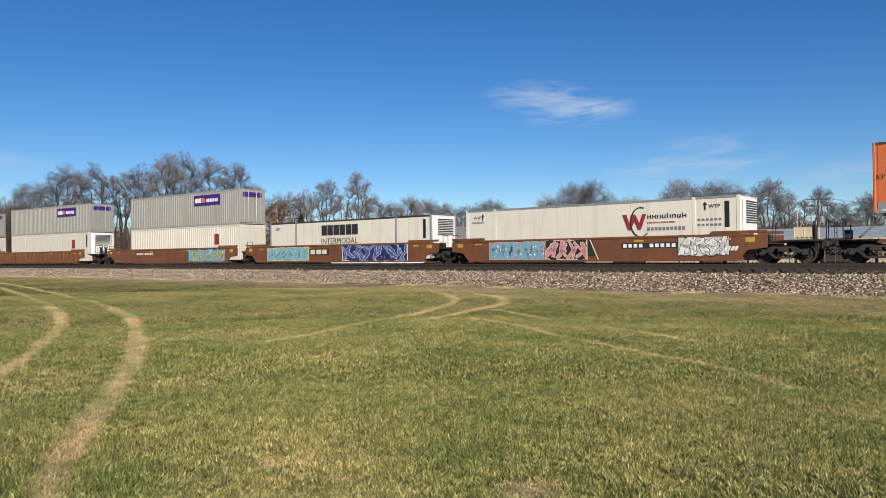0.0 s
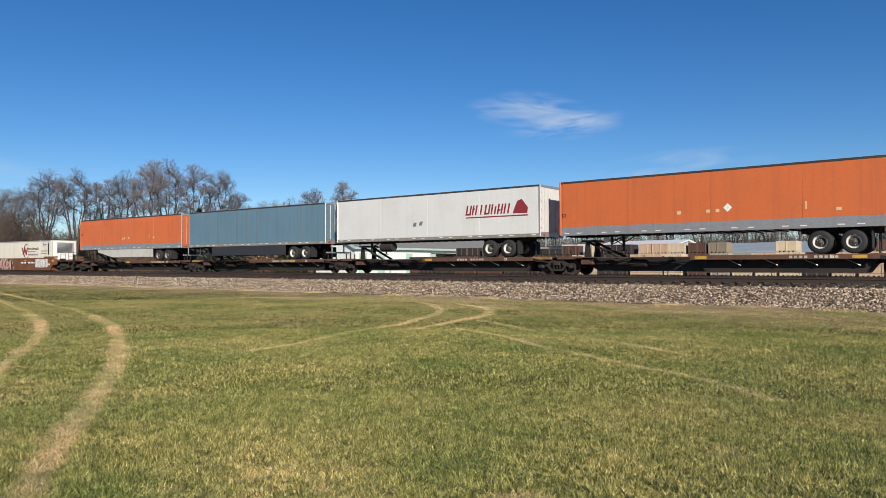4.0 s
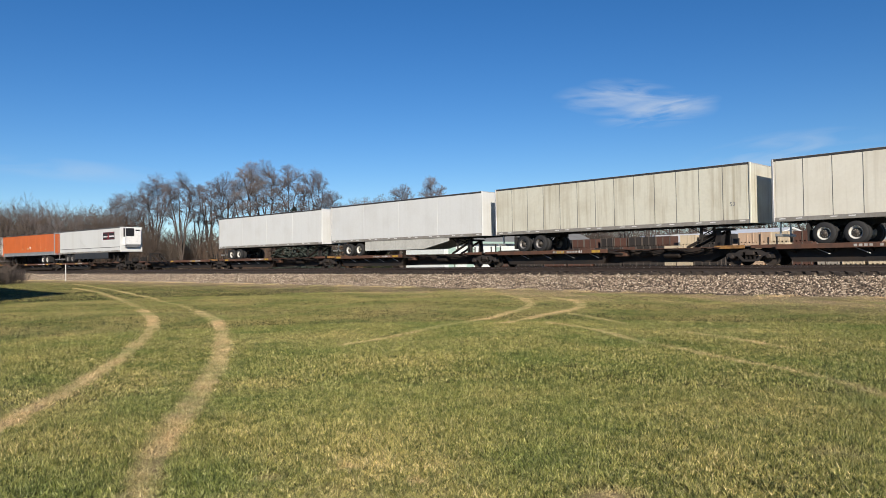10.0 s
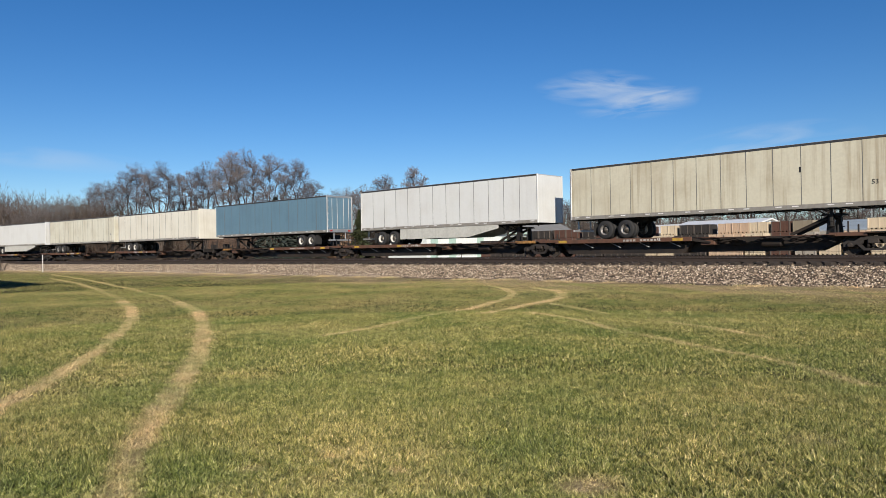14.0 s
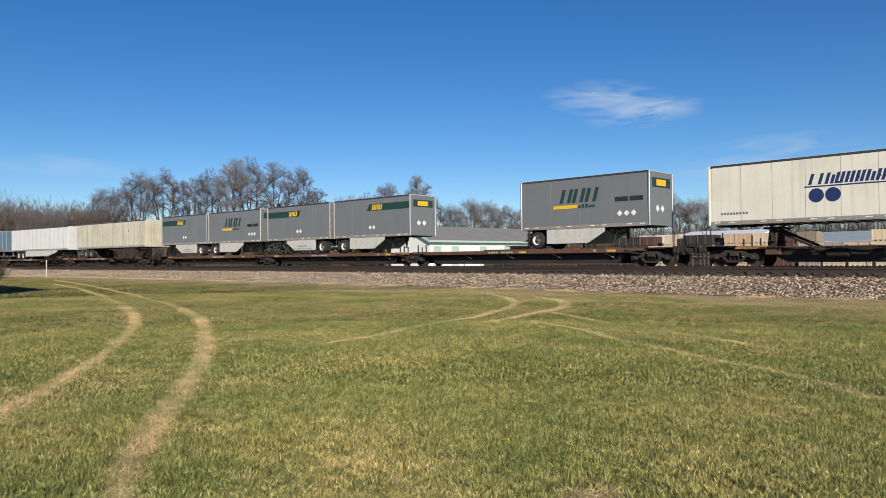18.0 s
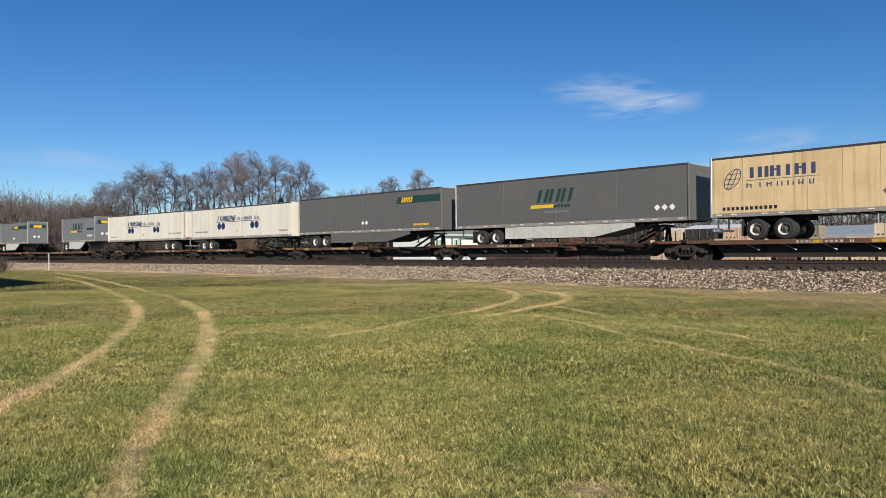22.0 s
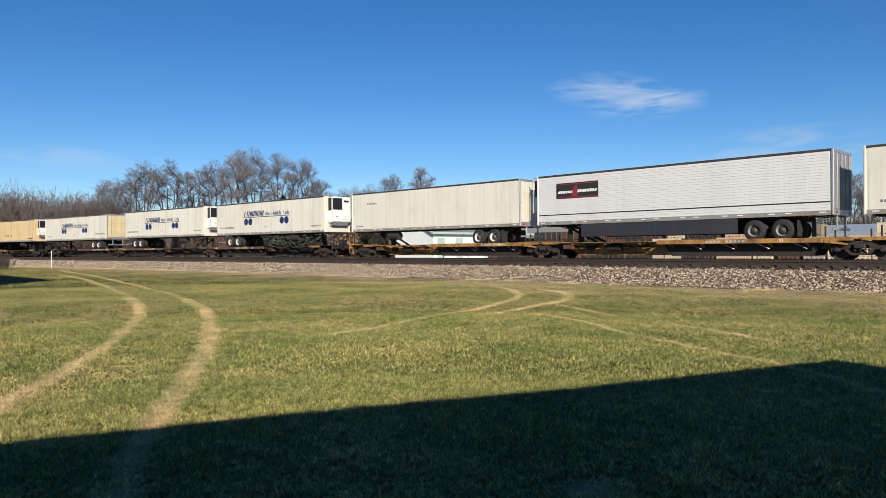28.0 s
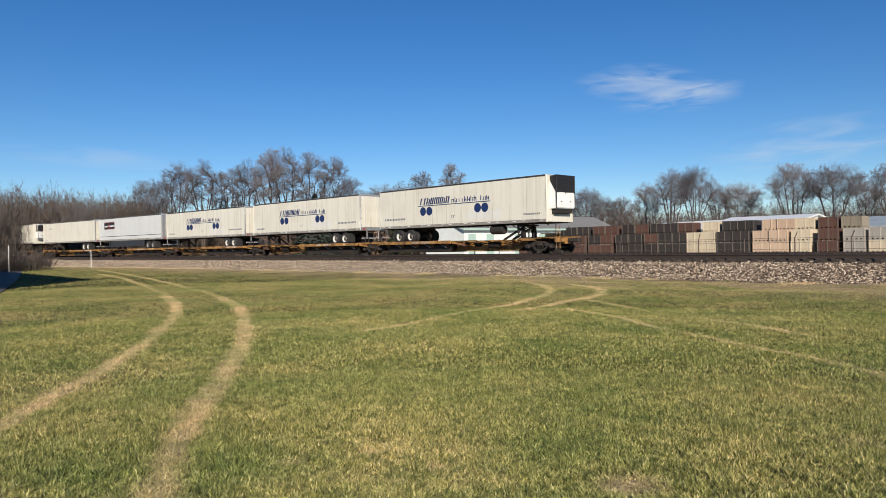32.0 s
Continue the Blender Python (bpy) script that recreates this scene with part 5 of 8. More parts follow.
def livery_black_panel(ob, length, top, at):
    """Black panel edged in red with a red emblem and a white script mark."""
    H = length / 2
    a = -H + at
    part("sign_panel", Mesh().box(a, a + 2.85, NEAR_Y - 0.012, NEAR_Y - 0.002, top - 1.42, top - 0.52), [BLACK_INK], ob, "black sign panel")
    decal(ob, "border", [(a + 0.05, a + 2.8, top - 1.38, top - 1.33), (a + 0.05, a + 2.8, top - 0.62, top - 0.57)], RED_INK, "red border", y=NEAR_Y - 0.014)
    part("emblem", Mesh().prism([(a + 1.05, top - 1.3), (a + 1.5, top - 1.3), (a + 1.45, top - 0.62), (a + 1.28, top - 0.72), (a + 1.12, top - 1.0)], NEAR_Y - 0.018, NEAR_Y - 0.010), [RED_INK], ob, "red emblem")
    decal(ob, "script_mark", blocks(a + 0.12, a + 1.15, top - 1.12, top - 0.98, 6, 0.2, 3) + blocks(a + 1.45, a + 2.75, top - 1.10, top - 0.94, 8, 0.2, 8), WHITE_MARK, "white script mark", y=NEAR_Y - 0.014, slant=0.4)


TRAILER_COL = {
    "orange": paint("orange_trailer_paint", (0.55, 0.135, 0.040), 0.42, 0, 0.4, (0.36, 0.105, 0.045), 0.5, grain_by=0.05, bump=0.03),
    "blue": paint("slate_blue_paint", (0.112, 0.200, 0.268), 0.42, 0, 0.4, (0.085, 0.135, 0.175), 0.45, grain_by=0.06, bump=0.03),
    "silver": paint("silver_white_sheet", (0.62, 0.63, 0.62), 0.38, 0.0, 0.30, (0.42, 0.40, 0.36), 0.16, grain_by=0.035, bump=0.03),
    "white": paint("white_trailer_paint", (0.665, 0.64, 0.555), 0.36, 0, 0.30, (0.40, 0.345, 0.25), 0.40, grain_by=0.035, bump=0.03),
    "cream": paint("cream_trailer_paint", (0.64, 0.615, 0.53), 0.42, 0, 0.22, (0.34, 0.28, 0.18), 0.38, grain_by=0.04, bump=0.03),
    "beige": paint("beige_trailer_paint", (0.55, 0.52, 0.41), 0.48, 0, 0.42, (0.24, 0.17, 0.09), 0.72, grain_by=0.06, bump=0.03),
    "ivory": paint("ivory_trailer_paint", (0.60, 0.585, 0.49), 0.46, 0, 0.40, (0.28, 0.22, 0.13), 0.70, grain_by=0.05, bump=0.03),
    "tan": paint("tan_trailer_paint", (0.63, 0.48, 0.27), 0.45, 0, 0.36, (0.28, 0.17, 0.07), 0.6, grain_by=0.05, bump=0.03),
    "grey": paint("grey_trailer_paint", (0.155, 0.168, 0.175), 0.42, 0, 0.20, (0.10, 0.10, 0.10), 0.25, grain_by=0.05, bump=0.03),
    "slate": paint("dark_grey_trailer_paint", (0.105, 0.106, 0.104), 0.45, 0, 0.35, (0.15, 0.13, 0.10), 0.4, grain_by=0.05, bump=0.03),
    "door_tan": paint("rust_stained_door", (0.66, 0.56, 0.32), 0.45, 0, 0.35, (0.32, 0.16, 0.05), 0.6),
}


def build_trailers():
    c = TRAILER_COL
    sk_l, sk_b = paint("pale_side_skirt", (0.50, 0.50, 0.46), 0.45, 0, 0.3), SKIRT_BLACK
    o = trailer("orange highway trailer with a grey lower band", -6.04, top=4.99, nose=-1, color=c["orange"], lower=GREY_RAIL, skirt=sk_l, slant=True, rim=RIM_STEEL)
    letters(o, "53'", 0.2, -7.85, NEAR_Y - 0.006, 3.55, BLACK_INK)
    for bx in ((-0.9, -0.72, 2.95, 3.1), (-0.6, -0.42, 3.02, 3.17), (0.05, 0.25, 3.0, 3.2), (3.3, 3.36, 3.0, 3.35), (3.9, 4.1, 2.98, 3.12)):
        decal(o, "placard_frame", [bx], c["tan"], "faded placard frame")
    trailer("slate blue highway trailer with seamed panels", 11.20, top=5.0, nose=-1, color=c["blue"], style="panel", skirt=sk_b)
    o = trailer("silver-white refrigerated trailer with a red word mark", 28.57, top=5.04, nose=-1, color=c["silver"], reefer=True)
    decal(o, "word_mark", blocks(2.95, 6.1, 3.52, 4.10, 7, 0.2, 21, split=0.24), RED_INK, "dark red word mark", slant=0.2)
    part("emblem", Mesh().prism([(6.3, 3.5), (7.25, 3.48), (7.3, 3.8), (6.9, 4.3), (6.6, 4.2), (6.4, 3.8)], NEAR_Y - 0.010, NEAR_Y - 0.002), [RED_INK], o, "dark red emblem")
    decal(o, "underline", [(3.0, 7.3, 3.34, 3.41)], RED_INK)
    decal(o, "placard", [(-1.2, -0.95, 3.0, 3.25), (-0.7, -0.45, 3.05, 3.3)], GREY_INK, slant=0.3)
    o = trailer("orange highway trailer with a grey lower band and white wheels", 46.01, top=5.04, nose=-1, color=c["orange"], lower=GREY_RAIL)
    part("placard", Mesh().prism([(0.6, 3.2), (0.8, 3.0), (1.0, 3.2), (0.8, 3.4)], NEAR_Y - 0.012, NEAR_Y - 0.002), [WHITE_MARK], o, "white diamond placard")
    letters(o, "53", 0.2, -7.85, NEAR_Y - 0.006, 3.2, BLACK_INK)
    for bx in ((-1.6, -1.4, 2.98, 3.15), (-0.2, 0.0, 3.0, 3.15), (0.25, 0.42, 3.0, 3.15), (4.1, 4.16, 2.95, 3.3), (5.3, 5.5, 2.85, 2.98)):
        decal(o, "placard_frame", [bx], c["tan"], "faded placard frame")
    o = trailer("white ribbed refrigerated trailer with a black sign panel", 63.85, top=5.08, nose=1, color=c["silver"], style="ribbed", reefer=True, skirt=sk_b, rim=RIM_STEEL, roof_color=DARK_RAIL)
    livery_black_panel(o, 16.15, 5.08, 11.87)
    trailer("plain silver-white highway trailer", 100.94, top=4.93, nose=1, color=c["silver"], rim=RIM_WHITE)
    trailer("plain white highway trailer with a pale side skirt", 118.32, top=4.98, nose=1, color=c["silver"], skirt=sk_l, slant=True)
    o = trailer("weathered ivory highway trailer with seamed panels", 135.65, top=4.97, nose=1, color=c["ivory"], style="panel", rim=RIM_STEEL)
    letters(o, "53", 0.2, 7.2, NEAR_Y - 0.006, 3.0, GREY_INK)
    trailer("cream-white highway trailer with seamed panels", 152.85, top=4.96, nose=1, color=c["white"], style="panel")
    trailer("faded slate blue highway trailer with seamed panels", 172.06, top=5.02, nose=-1, color=c["blue"], style="panel")
    trailer("white highway trailer with seamed panels and a pale skirt", 192.29, top=4.99, nose=1, color=c["silver"], style="panel", skirt=sk_l, slant=True)
    o = trailer("weathered beige highway trailer with seamed panels", 210.80, top=5.03, nose=1, color=c["beige"], style="panel", rim=RIM_STEEL)
    letters(o, "53", 0.2, 7.2, NEAR_Y - 0.006, 3.1, BLACK_INK)
    decal(o, "vent_slot", [(4.2, 4.28, 3.75, 4.0)], BLACK_INK)
    for s, n, kw in ((230.22, -1, dict(band=True, small="head")), (239.04, 1, dict(band=False, big=True, x=0.36)), (248.62, -1, dict(band=True, small="head")), (257.63, 1, dict(band=True)), (275.92, 1, dict(band=False, big=True, x=0.32))):
        o = trailer("short grey highway trailer with green and yellow marks", s, 8.48, 5.10, n, c["grey"], axles=1, skirt=sk_l, slant=True)
        livery_green_yellow(o, 8.48, 5.10, **kw)
        if n < 0:
            decal(o, "lettering", blocks(0.0, 1.3, 1.62, 1.72, 8, 0.35, 71) + blocks(-0.7, 2.0, 1.42, 1.49, 14, 0.5, 72), GREY_INK, "small grey lettering on the skirt", y=-1.283)
        if kw.get("big"):
            for i in (0, 1):
                part("sticker", Mesh().box(2.2 + 0.9 * i, 3.0 + 0.9 * i, NEAR_Y - 0.010, NEAR_Y - 0.002, 3.55, 3.80), [BLACK_INK], o, "black sticker")
        if n > 0:
            y = 4.24 + 0.03
            me = Mesh().box(y, y + 0.008, -1.0, 1.0, 4.25, 4.75)
            part("band", me, [GREEN_DK], o, "dark green band")
            part("word_mark", Mesh().box(y + 0.006, y + 0.014, -0.55, 0.5, 4.33, 4.66), [YELLOW_LOGO], o, "yellow word mark")
            me = Mesh()
            for cy, cz in ((-0.45, 3.1), (0.1, 3.1)):
                me.prism([(cy - 0.2, cz), (cy, cz - 0.2), (cy + 0.2, cz), (cy, cz + 0.2)], y, y + 0.008, "x")
            part("placard", me, [WHITE_MARK], o, "white diamond placards")
    al = "white highway trailer, blue word mark, four discs"
    for s, n, top, rf, col, dr in ((287.63, -1, 4.94, False, "white", "white"), (305.33, 1, 4.91, False, "white", "white"), (376.59, -1, 4.99, True, "cream", "door_tan"), (397.02, 1, 5.03, True, "white", "white"), (415.50, 1, 4.99, True, "white", "white"), (469.99, -1, 4.87, False, "white", "white"), (487.77, -1, 4.90, False, "white", "cream"), (506.44, 1, 4.90, "dark", "white", "white")):
        o = trailer(al + (", refrigeration unit" if rf else ""), s, top=top, nose=n, color=c[col], style="faint", reefer=rf, door=c[dr], skirt=None)
        livery_two_discs(o, 16.15, top, n > 0)
    o = trailer("dark grey highway trailer with a green band", 322.47, top=4.98, nose=1, color=c["slate"], skirt=c["slate"], slant=True)
    livery_green_yellow(o, 16.2, 4.98, band=True)
    decal(o, "lettering", [(5.4 + 0.17 * i, 5.52 + 0.17 * i, 2.42, 2.56) for i in range(9)], YELLOW_LOGO, "yellow lettering too small to read")
    o = trailer("dark grey highway trailer with a large green mark and yellow bar", 339.99, top=4.96, nose=1, color=c["slate"], skirt=sk_l, rim=RIM_WHITE, slant=True)
    livery_green_yellow(o, 16.2, 4.96, band=False, big=True, x=0.42)
    o = trailer("tan refrigerated trailer with a faded blue word mark", 357.31, top=5.02, nose=1, color=c["tan"], reefer=True, style="faint")
    decal(o, "word_mark", blocks(-6.33, -3.06, 3.92, 4.42, 6, 0.14, 31, split=0.32), WORN_NAVY, "dark blue word mark")
    decal(o, "underline", [(-6.33, -3.06, 3.80, 3.825)], GREY_INK)
    decal(o, "word_mark", blocks(-6.33, -3.06, 3.46, 3.68, 7, 0.5, 33, split=0.1), WORN_NAVY, "faint second line of the word mark")
    me = Mesh()
    for k in (-1.0, -0.35, 0.35, 1.0):
        for i in range(11):
            t0, t1 = math.pi * (i / 11 - 0.5), math.pi * ((i + 1) / 11 - 0.5)
            me.tube((-7.0 + 0.36 * k * math.cos(t0) + 0.2 * math.sin(t0), NEAR_Y - 0.005, 3.93 + 0.48 * math.sin(t0)), (-7.0 + 0.36 * k * math.cos(t1) + 0.2 * math.sin(t1), NEAR_Y - 0.005, 3.93 + 0.48 * math.sin(t1)), 0.018, n=4)
    for k in (-0.5, 0.0, 0.5):
        w2 = 0.36 * math.sqrt(1 - k * k)
        me.tube((-7.0 - w2 + 0.2 * k, NEAR_Y - 0.005, 3.93 + 0.48 * k), (-7.0 + w2 + 0.2 * k, NEAR_Y - 0.005, 3.93 + 0.48 * k), 0.016, n=4)
    part("emblem", me, [WORN_NAVY], o, "open round emblem of curved lines")
    decal(o, "lettering", [(-7.5 + 0.22 * i, -7.36 + 0.22 * i, 2.42, 2.58) for i in range(12)] + [(5.9 + 0.17 * i, 6.0 + 0.17 * i, 2.42, 2.56) for i in range(9)], BLACK_INK, "black lettering too small to read")
    me = Mesh()
    for cx in (-0.5, 0.1, 1.1):
        me.prism([(cx - 0.16, 2.95), (cx, 2.79), (cx + 0.16, 2.95), (cx, 3.11)], NEAR_Y - 0.012, NEAR_Y - 0.002)
    part("placard", me, [flat("brown_placard", (0.16, 0.09, 0.04))], o, "worn brown diamond placards")
    o = trailer("plain white refrigerated trailer with scuffed doors", 435.07, top=4.91, nose=-1, color=c["white"], reefer=True, door=c["cream"])
    decal(o, "lettering", [(-6.3 + 0.16 * i, -6.2 + 0.16 * i, 4.0, 4.12) for i in range(7)] + [(-7.6 + 0.14 * i, -7.5 + 0.14 * i, 2.35, 2.45) for i in range(6)], GREY_INK, "small grey lettering too small to read")
    o = trailer("white ribbed refrigerated trailer with a black sign panel", 452.59, top=4.91, nose=-1, color=c["silver"], style="ribbed", reefer=True, skirt=sk_b, rim=RIM_STEEL, door=GREY_RAIL)
    livery_black_panel(o, 16.15, 4.91, 1.36)


build_trailers()

spine_car("a", (-6.1, 11.3, 28.6, 45.6, 62.3, 79.6), STEEL_DARK, RUST_BROWN, (1, 1, 1, 1, -1))
spine_car("b", (83.9, 100.5, 117.4, 134.4, 151.6, 168.2), STEEL_DARK, RUST_BROWN, (1, -1, -1, -1, -1))
spine_car("c", (172.7, 189.8, 208.3, 225.9), STEEL_DARK, RUST_BROWN, (1, -1, -1))
spine_car("d", (230.9, 248.0, 266.0, 284.3), STEEL_DARK, RUST_BROWN, (0, 0, 0))
spine_car("e", (288.7, 304.9, 321.7, 338.8, 355.8, 373.1), STEEL_DARK, RUST_BROWN, (1, -1, -1, -1, -1))
spine_car("f", (377.8, 395.0, 413.6, 431.1), STEEL_DARK, RUST_BROWN, (1, -1, -1))
spine_car("g", (436.1, 452.7, 469.7, 487.5, 505.0, 521.8), CAR_YELLOW, CAR_YELLOW, (1, 1, 1, 1, -1))


# ---- double-stack wells and containers ----
def container(label, s, z0, length=16.15, height=2.9, color=None, style="corrugated", reefer=0, posts=(3.05,), name="shipping_container", rail=None, post=None):
    ob = thing(name, label, "container", group="containers on the train")
    H, W = length / 2, 1.295
    z1 = height
    part("body", Mesh().box(-H + 0.05, H - 0.05, -W + 0.05, W - 0.05, 0.05, z1 - 0.03), [color], ob)
    for sy in (-1, 1):
        y = sy * (W - 0.012)
        if style == "corrugated":
            me = Mesh()
            pitch = 0.28
            n = int((length - 0.3) / pitch)
            pts = []
            for i in range(n):
                x = -H + 0.15 + i * (length - 0.3) / n
                q = (length - 0.3) / n
                pts += [(x, y), (x + q * 0.4, y), (x + q * 0.5, y - sy * 0.035), (x + q * 0.9, y - sy * 0.035)]
            pts.append((H - 0.15, y))
            v = [(px, py, zz) for zz in (0.15, z1 - 0.12) for px, py in pts]
            k = len(pts)
            me.add(v, [(i, i + 1, i + 1 + k, i + k) for i in range(k - 1)])
            part("side_wall", me, [color], ob)
        else:
            n = 3
            for i in range(n):
                dx = (length - 0.3) / n
                a = -H + 0.15 + i * dx
                part("side_sheet", Mesh().box(a + 0.006, a + dx - 0.006, min(y, y - sy * 0.02), max(y, y - sy * 0.02), 0.15, z1 - 0.12, 0.005), [color], ob)
        part("bottom_rail", Mesh().box(-H, H, min(sy * W, sy * W - sy * 0.09), max(sy * W, sy * W - sy * 0.09), 0, 0.16, 0.012), [color], ob)
        part("top_rail", Mesh().box(-H, H, min(sy * W, sy * W - sy * 0.09), max(sy * W, sy * W - sy * 0.09), z1 - 0.12, z1, 0.012), [rail or color], ob)
        for xx in (-H + 0.08, H - 0.08) + tuple(d * (H - p) for p in posts for d in (-1, 1)):
            part("post", Mesh().box(xx - 0.09, xx + 0.09, min(sy * W + sy * 0.004, sy * W - sy * 0.09), max(sy * W + sy * 0.004, sy * W - sy * 0.09), 0, z1, 0.012), [post or color], ob)
    part("roof", Mesh().box(-H + 0.05, H - 0.05, -W + 0.08, W - 0.08, z1 - 0.035, z1 - 0.012), [color], ob)
    for d in (-1, 1):
        if reefer == d:
            part("end_recess", Mesh().box(min(d * (H - 0.9), d * (H - 0.02)), max(d * (H - 0.9), d * (H - 0.02)), -1.15, 1.15, 0.3, z1 - 0.1, 0.02), [REEFER_WHITE], ob)
            g = part("refrigeration_unit", Mesh().box(min(d * H, d * (H + 0.12)), max(d * H, d * (H + 0.12)), -0.95, 0.95, 0.6, z1 - 0.15, 0.04), [REEFER_WHITE], ob)
            me = Mesh()
            for i in range(10):
                me.box(min(d * (H + 0.11), d * (H + 0.16)), max(d * (H + 0.11), d * (H + 0.16)), -0.8, 0.8, z1 - 1.3 + i * 0.11, z1 - 1.24 + i * 0.11, 0.01)
            me.box(min(d * (H - 0.72), d * (H - 0.48)), max(d * (H - 0.72), d * (H - 0.48)), -W - 0.003, -W + 0.1, z1 - 1.5, z1 - 0.25, 0.02)
            part("grille", me, [GRILLE], g)
        else:
            for sy in (-1, 1):
                dd = part("end_door", Mesh().box(min(d * H, d * (H - 0.05)), max(d * H, d * (H - 0.05)), min(sy * 0.01, sy * 1.2), max(sy * 0.01, sy * 1.2), 0.15, z1 - 0.13, 0.008), [color], ob)
                m2 = Mesh()
                for i in range(5):
                    m2.box(min(d * H, d * (H + 0.02)), max(d * H, d * (H + 0.02)), min(sy * 0.1, sy * 1.1), max(sy * 0.1, sy * 1.1), 0.35 + 0.48 * i, 0.42 + 0.48 * i, 0.005)
                part("door_rib", m2, [color], dd)
                part("lock_rod", Mesh().tube((d * (H + 0.035), sy * 0.4, 0.2), (d * (H + 0.035), sy * 0.4, z1 - 0.15), 0.016, n=6).tube((d * (H + 0.035), sy * 0.85, 0.2), (d * (H + 0.035), sy * 0.85, z1 - 0.15), 0.016, n=6), [ALU], dd)
    return put_on_train(ob, s + length / 2, FAR_TRACK, RAIL_Z + z0)


def well_unit(s0, s1, style, first, last, graffiti=0):
    """A well unit between two bogies: tall side sheets, end decks, bulkheads."""
    L = s1 - s0
    H = L / 2
    ob = thing("well_car_unit", "oxide brown articulated well car unit" + (" with painted graffiti" if graffiti else " with ribbed sides"), "rail car", group="units of the well cars")
    a = H - 1.75
    for sy in (-1, 1):
        y = sy * 1.40
        side = part("side_wall", Mesh().prism([(-a - 1.2, 0.72), (-a - 0.35, 0.62), (-a + 0.1, 0.14), (a - 0.1, 0.14), (a + 0.35, 0.62), (a + 1.2, 0.72), (a + 1.2, 1.30), (a, 1.34), (-a, 1.34), (-a - 1.2, 1.30)], min(y, y - sy * 0.06), max(y, y - sy * 0.06)), [WELL_BROWN], ob)
        part("top_chord", Mesh().box(-a - 0.6, a + 0.6, min(y + sy * 0.03, y - sy * 0.1), max(y + sy * 0.03, y - sy * 0.1), 1.26, 1.38, 0.02), [WELL_BROWN], ob)
        part("bottom_chord", Mesh().box(-a + 0.1, a - 0.1, min(y + sy * 0.03, y - sy * 0.12), max(y + sy * 0.03, y - sy * 0.12), 0.10, 0.21, 0.02), [WELL_BROWN], ob)
        for d in (-1, 1):
            part("end_gusset", Mesh().box(min(d * (a - 1.3), d * (a + 1.2)), max(d * (a - 1.3), d * (a + 1.2)), min(y, y - sy * 0.08), max(y, y - sy * 0.08), 1.385, 1.52, 0.015), [WELL_BROWN], ob)
        n = 22 if style == "ribbed" else 0
        for i in range(n):
            xx = -a + 0.3 + i * (2 * a - 0.6) / (n - 1)
            part("rib", cached("well_rib", lambda: Mesh().box(-0.035, 0.035, -0.06, 0.06, 0.22, 1.26, 0.015), [WELL_BROWN]), None, ob, "", pose(xx, y + sy * 0.03, 0))
        if sy < 0:
            for xx in (-a + 0.6, -a * 0.3, a * 0.35, a - 0.9):
                part("yellow_stripe", Mesh().box(xx, xx + 0.5, y - 0.012, y - 0.003, 1.10, 1.18), [YELLOW_MARK], ob, "yellow reflective stripe")
            for xx in (-a - 0.75, a + 0.25):
                part("yellow_panel", Mesh().box(xx, xx + 0.42, y - 0.008, y - 0.003, 0.98, 1.2), [YELLOW_MARK], ob, "yellow warning panel")
    part("floor", Mesh().box(-a, a, -1.3, 1.3, 0.12, 0.30).box(-a, -a + 1.2, -1.3, 1.3, 0.3, 0.36).box(a - 1.2, a, -1.3, 1.3, 0.3, 0.36), [WELL_BROWN], ob)
    for d in (-1, 1):
        part("end_deck", Mesh().box(d * a, d * (H + 0.25), -1.2, 1.2, 0.92, 1.02, 0.015), [STEEL_DARK], ob)
        part("bulkhead", Mesh().box(d * (a + 0.02), d * (a + 0.14), -1.3, 1.3, 0.4, 1.2, 0.02), [WELL_BROWN], ob)
        m2 = Mesh()
        for yy in (-1.1, -0.6):
            m2.tube((d * (H - 0.4), yy, 1.02), (d * (H - 0.4), yy, 1.75), 0.02, n=6)
        m2.tube((d * (H - 0.4), -1.1, 1.75), (d * (H - 0.4), -0.6, 1.75), 0.02, n=6).box(d * (H - 0.9), d * (H - 0.6), -0.95, -0.5, 1.02, 1.3, 0.03)
        part("hand_rail", m2, [STEEL_DARK], ob)
    bogie(ob, -H)
    if last:
        bogie(ob, H)
    for flag, d in ((first, -1), (last, 1)):
        if flag:
            xe = d * (H + 1.5)
            part("end_platform", Mesh().box(d * H, xe, -1.35, 1.35, 0.95, 1.05, 0.02).box(d * H, xe, -0.35, 0.35, 0.6, 0.95, 0.03), [STEEL_DARK], ob)
            m2 = Mesh()
            for yy in (-1.3, -0.85, 0.85, 1.3):
                m2.tube((xe - 0.1 * d, yy, 0.4), (xe - 0.1 * d, yy, 2.0), 0.022, n=6)
            for i in range(5):
                m2.tube((xe - 0.1 * d, -1.3, 0.5 + 0.34 * i), (xe - 0.1 * d, -0.85, 0.5 + 0.34 * i), 0.016, n=5)
            part("ladder", m2, [STEEL_DARK], ob)
            part("hand_brake", Mesh().lathe([(0.16, -0.02), (0.2, 0), (0.16, 0.02)], (xe - 0.3 * d, -0.6, 1.7), "x", 14).box(xe - 0.36 * d, xe - 0.2 * d, -0.7, -0.5, 1.05, 1.7, 0.02), [STEEL_DARK], ob)
            coupler(ob, xe, d)
    if graffiti:
        paint_graffiti(ob, a, graffiti)
    return put_on_train(ob, (s0 + s1) / 2)


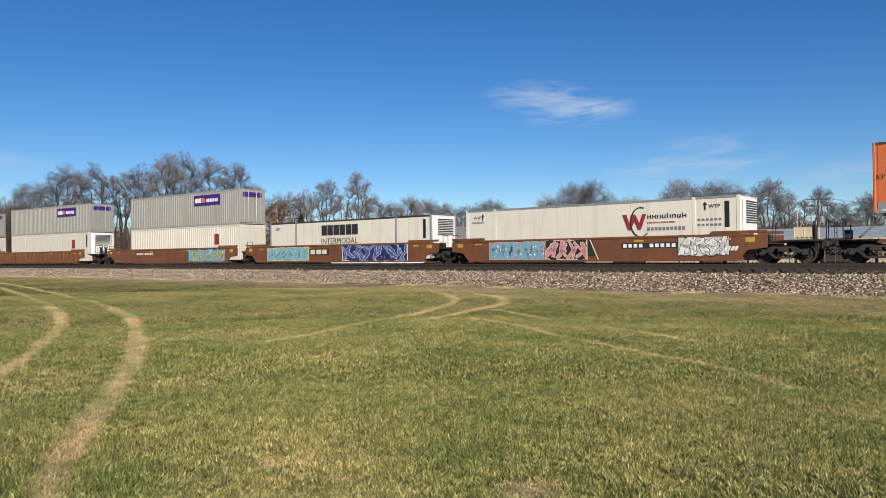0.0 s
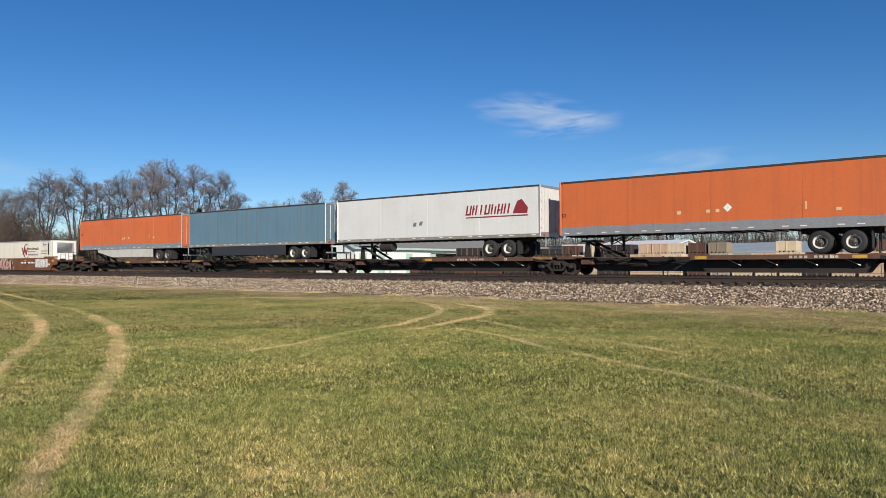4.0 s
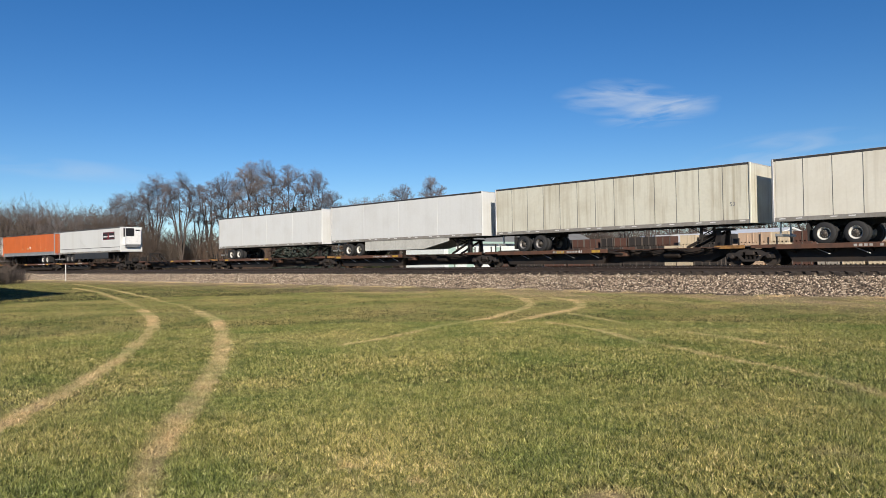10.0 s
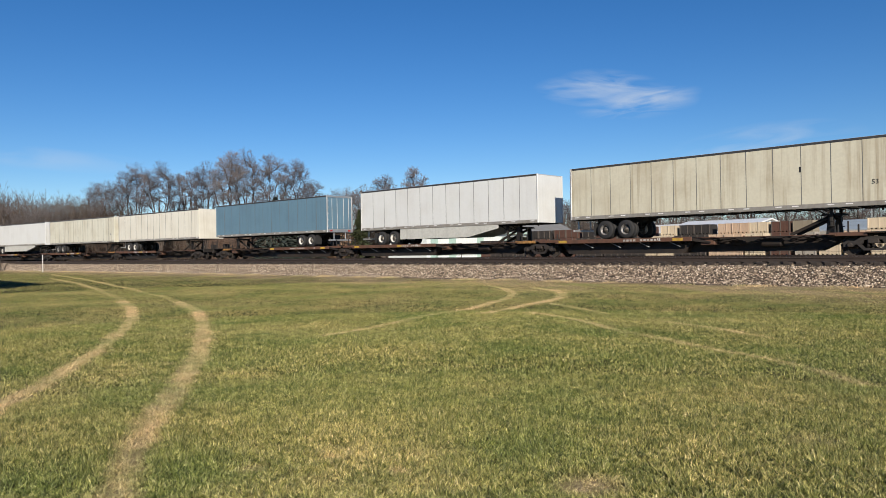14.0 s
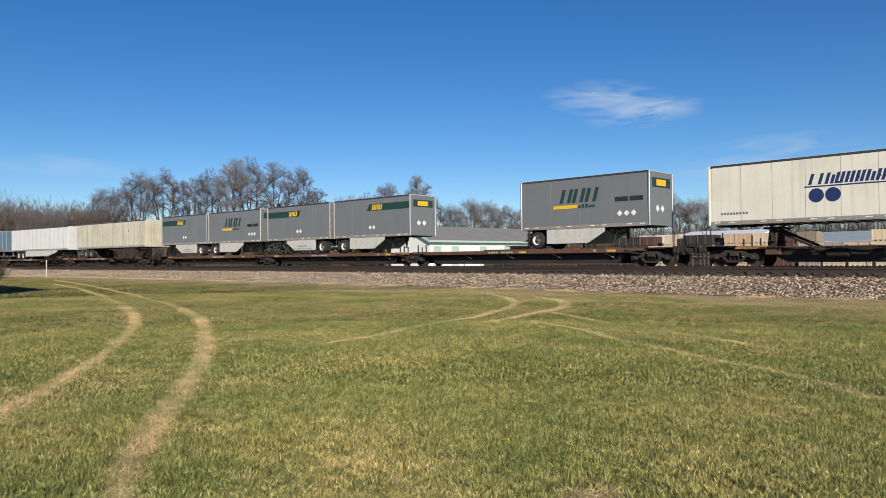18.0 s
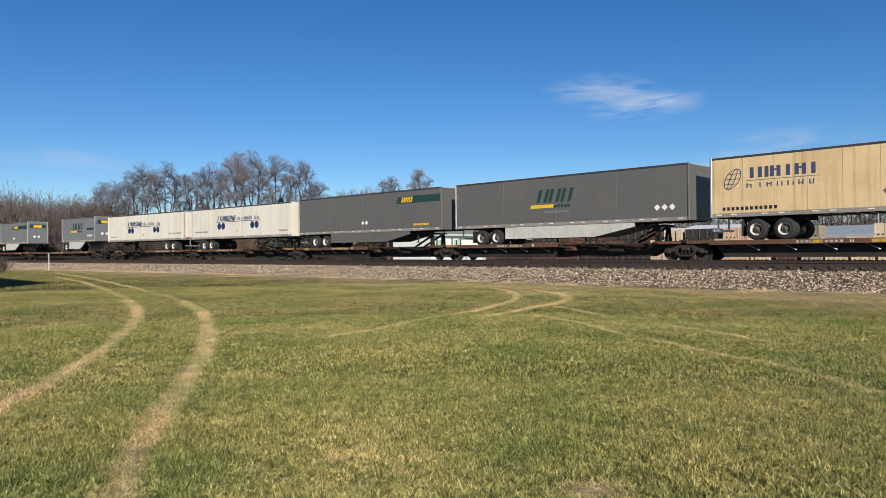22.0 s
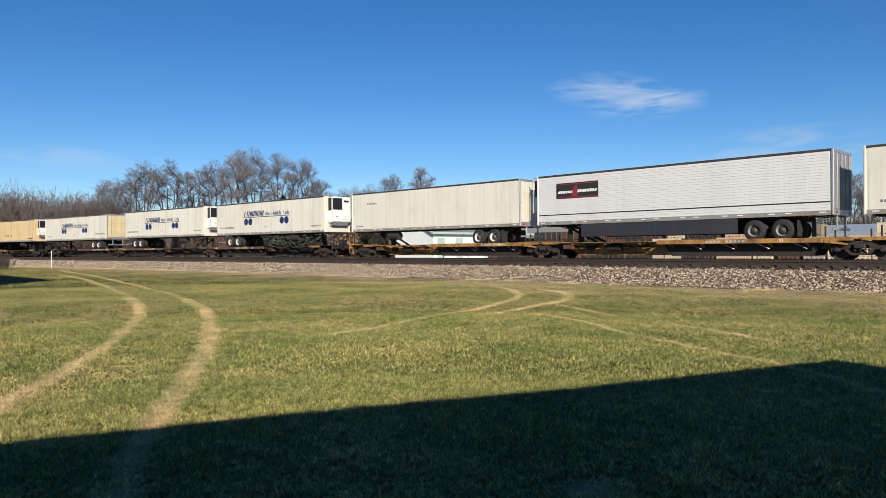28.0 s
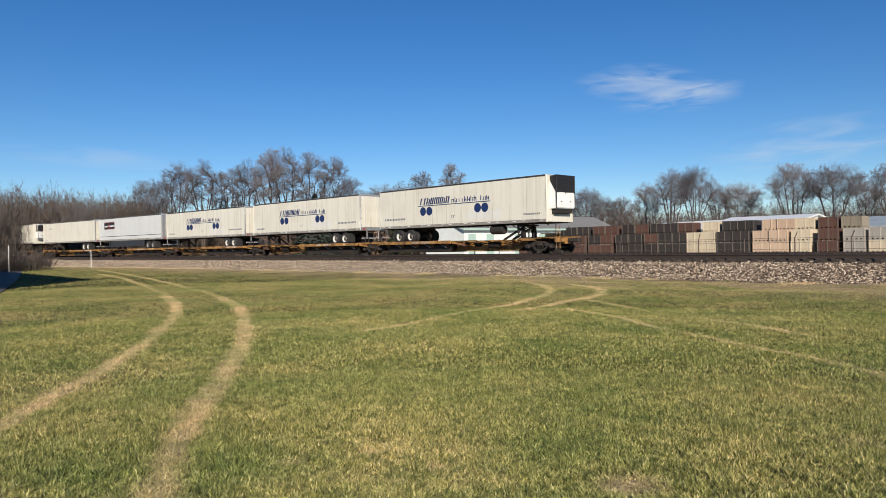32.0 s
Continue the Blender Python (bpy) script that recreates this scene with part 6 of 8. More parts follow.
def mural(ob, x0, x1, z0, z1, n, seed, ground, line, ink, light, y):
    """A sprayed piece: a wavy coloured ground, crossing angular strokes with outlines, small highlights; it spells nothing."""
    rng = random.Random(seed)

    def edge(grow):
        pts = []
        k = 14
        for i in range(k):
            pts.append((x0 - grow + (x1 - x0 + 2 * grow) * i / (k - 1), max(0.16, z0 - grow + wob[i])))
        for i in range(k):
            pts.append((x1 + grow - (x1 - x0 + 2 * grow) * i / (k - 1), min(1.33, z1 + grow + wob[k + i])))
        return pts
    wob = [rng.uniform(-0.07, 0.07) for _ in range(28)]
    part("graffiti", Mesh().prism(edge(0.05), y - 0.002, y), [line], ob, "sprayed outline")
    part("graffiti", Mesh().prism(edge(0.0), y - 0.004, y - 0.002), [ground], ob, "sprayed ground")

    def stroke(me, pts, w, yy):
        for (xa, za), (xb, zb) in zip(pts, pts[1:]):
            dx, dz = xb - xa, zb - za
            ln = math.hypot(dx, dz) or 1
            ux, uz = dx / ln * w * 0.5, dz / ln * w * 0.5
            me.prism([(xa - ux + uz, za - uz - ux), (xb + ux + uz, zb + uz - ux), (xb + ux - uz, zb + uz + ux), (xa - ux - uz, za - uz + ux)], yy - 0.0015, yy)
    outer, inner, spark = Mesh(), Mesh(), Mesh()
    w = (x1 - x0) / n
    for i in range(n):
        cx = x0 + (i + 0.5) * w
        for j in range(3):
            lean = rng.uniform(-0.15, 0.25)
            pts = [(cx + rng.uniform(-0.5, 0.5) * w, z0 + (z1 - z0) * rng.uniform(0.02, 0.3))]
            pts.append((cx + rng.uniform(-0.4, 0.4) * w + lean * 0.3, z0 + (z1 - z0) * rng.uniform(0.4, 0.6)))
            pts.append((cx + rng.uniform(-0.5, 0.5) * w + lean, z0 + (z1 - z0) * rng.uniform(0.7, 0.98)))
            wd = rng.uniform(0.08, 0.17)
            stroke(outer, pts, wd + 0.05, y - 0.005 - 0.002 * j)
            stroke(inner, pts, wd, y - 0.0115)
        for j in range(3):
            px, pz, r = cx + rng.uniform(-0.5, 0.5) * w, z0 + (z1 - z0) * rng.uniform(0.15, 0.9), rng.uniform(0.02, 0.05)
            spark.prism([(px - r, pz), (px, pz - r * 1.6), (px + r, pz), (px, pz + r * 1.6)], y - 0.015, y - 0.013)
    for me, mt, words in ((outer, line, "sprayed stroke edges"), (inner, ink, "sprayed strokes"), (spark, light, "sprayed highlights")):
        tagged(part("graffiti", me, [mt], ob, words), kind="stuff")


def paint_graffiti(ob, a, kind):
    y = -1.404
    navy, yellow = flat("spray_navy", (0.012, 0.022, 0.09)), flat("spray_yellow", (0.42, 0.40, 0.13))
    lt_blue, teal, pink, silver, blue, cream = (flat("spray_" + n, c) for n, c in (("sky_blue", (0.12, 0.33, 0.48)), ("teal", (0.14, 0.34, 0.35)), ("pink", (0.55, 0.24, 0.27)), ("silver", (0.52, 0.52, 0.50)), ("blue", (0.03, 0.09, 0.33)), ("cream", (0.62, 0.55, 0.40))))
    if kind == 1:
        mural(ob, -6.3, -2.6, 0.22, 1.24, 6, 1, teal, pink, lt_blue, WHITE_MARK, y)
        mural(ob, -2.45, 0.1, 0.22, 1.26, 4, 2, BLACK_INK, cream, pink, cream, y - 0.02)
        part("graffiti", Mesh().prism([(0.75, 0.20), (0.82, 0.20), (0.32, 1.3), (0.25, 1.3)], y - 0.008, y - 0.004), [cream], ob, "pale sprayed line")
        part("graffiti", Mesh().prism([(-0.4, 0.38), (0.75, 0.38), (0.4, 1.25), (-0.4, 1.25)], y - 0.002, y), [BLACK_INK], ob)
        mural(ob, 5.1, 7.5, 0.40, 1.26, 5, 3, silver, BLACK_INK, WHITE_MARK, silver, y)
        part("stencil_panel", Mesh().box(2.1, 5.1, y - 0.004, y, 0.76, 1.04), [BLACK_INK], ob)
        decal(ob, "stencil", [(2.2 + 0.285 * i, 2.39 + 0.285 * i, 0.81, 0.99) for i in range(10) if i != 4], WHITE_MARK, "white stencilled marks", y=y - 0.006)
        decal(ob, "stencil", blocks(a - 0.9, a - 0.1, 0.6, 0.8, 5, 0.3, 12), WHITE_MARK, y=y - 0.004, slant=0.4)
    elif kind == 2:
        mural(ob, -a + 1.6, -a + 6.3, 0.22, 1.2, 6, 5, teal, cream, lt_blue, cream, y)
        letters_panel = part("stencil_panel", Mesh().box(-a + 6.4, -a + 8.5, y - 0.004, y, 0.62, 1.10), [BLACK_INK], ob)
        decal(ob, "stencil", blocks(-a + 6.55, -a + 8.4, 0.70, 1.02, 3, 0.2, 15), cream, "pale sprayed shapes", y=y - 0.006)
        mural(ob, -a + 9.9, a - 1.4, 0.20, 1.28, 6, 6, navy, WHITE_MARK, blue, pink, y)
    else:
        decal(ob, "stencil", [(-a + 4.0 + 0.27 * i, -a + 4.18 + 0.27 * i, 0.85, 1.0) for i in range(10) if i != 4], WHITE_MARK, "white stencilled marks", y=y - 0.004)
        mural(ob, a - 5.4, a - 0.4, 0.22, 1.22, 6, 8, lt_blue, navy, yellow, WHITE_MARK, y)


def head_of_train():
    c = TRAILER_COL
    grey = paint("grey_container_paint", (0.275, 0.275, 0.25), 0.45, 0, 0.25, (0.2, 0.17, 0.13), 0.3)
    white = paint("white_container_paint", (0.56, 0.54, 0.46), 0.42, 0, 0.2, (0.4, 0.3, 0.2), 0.3)
    well_unit(-117.5, -96.2, "ribbed", True, True)
    well_unit(-94.6 + 0.2, -74.2, "ribbed", True, True)
    stops = (-71.0, -50.0, -29.2, -9.7)
    for i, g in ((0, 3), (1, 2), (2, 1)):
        well_unit(stops[i], stops[i + 1], "sheet", i == 0, i == 2, g)
    for s, low_reefer in ((-112.9, 0), (-90.0, 1), (-66.45, 0)):
        b = container("white shipping container in a well car" + (" with a refrigeration unit" if low_reefer else ""), s + 0.05, 0.32, color=white, style="corrugated" if not low_reefer else "sheet", reefer=low_reefer)
        me = Mesh().box(4.7, 5.3, -1.302, -1.296, 1.3, 2.2)
        part("emblem", me, [RED_INK], b, "red square emblem")
        t = container("grey corrugated shipping container with a purple sign, stacked on another", s, 3.23, color=grey)
        part("sign_panel", Mesh().box(1.9, 5.55, -1.305, -1.297, 1.72, 2.62), [PURPLE], t, "purple sign panel")
        decal(t, "word_mark", blocks(2.1, 3.0, 1.98, 2.36, 3, 0.15, 41), WHITE_MARK, "white word mark", y=-1.308)
        decal(t, "word_mark", blocks(3.05, 3.5, 1.98, 2.36, 2, 0.15, 42), ORANGE_INK, "orange word mark", y=-1.308)
        decal(t, "word_mark", blocks(3.7, 5.3, 2.0, 2.28, 7, 0.3, 43), WHITE_MARK, y=-1.308)
        part("sign_panel", Mesh().box(8.08, 8.10, -0.95, 0.95, 2.25, 2.65), [PURPLE], t, "purple sign panel")
    p = container("white container with a black word mark", -46.5, 0.32, height=2.80, color=c["cream"], style="sheet", reefer=1, rail=DARK_RAIL, post=GREY_RAIL)
    decal(p, "word_mark", blocks(-2.2, 1.55, 1.72, 2.45, 6, 0.1, 51), BLACK_INK, "heavy black word mark", y=-1.302)
    letters(p, "INTERMODAL", 0.42, -0.4, -1.302, 1.28, BLACK_INK)
    letters(p, "53FT", 0.2, -7.1, -1.302, 2.3, BLACK_INK)
    w = container("white refrigerated container with a dark red and black emblem", -27.6, 0.30, color=c["cream"], style="sheet", reefer=1, posts=(2.16,), rail=GREY_RAIL)
    me = Mesh().prism([(x + 0.3, z) for x, z in ((1.9, 2.2), (2.2, 1.4), (2.35, 1.4), (2.55, 1.85), (2.75, 1.4), (2.9, 1.4), (3.2, 2.2), (2.98, 2.2), (2.82, 1.75), (2.6, 2.2), (2.48, 2.2), (2.28, 1.75), (2.12, 2.2))], -1.306, -1.296)
    part("emblem", me, [RED_INK], w, "dark red emblem")
    m2 = Mesh()
    for i in range(12):
        t0, t1 = math.pi * (0.4 + 0.11 * i), math.pi * (0.4 + 0.11 * (i + 1))
        m2.tube((3.2 + 0.55 * math.cos(t0), -1.301, 1.8 + 0.75 * math.sin(t0)), (3.2 + 0.55 * math.cos(t1), -1.301, 1.8 + 0.75 * math.sin(t1)), 0.035, n=4)
    part("emblem", m2, [BLACK_INK], w, "black swoosh")
    decal(w, "word_mark", blocks(3.55, 5.6, 1.95, 2.2, 8, 0.25, 61, True, 0.2), BLACK_INK, "black word mark", y=-1.302)
    decal(w, "word_mark", blocks(3.55, 5.0, 1.71, 1.79, 14, 0.45, 62), RED_INK, y=-1.302)
    decal(w, "lettering", [(3.55 + 0.2 * i, 3.68 + 0.2 * i, 1.36, 1.52) for i in range(10)], GREY_INK, "number shown as plain bars", y=-1.302)
    letters(w, "WTP", 0.18, 6.9, -1.302, 2.42, BLACK_INK)
    letters(w, "WTP", 0.18, -7.2, -1.302, 2.42, BLACK_INK)
    for xx in (6.45, -6.8):
        part("arrow", Mesh().prism([(xx - 0.04, 2.25), (xx + 0.04, 2.25), (xx + 0.04, 2.5), (xx + 0.12, 2.5), (xx, 2.66), (xx - 0.12, 2.5), (xx - 0.04, 2.5)], -1.306, -1.296), [BLACK_INK], w)
    decal(w, "lettering", [(6.1 + 0.2 * i, 6.22 + 0.2 * i, 1.75, 1.85) for i in range(6)] + [(6.1 + 0.2 * i, 6.22 + 0.2 * i, 1.5, 1.6) for i in range(6)] + [(-7.6 + 0.16 * i, -7.5 + 0.16 * i, 2.1, 2.2) for i in range(6)], GREY_INK, "small grey lettering too small to read", y=-1.302)


head_of_train()

# ---- trees ----
BARK = bark_material("grey_brown_bark", (0.050, 0.042, 0.037), (0.105, 0.090, 0.080))
TWIG = bark_material("fine_twigs", (0.121, 0.117, 0.127), (0.197, 0.190, 0.206))
TWIG_RED = bark_material("reddish_brush_twigs", (0.092, 0.064, 0.050), (0.16, 0.115, 0.090))
BRUSH = bark_material("brown_brush_twigs", (0.085, 0.072, 0.062), (0.150, 0.128, 0.112))


def limb(me, p, q, r0, r1, n):
    me.tube(p, q, r0, r1, n, caps=False)


def bare_tree(seed, height, half, low, lobes, dense=1.0):
    """A leafless tree: trunk and limbs in one mesh, the fine twigs in another. A few limbs sweep up from a low fork; each feeds some rounded lobes, whose outer shell is thick with twigs."""
    rng = random.Random(seed)
    wood, twigs = Mesh(), Mesh()

    def curve(me, p, q, t0, r0, r1, n, sides, wob):
        """A bent branch from p, leaving along t0, to q; gives its points."""
        ln = (q - p).length
        c1 = p + t0 * ln * 0.5
        pts, prev = [], None
        for i in range(n + 1):
            u = i / n
            x = p * (1 - u) ** 2 + c1 * 2 * u * (1 - u) + q * u * u
            if 0 < i < n:
                x = x + Vector((rng.gauss(0, wob), rng.gauss(0, wob), rng.gauss(0, wob))) * ln
            if prev is not None:
                limb(me, prev, x, r0 + (r1 - r0) * (i - 1) / n, r0 + (r1 - r0) * u, sides)
            pts.append(x)
            prev = x
        return pts

    lean = Vector((rng.gauss(0, 0.06), rng.gauss(0, 0.06), 1)).normalized()
    rt = height * 0.021
    trunk = curve(wood, Vector((0, 0, -0.2)), lean * height * low, lean, rt * 1.25, rt * 0.95, 3, 8, 0.012)
    cz, rz = height * 0.62, height * 0.38
    ph = rng.uniform(0, 6.28)
    ends = []
    for k in range(lobes):
        rl = half * rng.uniform(0.44, 0.62) + height * 0.015
        up = 0.98 - 1.22 * (k / (lobes - 1)) + rng.uniform(-0.08, 0.08)
        a = ph + k * 2.39996 + rng.uniform(-0.35, 0.35)
        e = math.sqrt(max(0.02, 1 - min(1.0, abs(up)) ** 2.2)) * (1.0 if up > -0.1 else 0.9)
        ends.append((Vector((math.cos(a) * e * max(0.2 * half, half - 0.75 * rl), math.sin(a) * e * max(0.2 * half, half - 0.75 * rl), cz + up * (rz - 0.8 * rl))), rl))
    # limbs: a fan of nearly straight ones, each serving a few lobes of one side
    n_limb = max(5, lobes // 2)
    mains = []
    for i in range(n_limb):
        a = ph + 2 * math.pi * i / n_limb + rng.uniform(-0.3, 0.3)
        out = half * (0.12 if i == 0 else rng.uniform(0.35, 0.75))
        q = Vector((math.cos(a) * out, math.sin(a) * out, height * (rng.uniform(0.72, 0.86) - 0.16 * out / half)))
        st = trunk[-1] - lean * height * low * rng.uniform(0, 0.45)
        t0 = ((q - st).normalized() + lean * 0.25).normalized()
        mains.append(curve(wood, st, q, t0, rt * rng.uniform(0.42, 0.62), rt * 0.15, 8, 5, 0.012))
    for c, rl in ends:
        best, at = None, None
        for m in mains:
            for i in range(2, 9):
                way = c - m[i]
                d = way.length + (height if way.z < 0.45 * math.hypot(way.x, way.y) else 0)
                if best is None or d < best:
                    best, at = d, (m, i)
        m, i = at
        t0 = ((m[i] - m[i - 1]).normalized() + (c - m[i]).normalized() * 0.6).normalized()
        stem = curve(wood, m[i], c, t0, rt * 0.20, rt * 0.09, 5, 4, 0.02)
        axis = ((c - m[i]).normalized() + Vector((0, 0, 0.5))).normalized()
        for b in range(8):
            s0 = stem[2 + b % 4]
            d = (axis * 0.75 + Vector((rng.gauss(0, 0.8), rng.gauss(0, 0.8), rng.gauss(0.05, 0.6)))).normalized()
            e0 = c + d * rl * rng.uniform(0.42, 0.62)
            br = curve(wood, s0, e0, ((e0 - s0).normalized() + axis * 0.5).normalized(), rt * 0.085, rt * 0.045, 4, 3, 0.05)
            for j in range(6):
                s1 = br[1 + j % 4]
                d1 = (d * 0.8 + Vector((rng.gauss(0, 0.6), rng.gauss(0, 0.6), rng.gauss(0.08, 0.55)))).normalized()
                e1 = c + d1 * rl * rng.uniform(0.74, 0.88)
                bo = curve(twigs, s1, e1, ((e1 - s1).normalized() + d * 0.4).normalized(), rt * 0.036, rt * 0.024, 3, 3, 0.05)
                for t in range(round(17 * dense)):
                    s2 = bo[1 + t % 3].lerp(bo[t % 3], rng.random())
                    d2 = (d1 + Vector((rng.gauss(0, 0.6), rng.gauss(0, 0.6), rng.gauss(0.05, 0.55)))).normalized()
                    mid = s2 + d2 * rl * rng.uniform(0.09, 0.15)
                    d3 = (d2 + Vector((rng.gauss(0, 0.35), rng.gauss(0, 0.35), rng.gauss(0.12, 0.3)))).normalized()
                    limb(twigs, s2, mid, rt * 0.019, rt * 0.016, 3)
                    limb(twigs, mid, mid + d3 * rl * rng.uniform(0.06, 0.12), rt * 0.016, rt * 0.010, 3)
    # sparse side shoots on the limbs below the crown
    for m in mains:
        for i in range(3, 9):
            for _ in range(4):
                d = Vector((rng.gauss(0, 0.8), rng.gauss(0, 0.8), rng.uniform(0.2, 1.0))).normalized()
                q = m[i] + d * half * rng.uniform(0.18, 0.4)
                sh = curve(twigs, m[i], q, (d + lean * 0.5).normalized(), rt * 0.05, rt * 0.022, 3, 3, 0.05)
                for t in range(7):
                    d2 = (d + Vector((rng.gauss(0, 0.6), rng.gauss(0, 0.6), rng.gauss(0.2, 0.5)))).normalized()
                    limb(twigs, sh[1 + t % 3], sh[1 + t % 3] + d2 * half * rng.uniform(0.08, 0.18), rt * 0.02, rt * 0.012, 3)
    zs = sorted(v[2] for v in twigs.v)
    k = height / zs[int(0.996 * len(zs))]
    rs = sorted(math.hypot(v[0], v[1]) for v in twigs.v)
    wide = rs[int(0.96 * len(rs))]
    for m in (wood, twigs):
        m.v = [(x * k, y * k, z * k) for x, y, z in m.v]
    return wood, twigs, wide * k


TREES = []
for i, (asp, low, lobes, dense) in enumerate(((0.13, 0.20, 9, 0.8), (0.16, 0.16, 10, 0.8), (0.18, 0.12, 11, 0.9), (0.20, 0.18, 11, 0.9), (0.22, 0.12, 12, 0.9), (0.24, 0.16, 13, 0.9), (0.27, 0.11, 13, 1.0), (0.30, 0.15, 14, 0.9), (0.34, 0.11, 15, 1.0), (0.39, 0.13, 16, 1.0))):
    w, tw, half = bare_tree(240 + i, 16.0, 16.0 * asp, low, lobes, dense)
    TREES.append((w.data("trunk", [BARK]), tw.data("crown", [TWIG]), 16.0, half))


def at_bearing(bearing, dist):
    return -dist * math.sin(radians(bearing)), dist * math.cos(radians(bearing))


def tree(bearing, rise, dist, span, label="tall leafless deciduous tree with a fine grey-brown crown", turn=0, pick=0):
    """A tree seen under a bearing, its top under a rise and its crown as wide as a span, in degrees."""
    x, y = at_bearing(bearing, dist)
    h = dist * math.tan(radians(rise)) + 1.55
    half = 1.14 * dist * radians(span) / 2
    # the grown form whose proportions lie nearest, or the next best
    wood, tw, h0, half0 = sorted(TREES, key=lambda f: abs(math.log(f[3] / f[2] * h / half)))[pick]
    ob = thing("tree", label, "tree", group="bare trees beyond the tracks")
    k, wide = h / h0, half / half0
    ob.matrix_basis = pose(x, y, 0, 0, 0, turn) @ Matrix.Diagonal((wide, wide, k, 1))
    part("trunk", wood, None, ob)
    part("crown", tw, None, ob, "bare twigs")
    return ob


rng_t = random.Random(9)
# bearing, rise of the top, distance, span of the crown
for i, (b, e, d, w) in enumerate((
        (72.0, 5.35, 128, 2.6), (69.9, 6.68, 126, 2.6), (68.15, 6.9, 122, 2.6), (66.8, 6.1, 132, 1.4), (66.0, 6.3, 130, 1.6), (64.8, 7.0, 124, 2.5), (63.1, 7.85, 118, 2.6), (61.9, 7.95, 121, 2.8), (59.9, 7.62, 116, 2.5), (58.1, 7.25, 118, 2.4), (56.7, 5.7, 122, 2.0),
        (54.9, 4.95, 132, 2.0), (53.8, 5.1, 130, 2.0), (52.7, 5.3, 132, 1.9), (51.1, 6.08, 122, 2.1), (49.9, 4.9, 132, 1.7), (48.5, 6.7, 118, 2.1), (47.3, 4.9, 130, 2.0),
        (45.9, 4.35, 138, 1.9), (44.4, 4.8, 134, 2.4), (42.9, 4.55, 136, 2.1), (41.4, 4.15, 140, 2.2), (39.8, 3.95, 144, 1.9), (37.9, 4.4, 134, 2.9), (36.3, 3.7, 146, 1.7), (35.0, 3.65, 146, 2.3),
        (33.2, 4.68, 120, 2.0), (31.4, 5.6, 112, 2.8), (29.6, 5.74, 112, 3.0), (28.0, 4.3, 118, 1.8), (26.5, 4.36, 122, 3.0), (23.0, 5.58, 114, 3.2), (20.2, 5.34, 112, 3.6), (18.3, 4.2, 124, 2.0),
        (16.9, 5.3, 114, 2.5), (15.7, 4.5, 118, 1.7), (14.6, 3.7, 128, 1.2), (13.4, 4.55, 120, 1.6), (12.3, 3.4, 134, 1.7), (10.3, 4.0, 126, 2.5), (8.4, 3.5, 132, 1.7), (6.6, 3.5, 132, 1.9))):
    tree(b, e, d, w, turn=rng_t.uniform(0, 360), pick=i % 2)


def brush(seed, height, spread, count, fine=5):
    """A thicket of many thin upright stems with side twigs, thickest towards their tops."""
    rng = random.Random(seed)
    me, fine_me = Mesh(), Mesh()
    for _ in range(count):
        a, r = rng.uniform(0, 2 * math.pi), spread * math.sqrt(rng.random())
        p = Vector((r * math.cos(a), r * math.sin(a), -0.1))
        d = Vector((rng.gauss(0, 0.13) + 0.10 * p.x / spread, rng.gauss(0, 0.13) + 0.10 * p.y / spread, 1)).normalized()
        h = height * rng.uniform(0.5, 1.0)
        rad = 0.010 + 0.0055 * h * rng.uniform(0.6, 1.2)
        n = 5
        for i in range(n):
            d = (d + Vector((rng.gauss(0, 0.11), rng.gauss(0, 0.11), 0.06))).normalized()
            q = p + d * (h / n)
            limb(me, p, q, rad, rad * 0.75, 3)
            rad *= 0.75
            if i >= 1:
                for _ in range(fine):
                    e = (d * 0.6 + Vector((rng.gauss(0, 0.6), rng.gauss(0, 0.6), rng.uniform(0, 0.6)))).normalized()
                    o = p.lerp(q, rng.random())
                    m = o + e * h * rng.uniform(0.06, 0.15)
                    limb(me, o, m, max(rad * 0.5, 0.015), 0.012, 3)
                    for _ in range(3):
                        e2 = (e + Vector((rng.gauss(0, 0.6), rng.gauss(0, 0.6), rng.uniform(0, 0.5)))).normalized()
                        limb(fine_me, m, m + e2 * h * rng.uniform(0.04, 0.09), 0.013, 0.009, 3)
            p = q
    return me, fine_me


def brush_meshes(wood_m, twig_m, *shape):
    stems, tips = brush(*shape)
    return stems.data("stem", [wood_m]), tips.data("twig", [twig_m])


def shrub(name, meshes, label, at, group=""):
    ob = thing(name, label, "shrub", at, group)
    part("stem", meshes[0], None, ob)
    part("twig", meshes[1], None, ob, "fine bare twigs")
    return ob


THICKETS = [brush_meshes((BRUSH, BARK, BRUSH, TWIG_RED)[i], (TWIG, BRUSH, BRUSH, TWIG_RED)[i], 60 + i, 9.0, 5.0, 85) for i in range(4)]
rng_t = random.Random(21)
for i in range(84):
    b = 4.5 + i * (83.0 - 4.5) / 83 + rng_t.uniform(-0.5, 0.5)
    e = 2.4 + rng_t.uniform(-0.4, 0.4) + (1.2 if b > 71 else 0.0)
    d = rng_t.uniform(136, 165) if b < 60 else rng_t.uniform(126, 150)
    x, y = at_bearing(b, d)
    h = (d * math.tan(radians(e)) + 1.55) / 9.0
    shrub("thicket", THICKETS[i % 4], "leafless brown thicket of thin upright stems", pose(x, y, 0, 0, 0, rng_t.uniform(0, 360)) @ Matrix.Diagonal((1.15, 1.15, h, 1)), "thickets beyond the tracks")
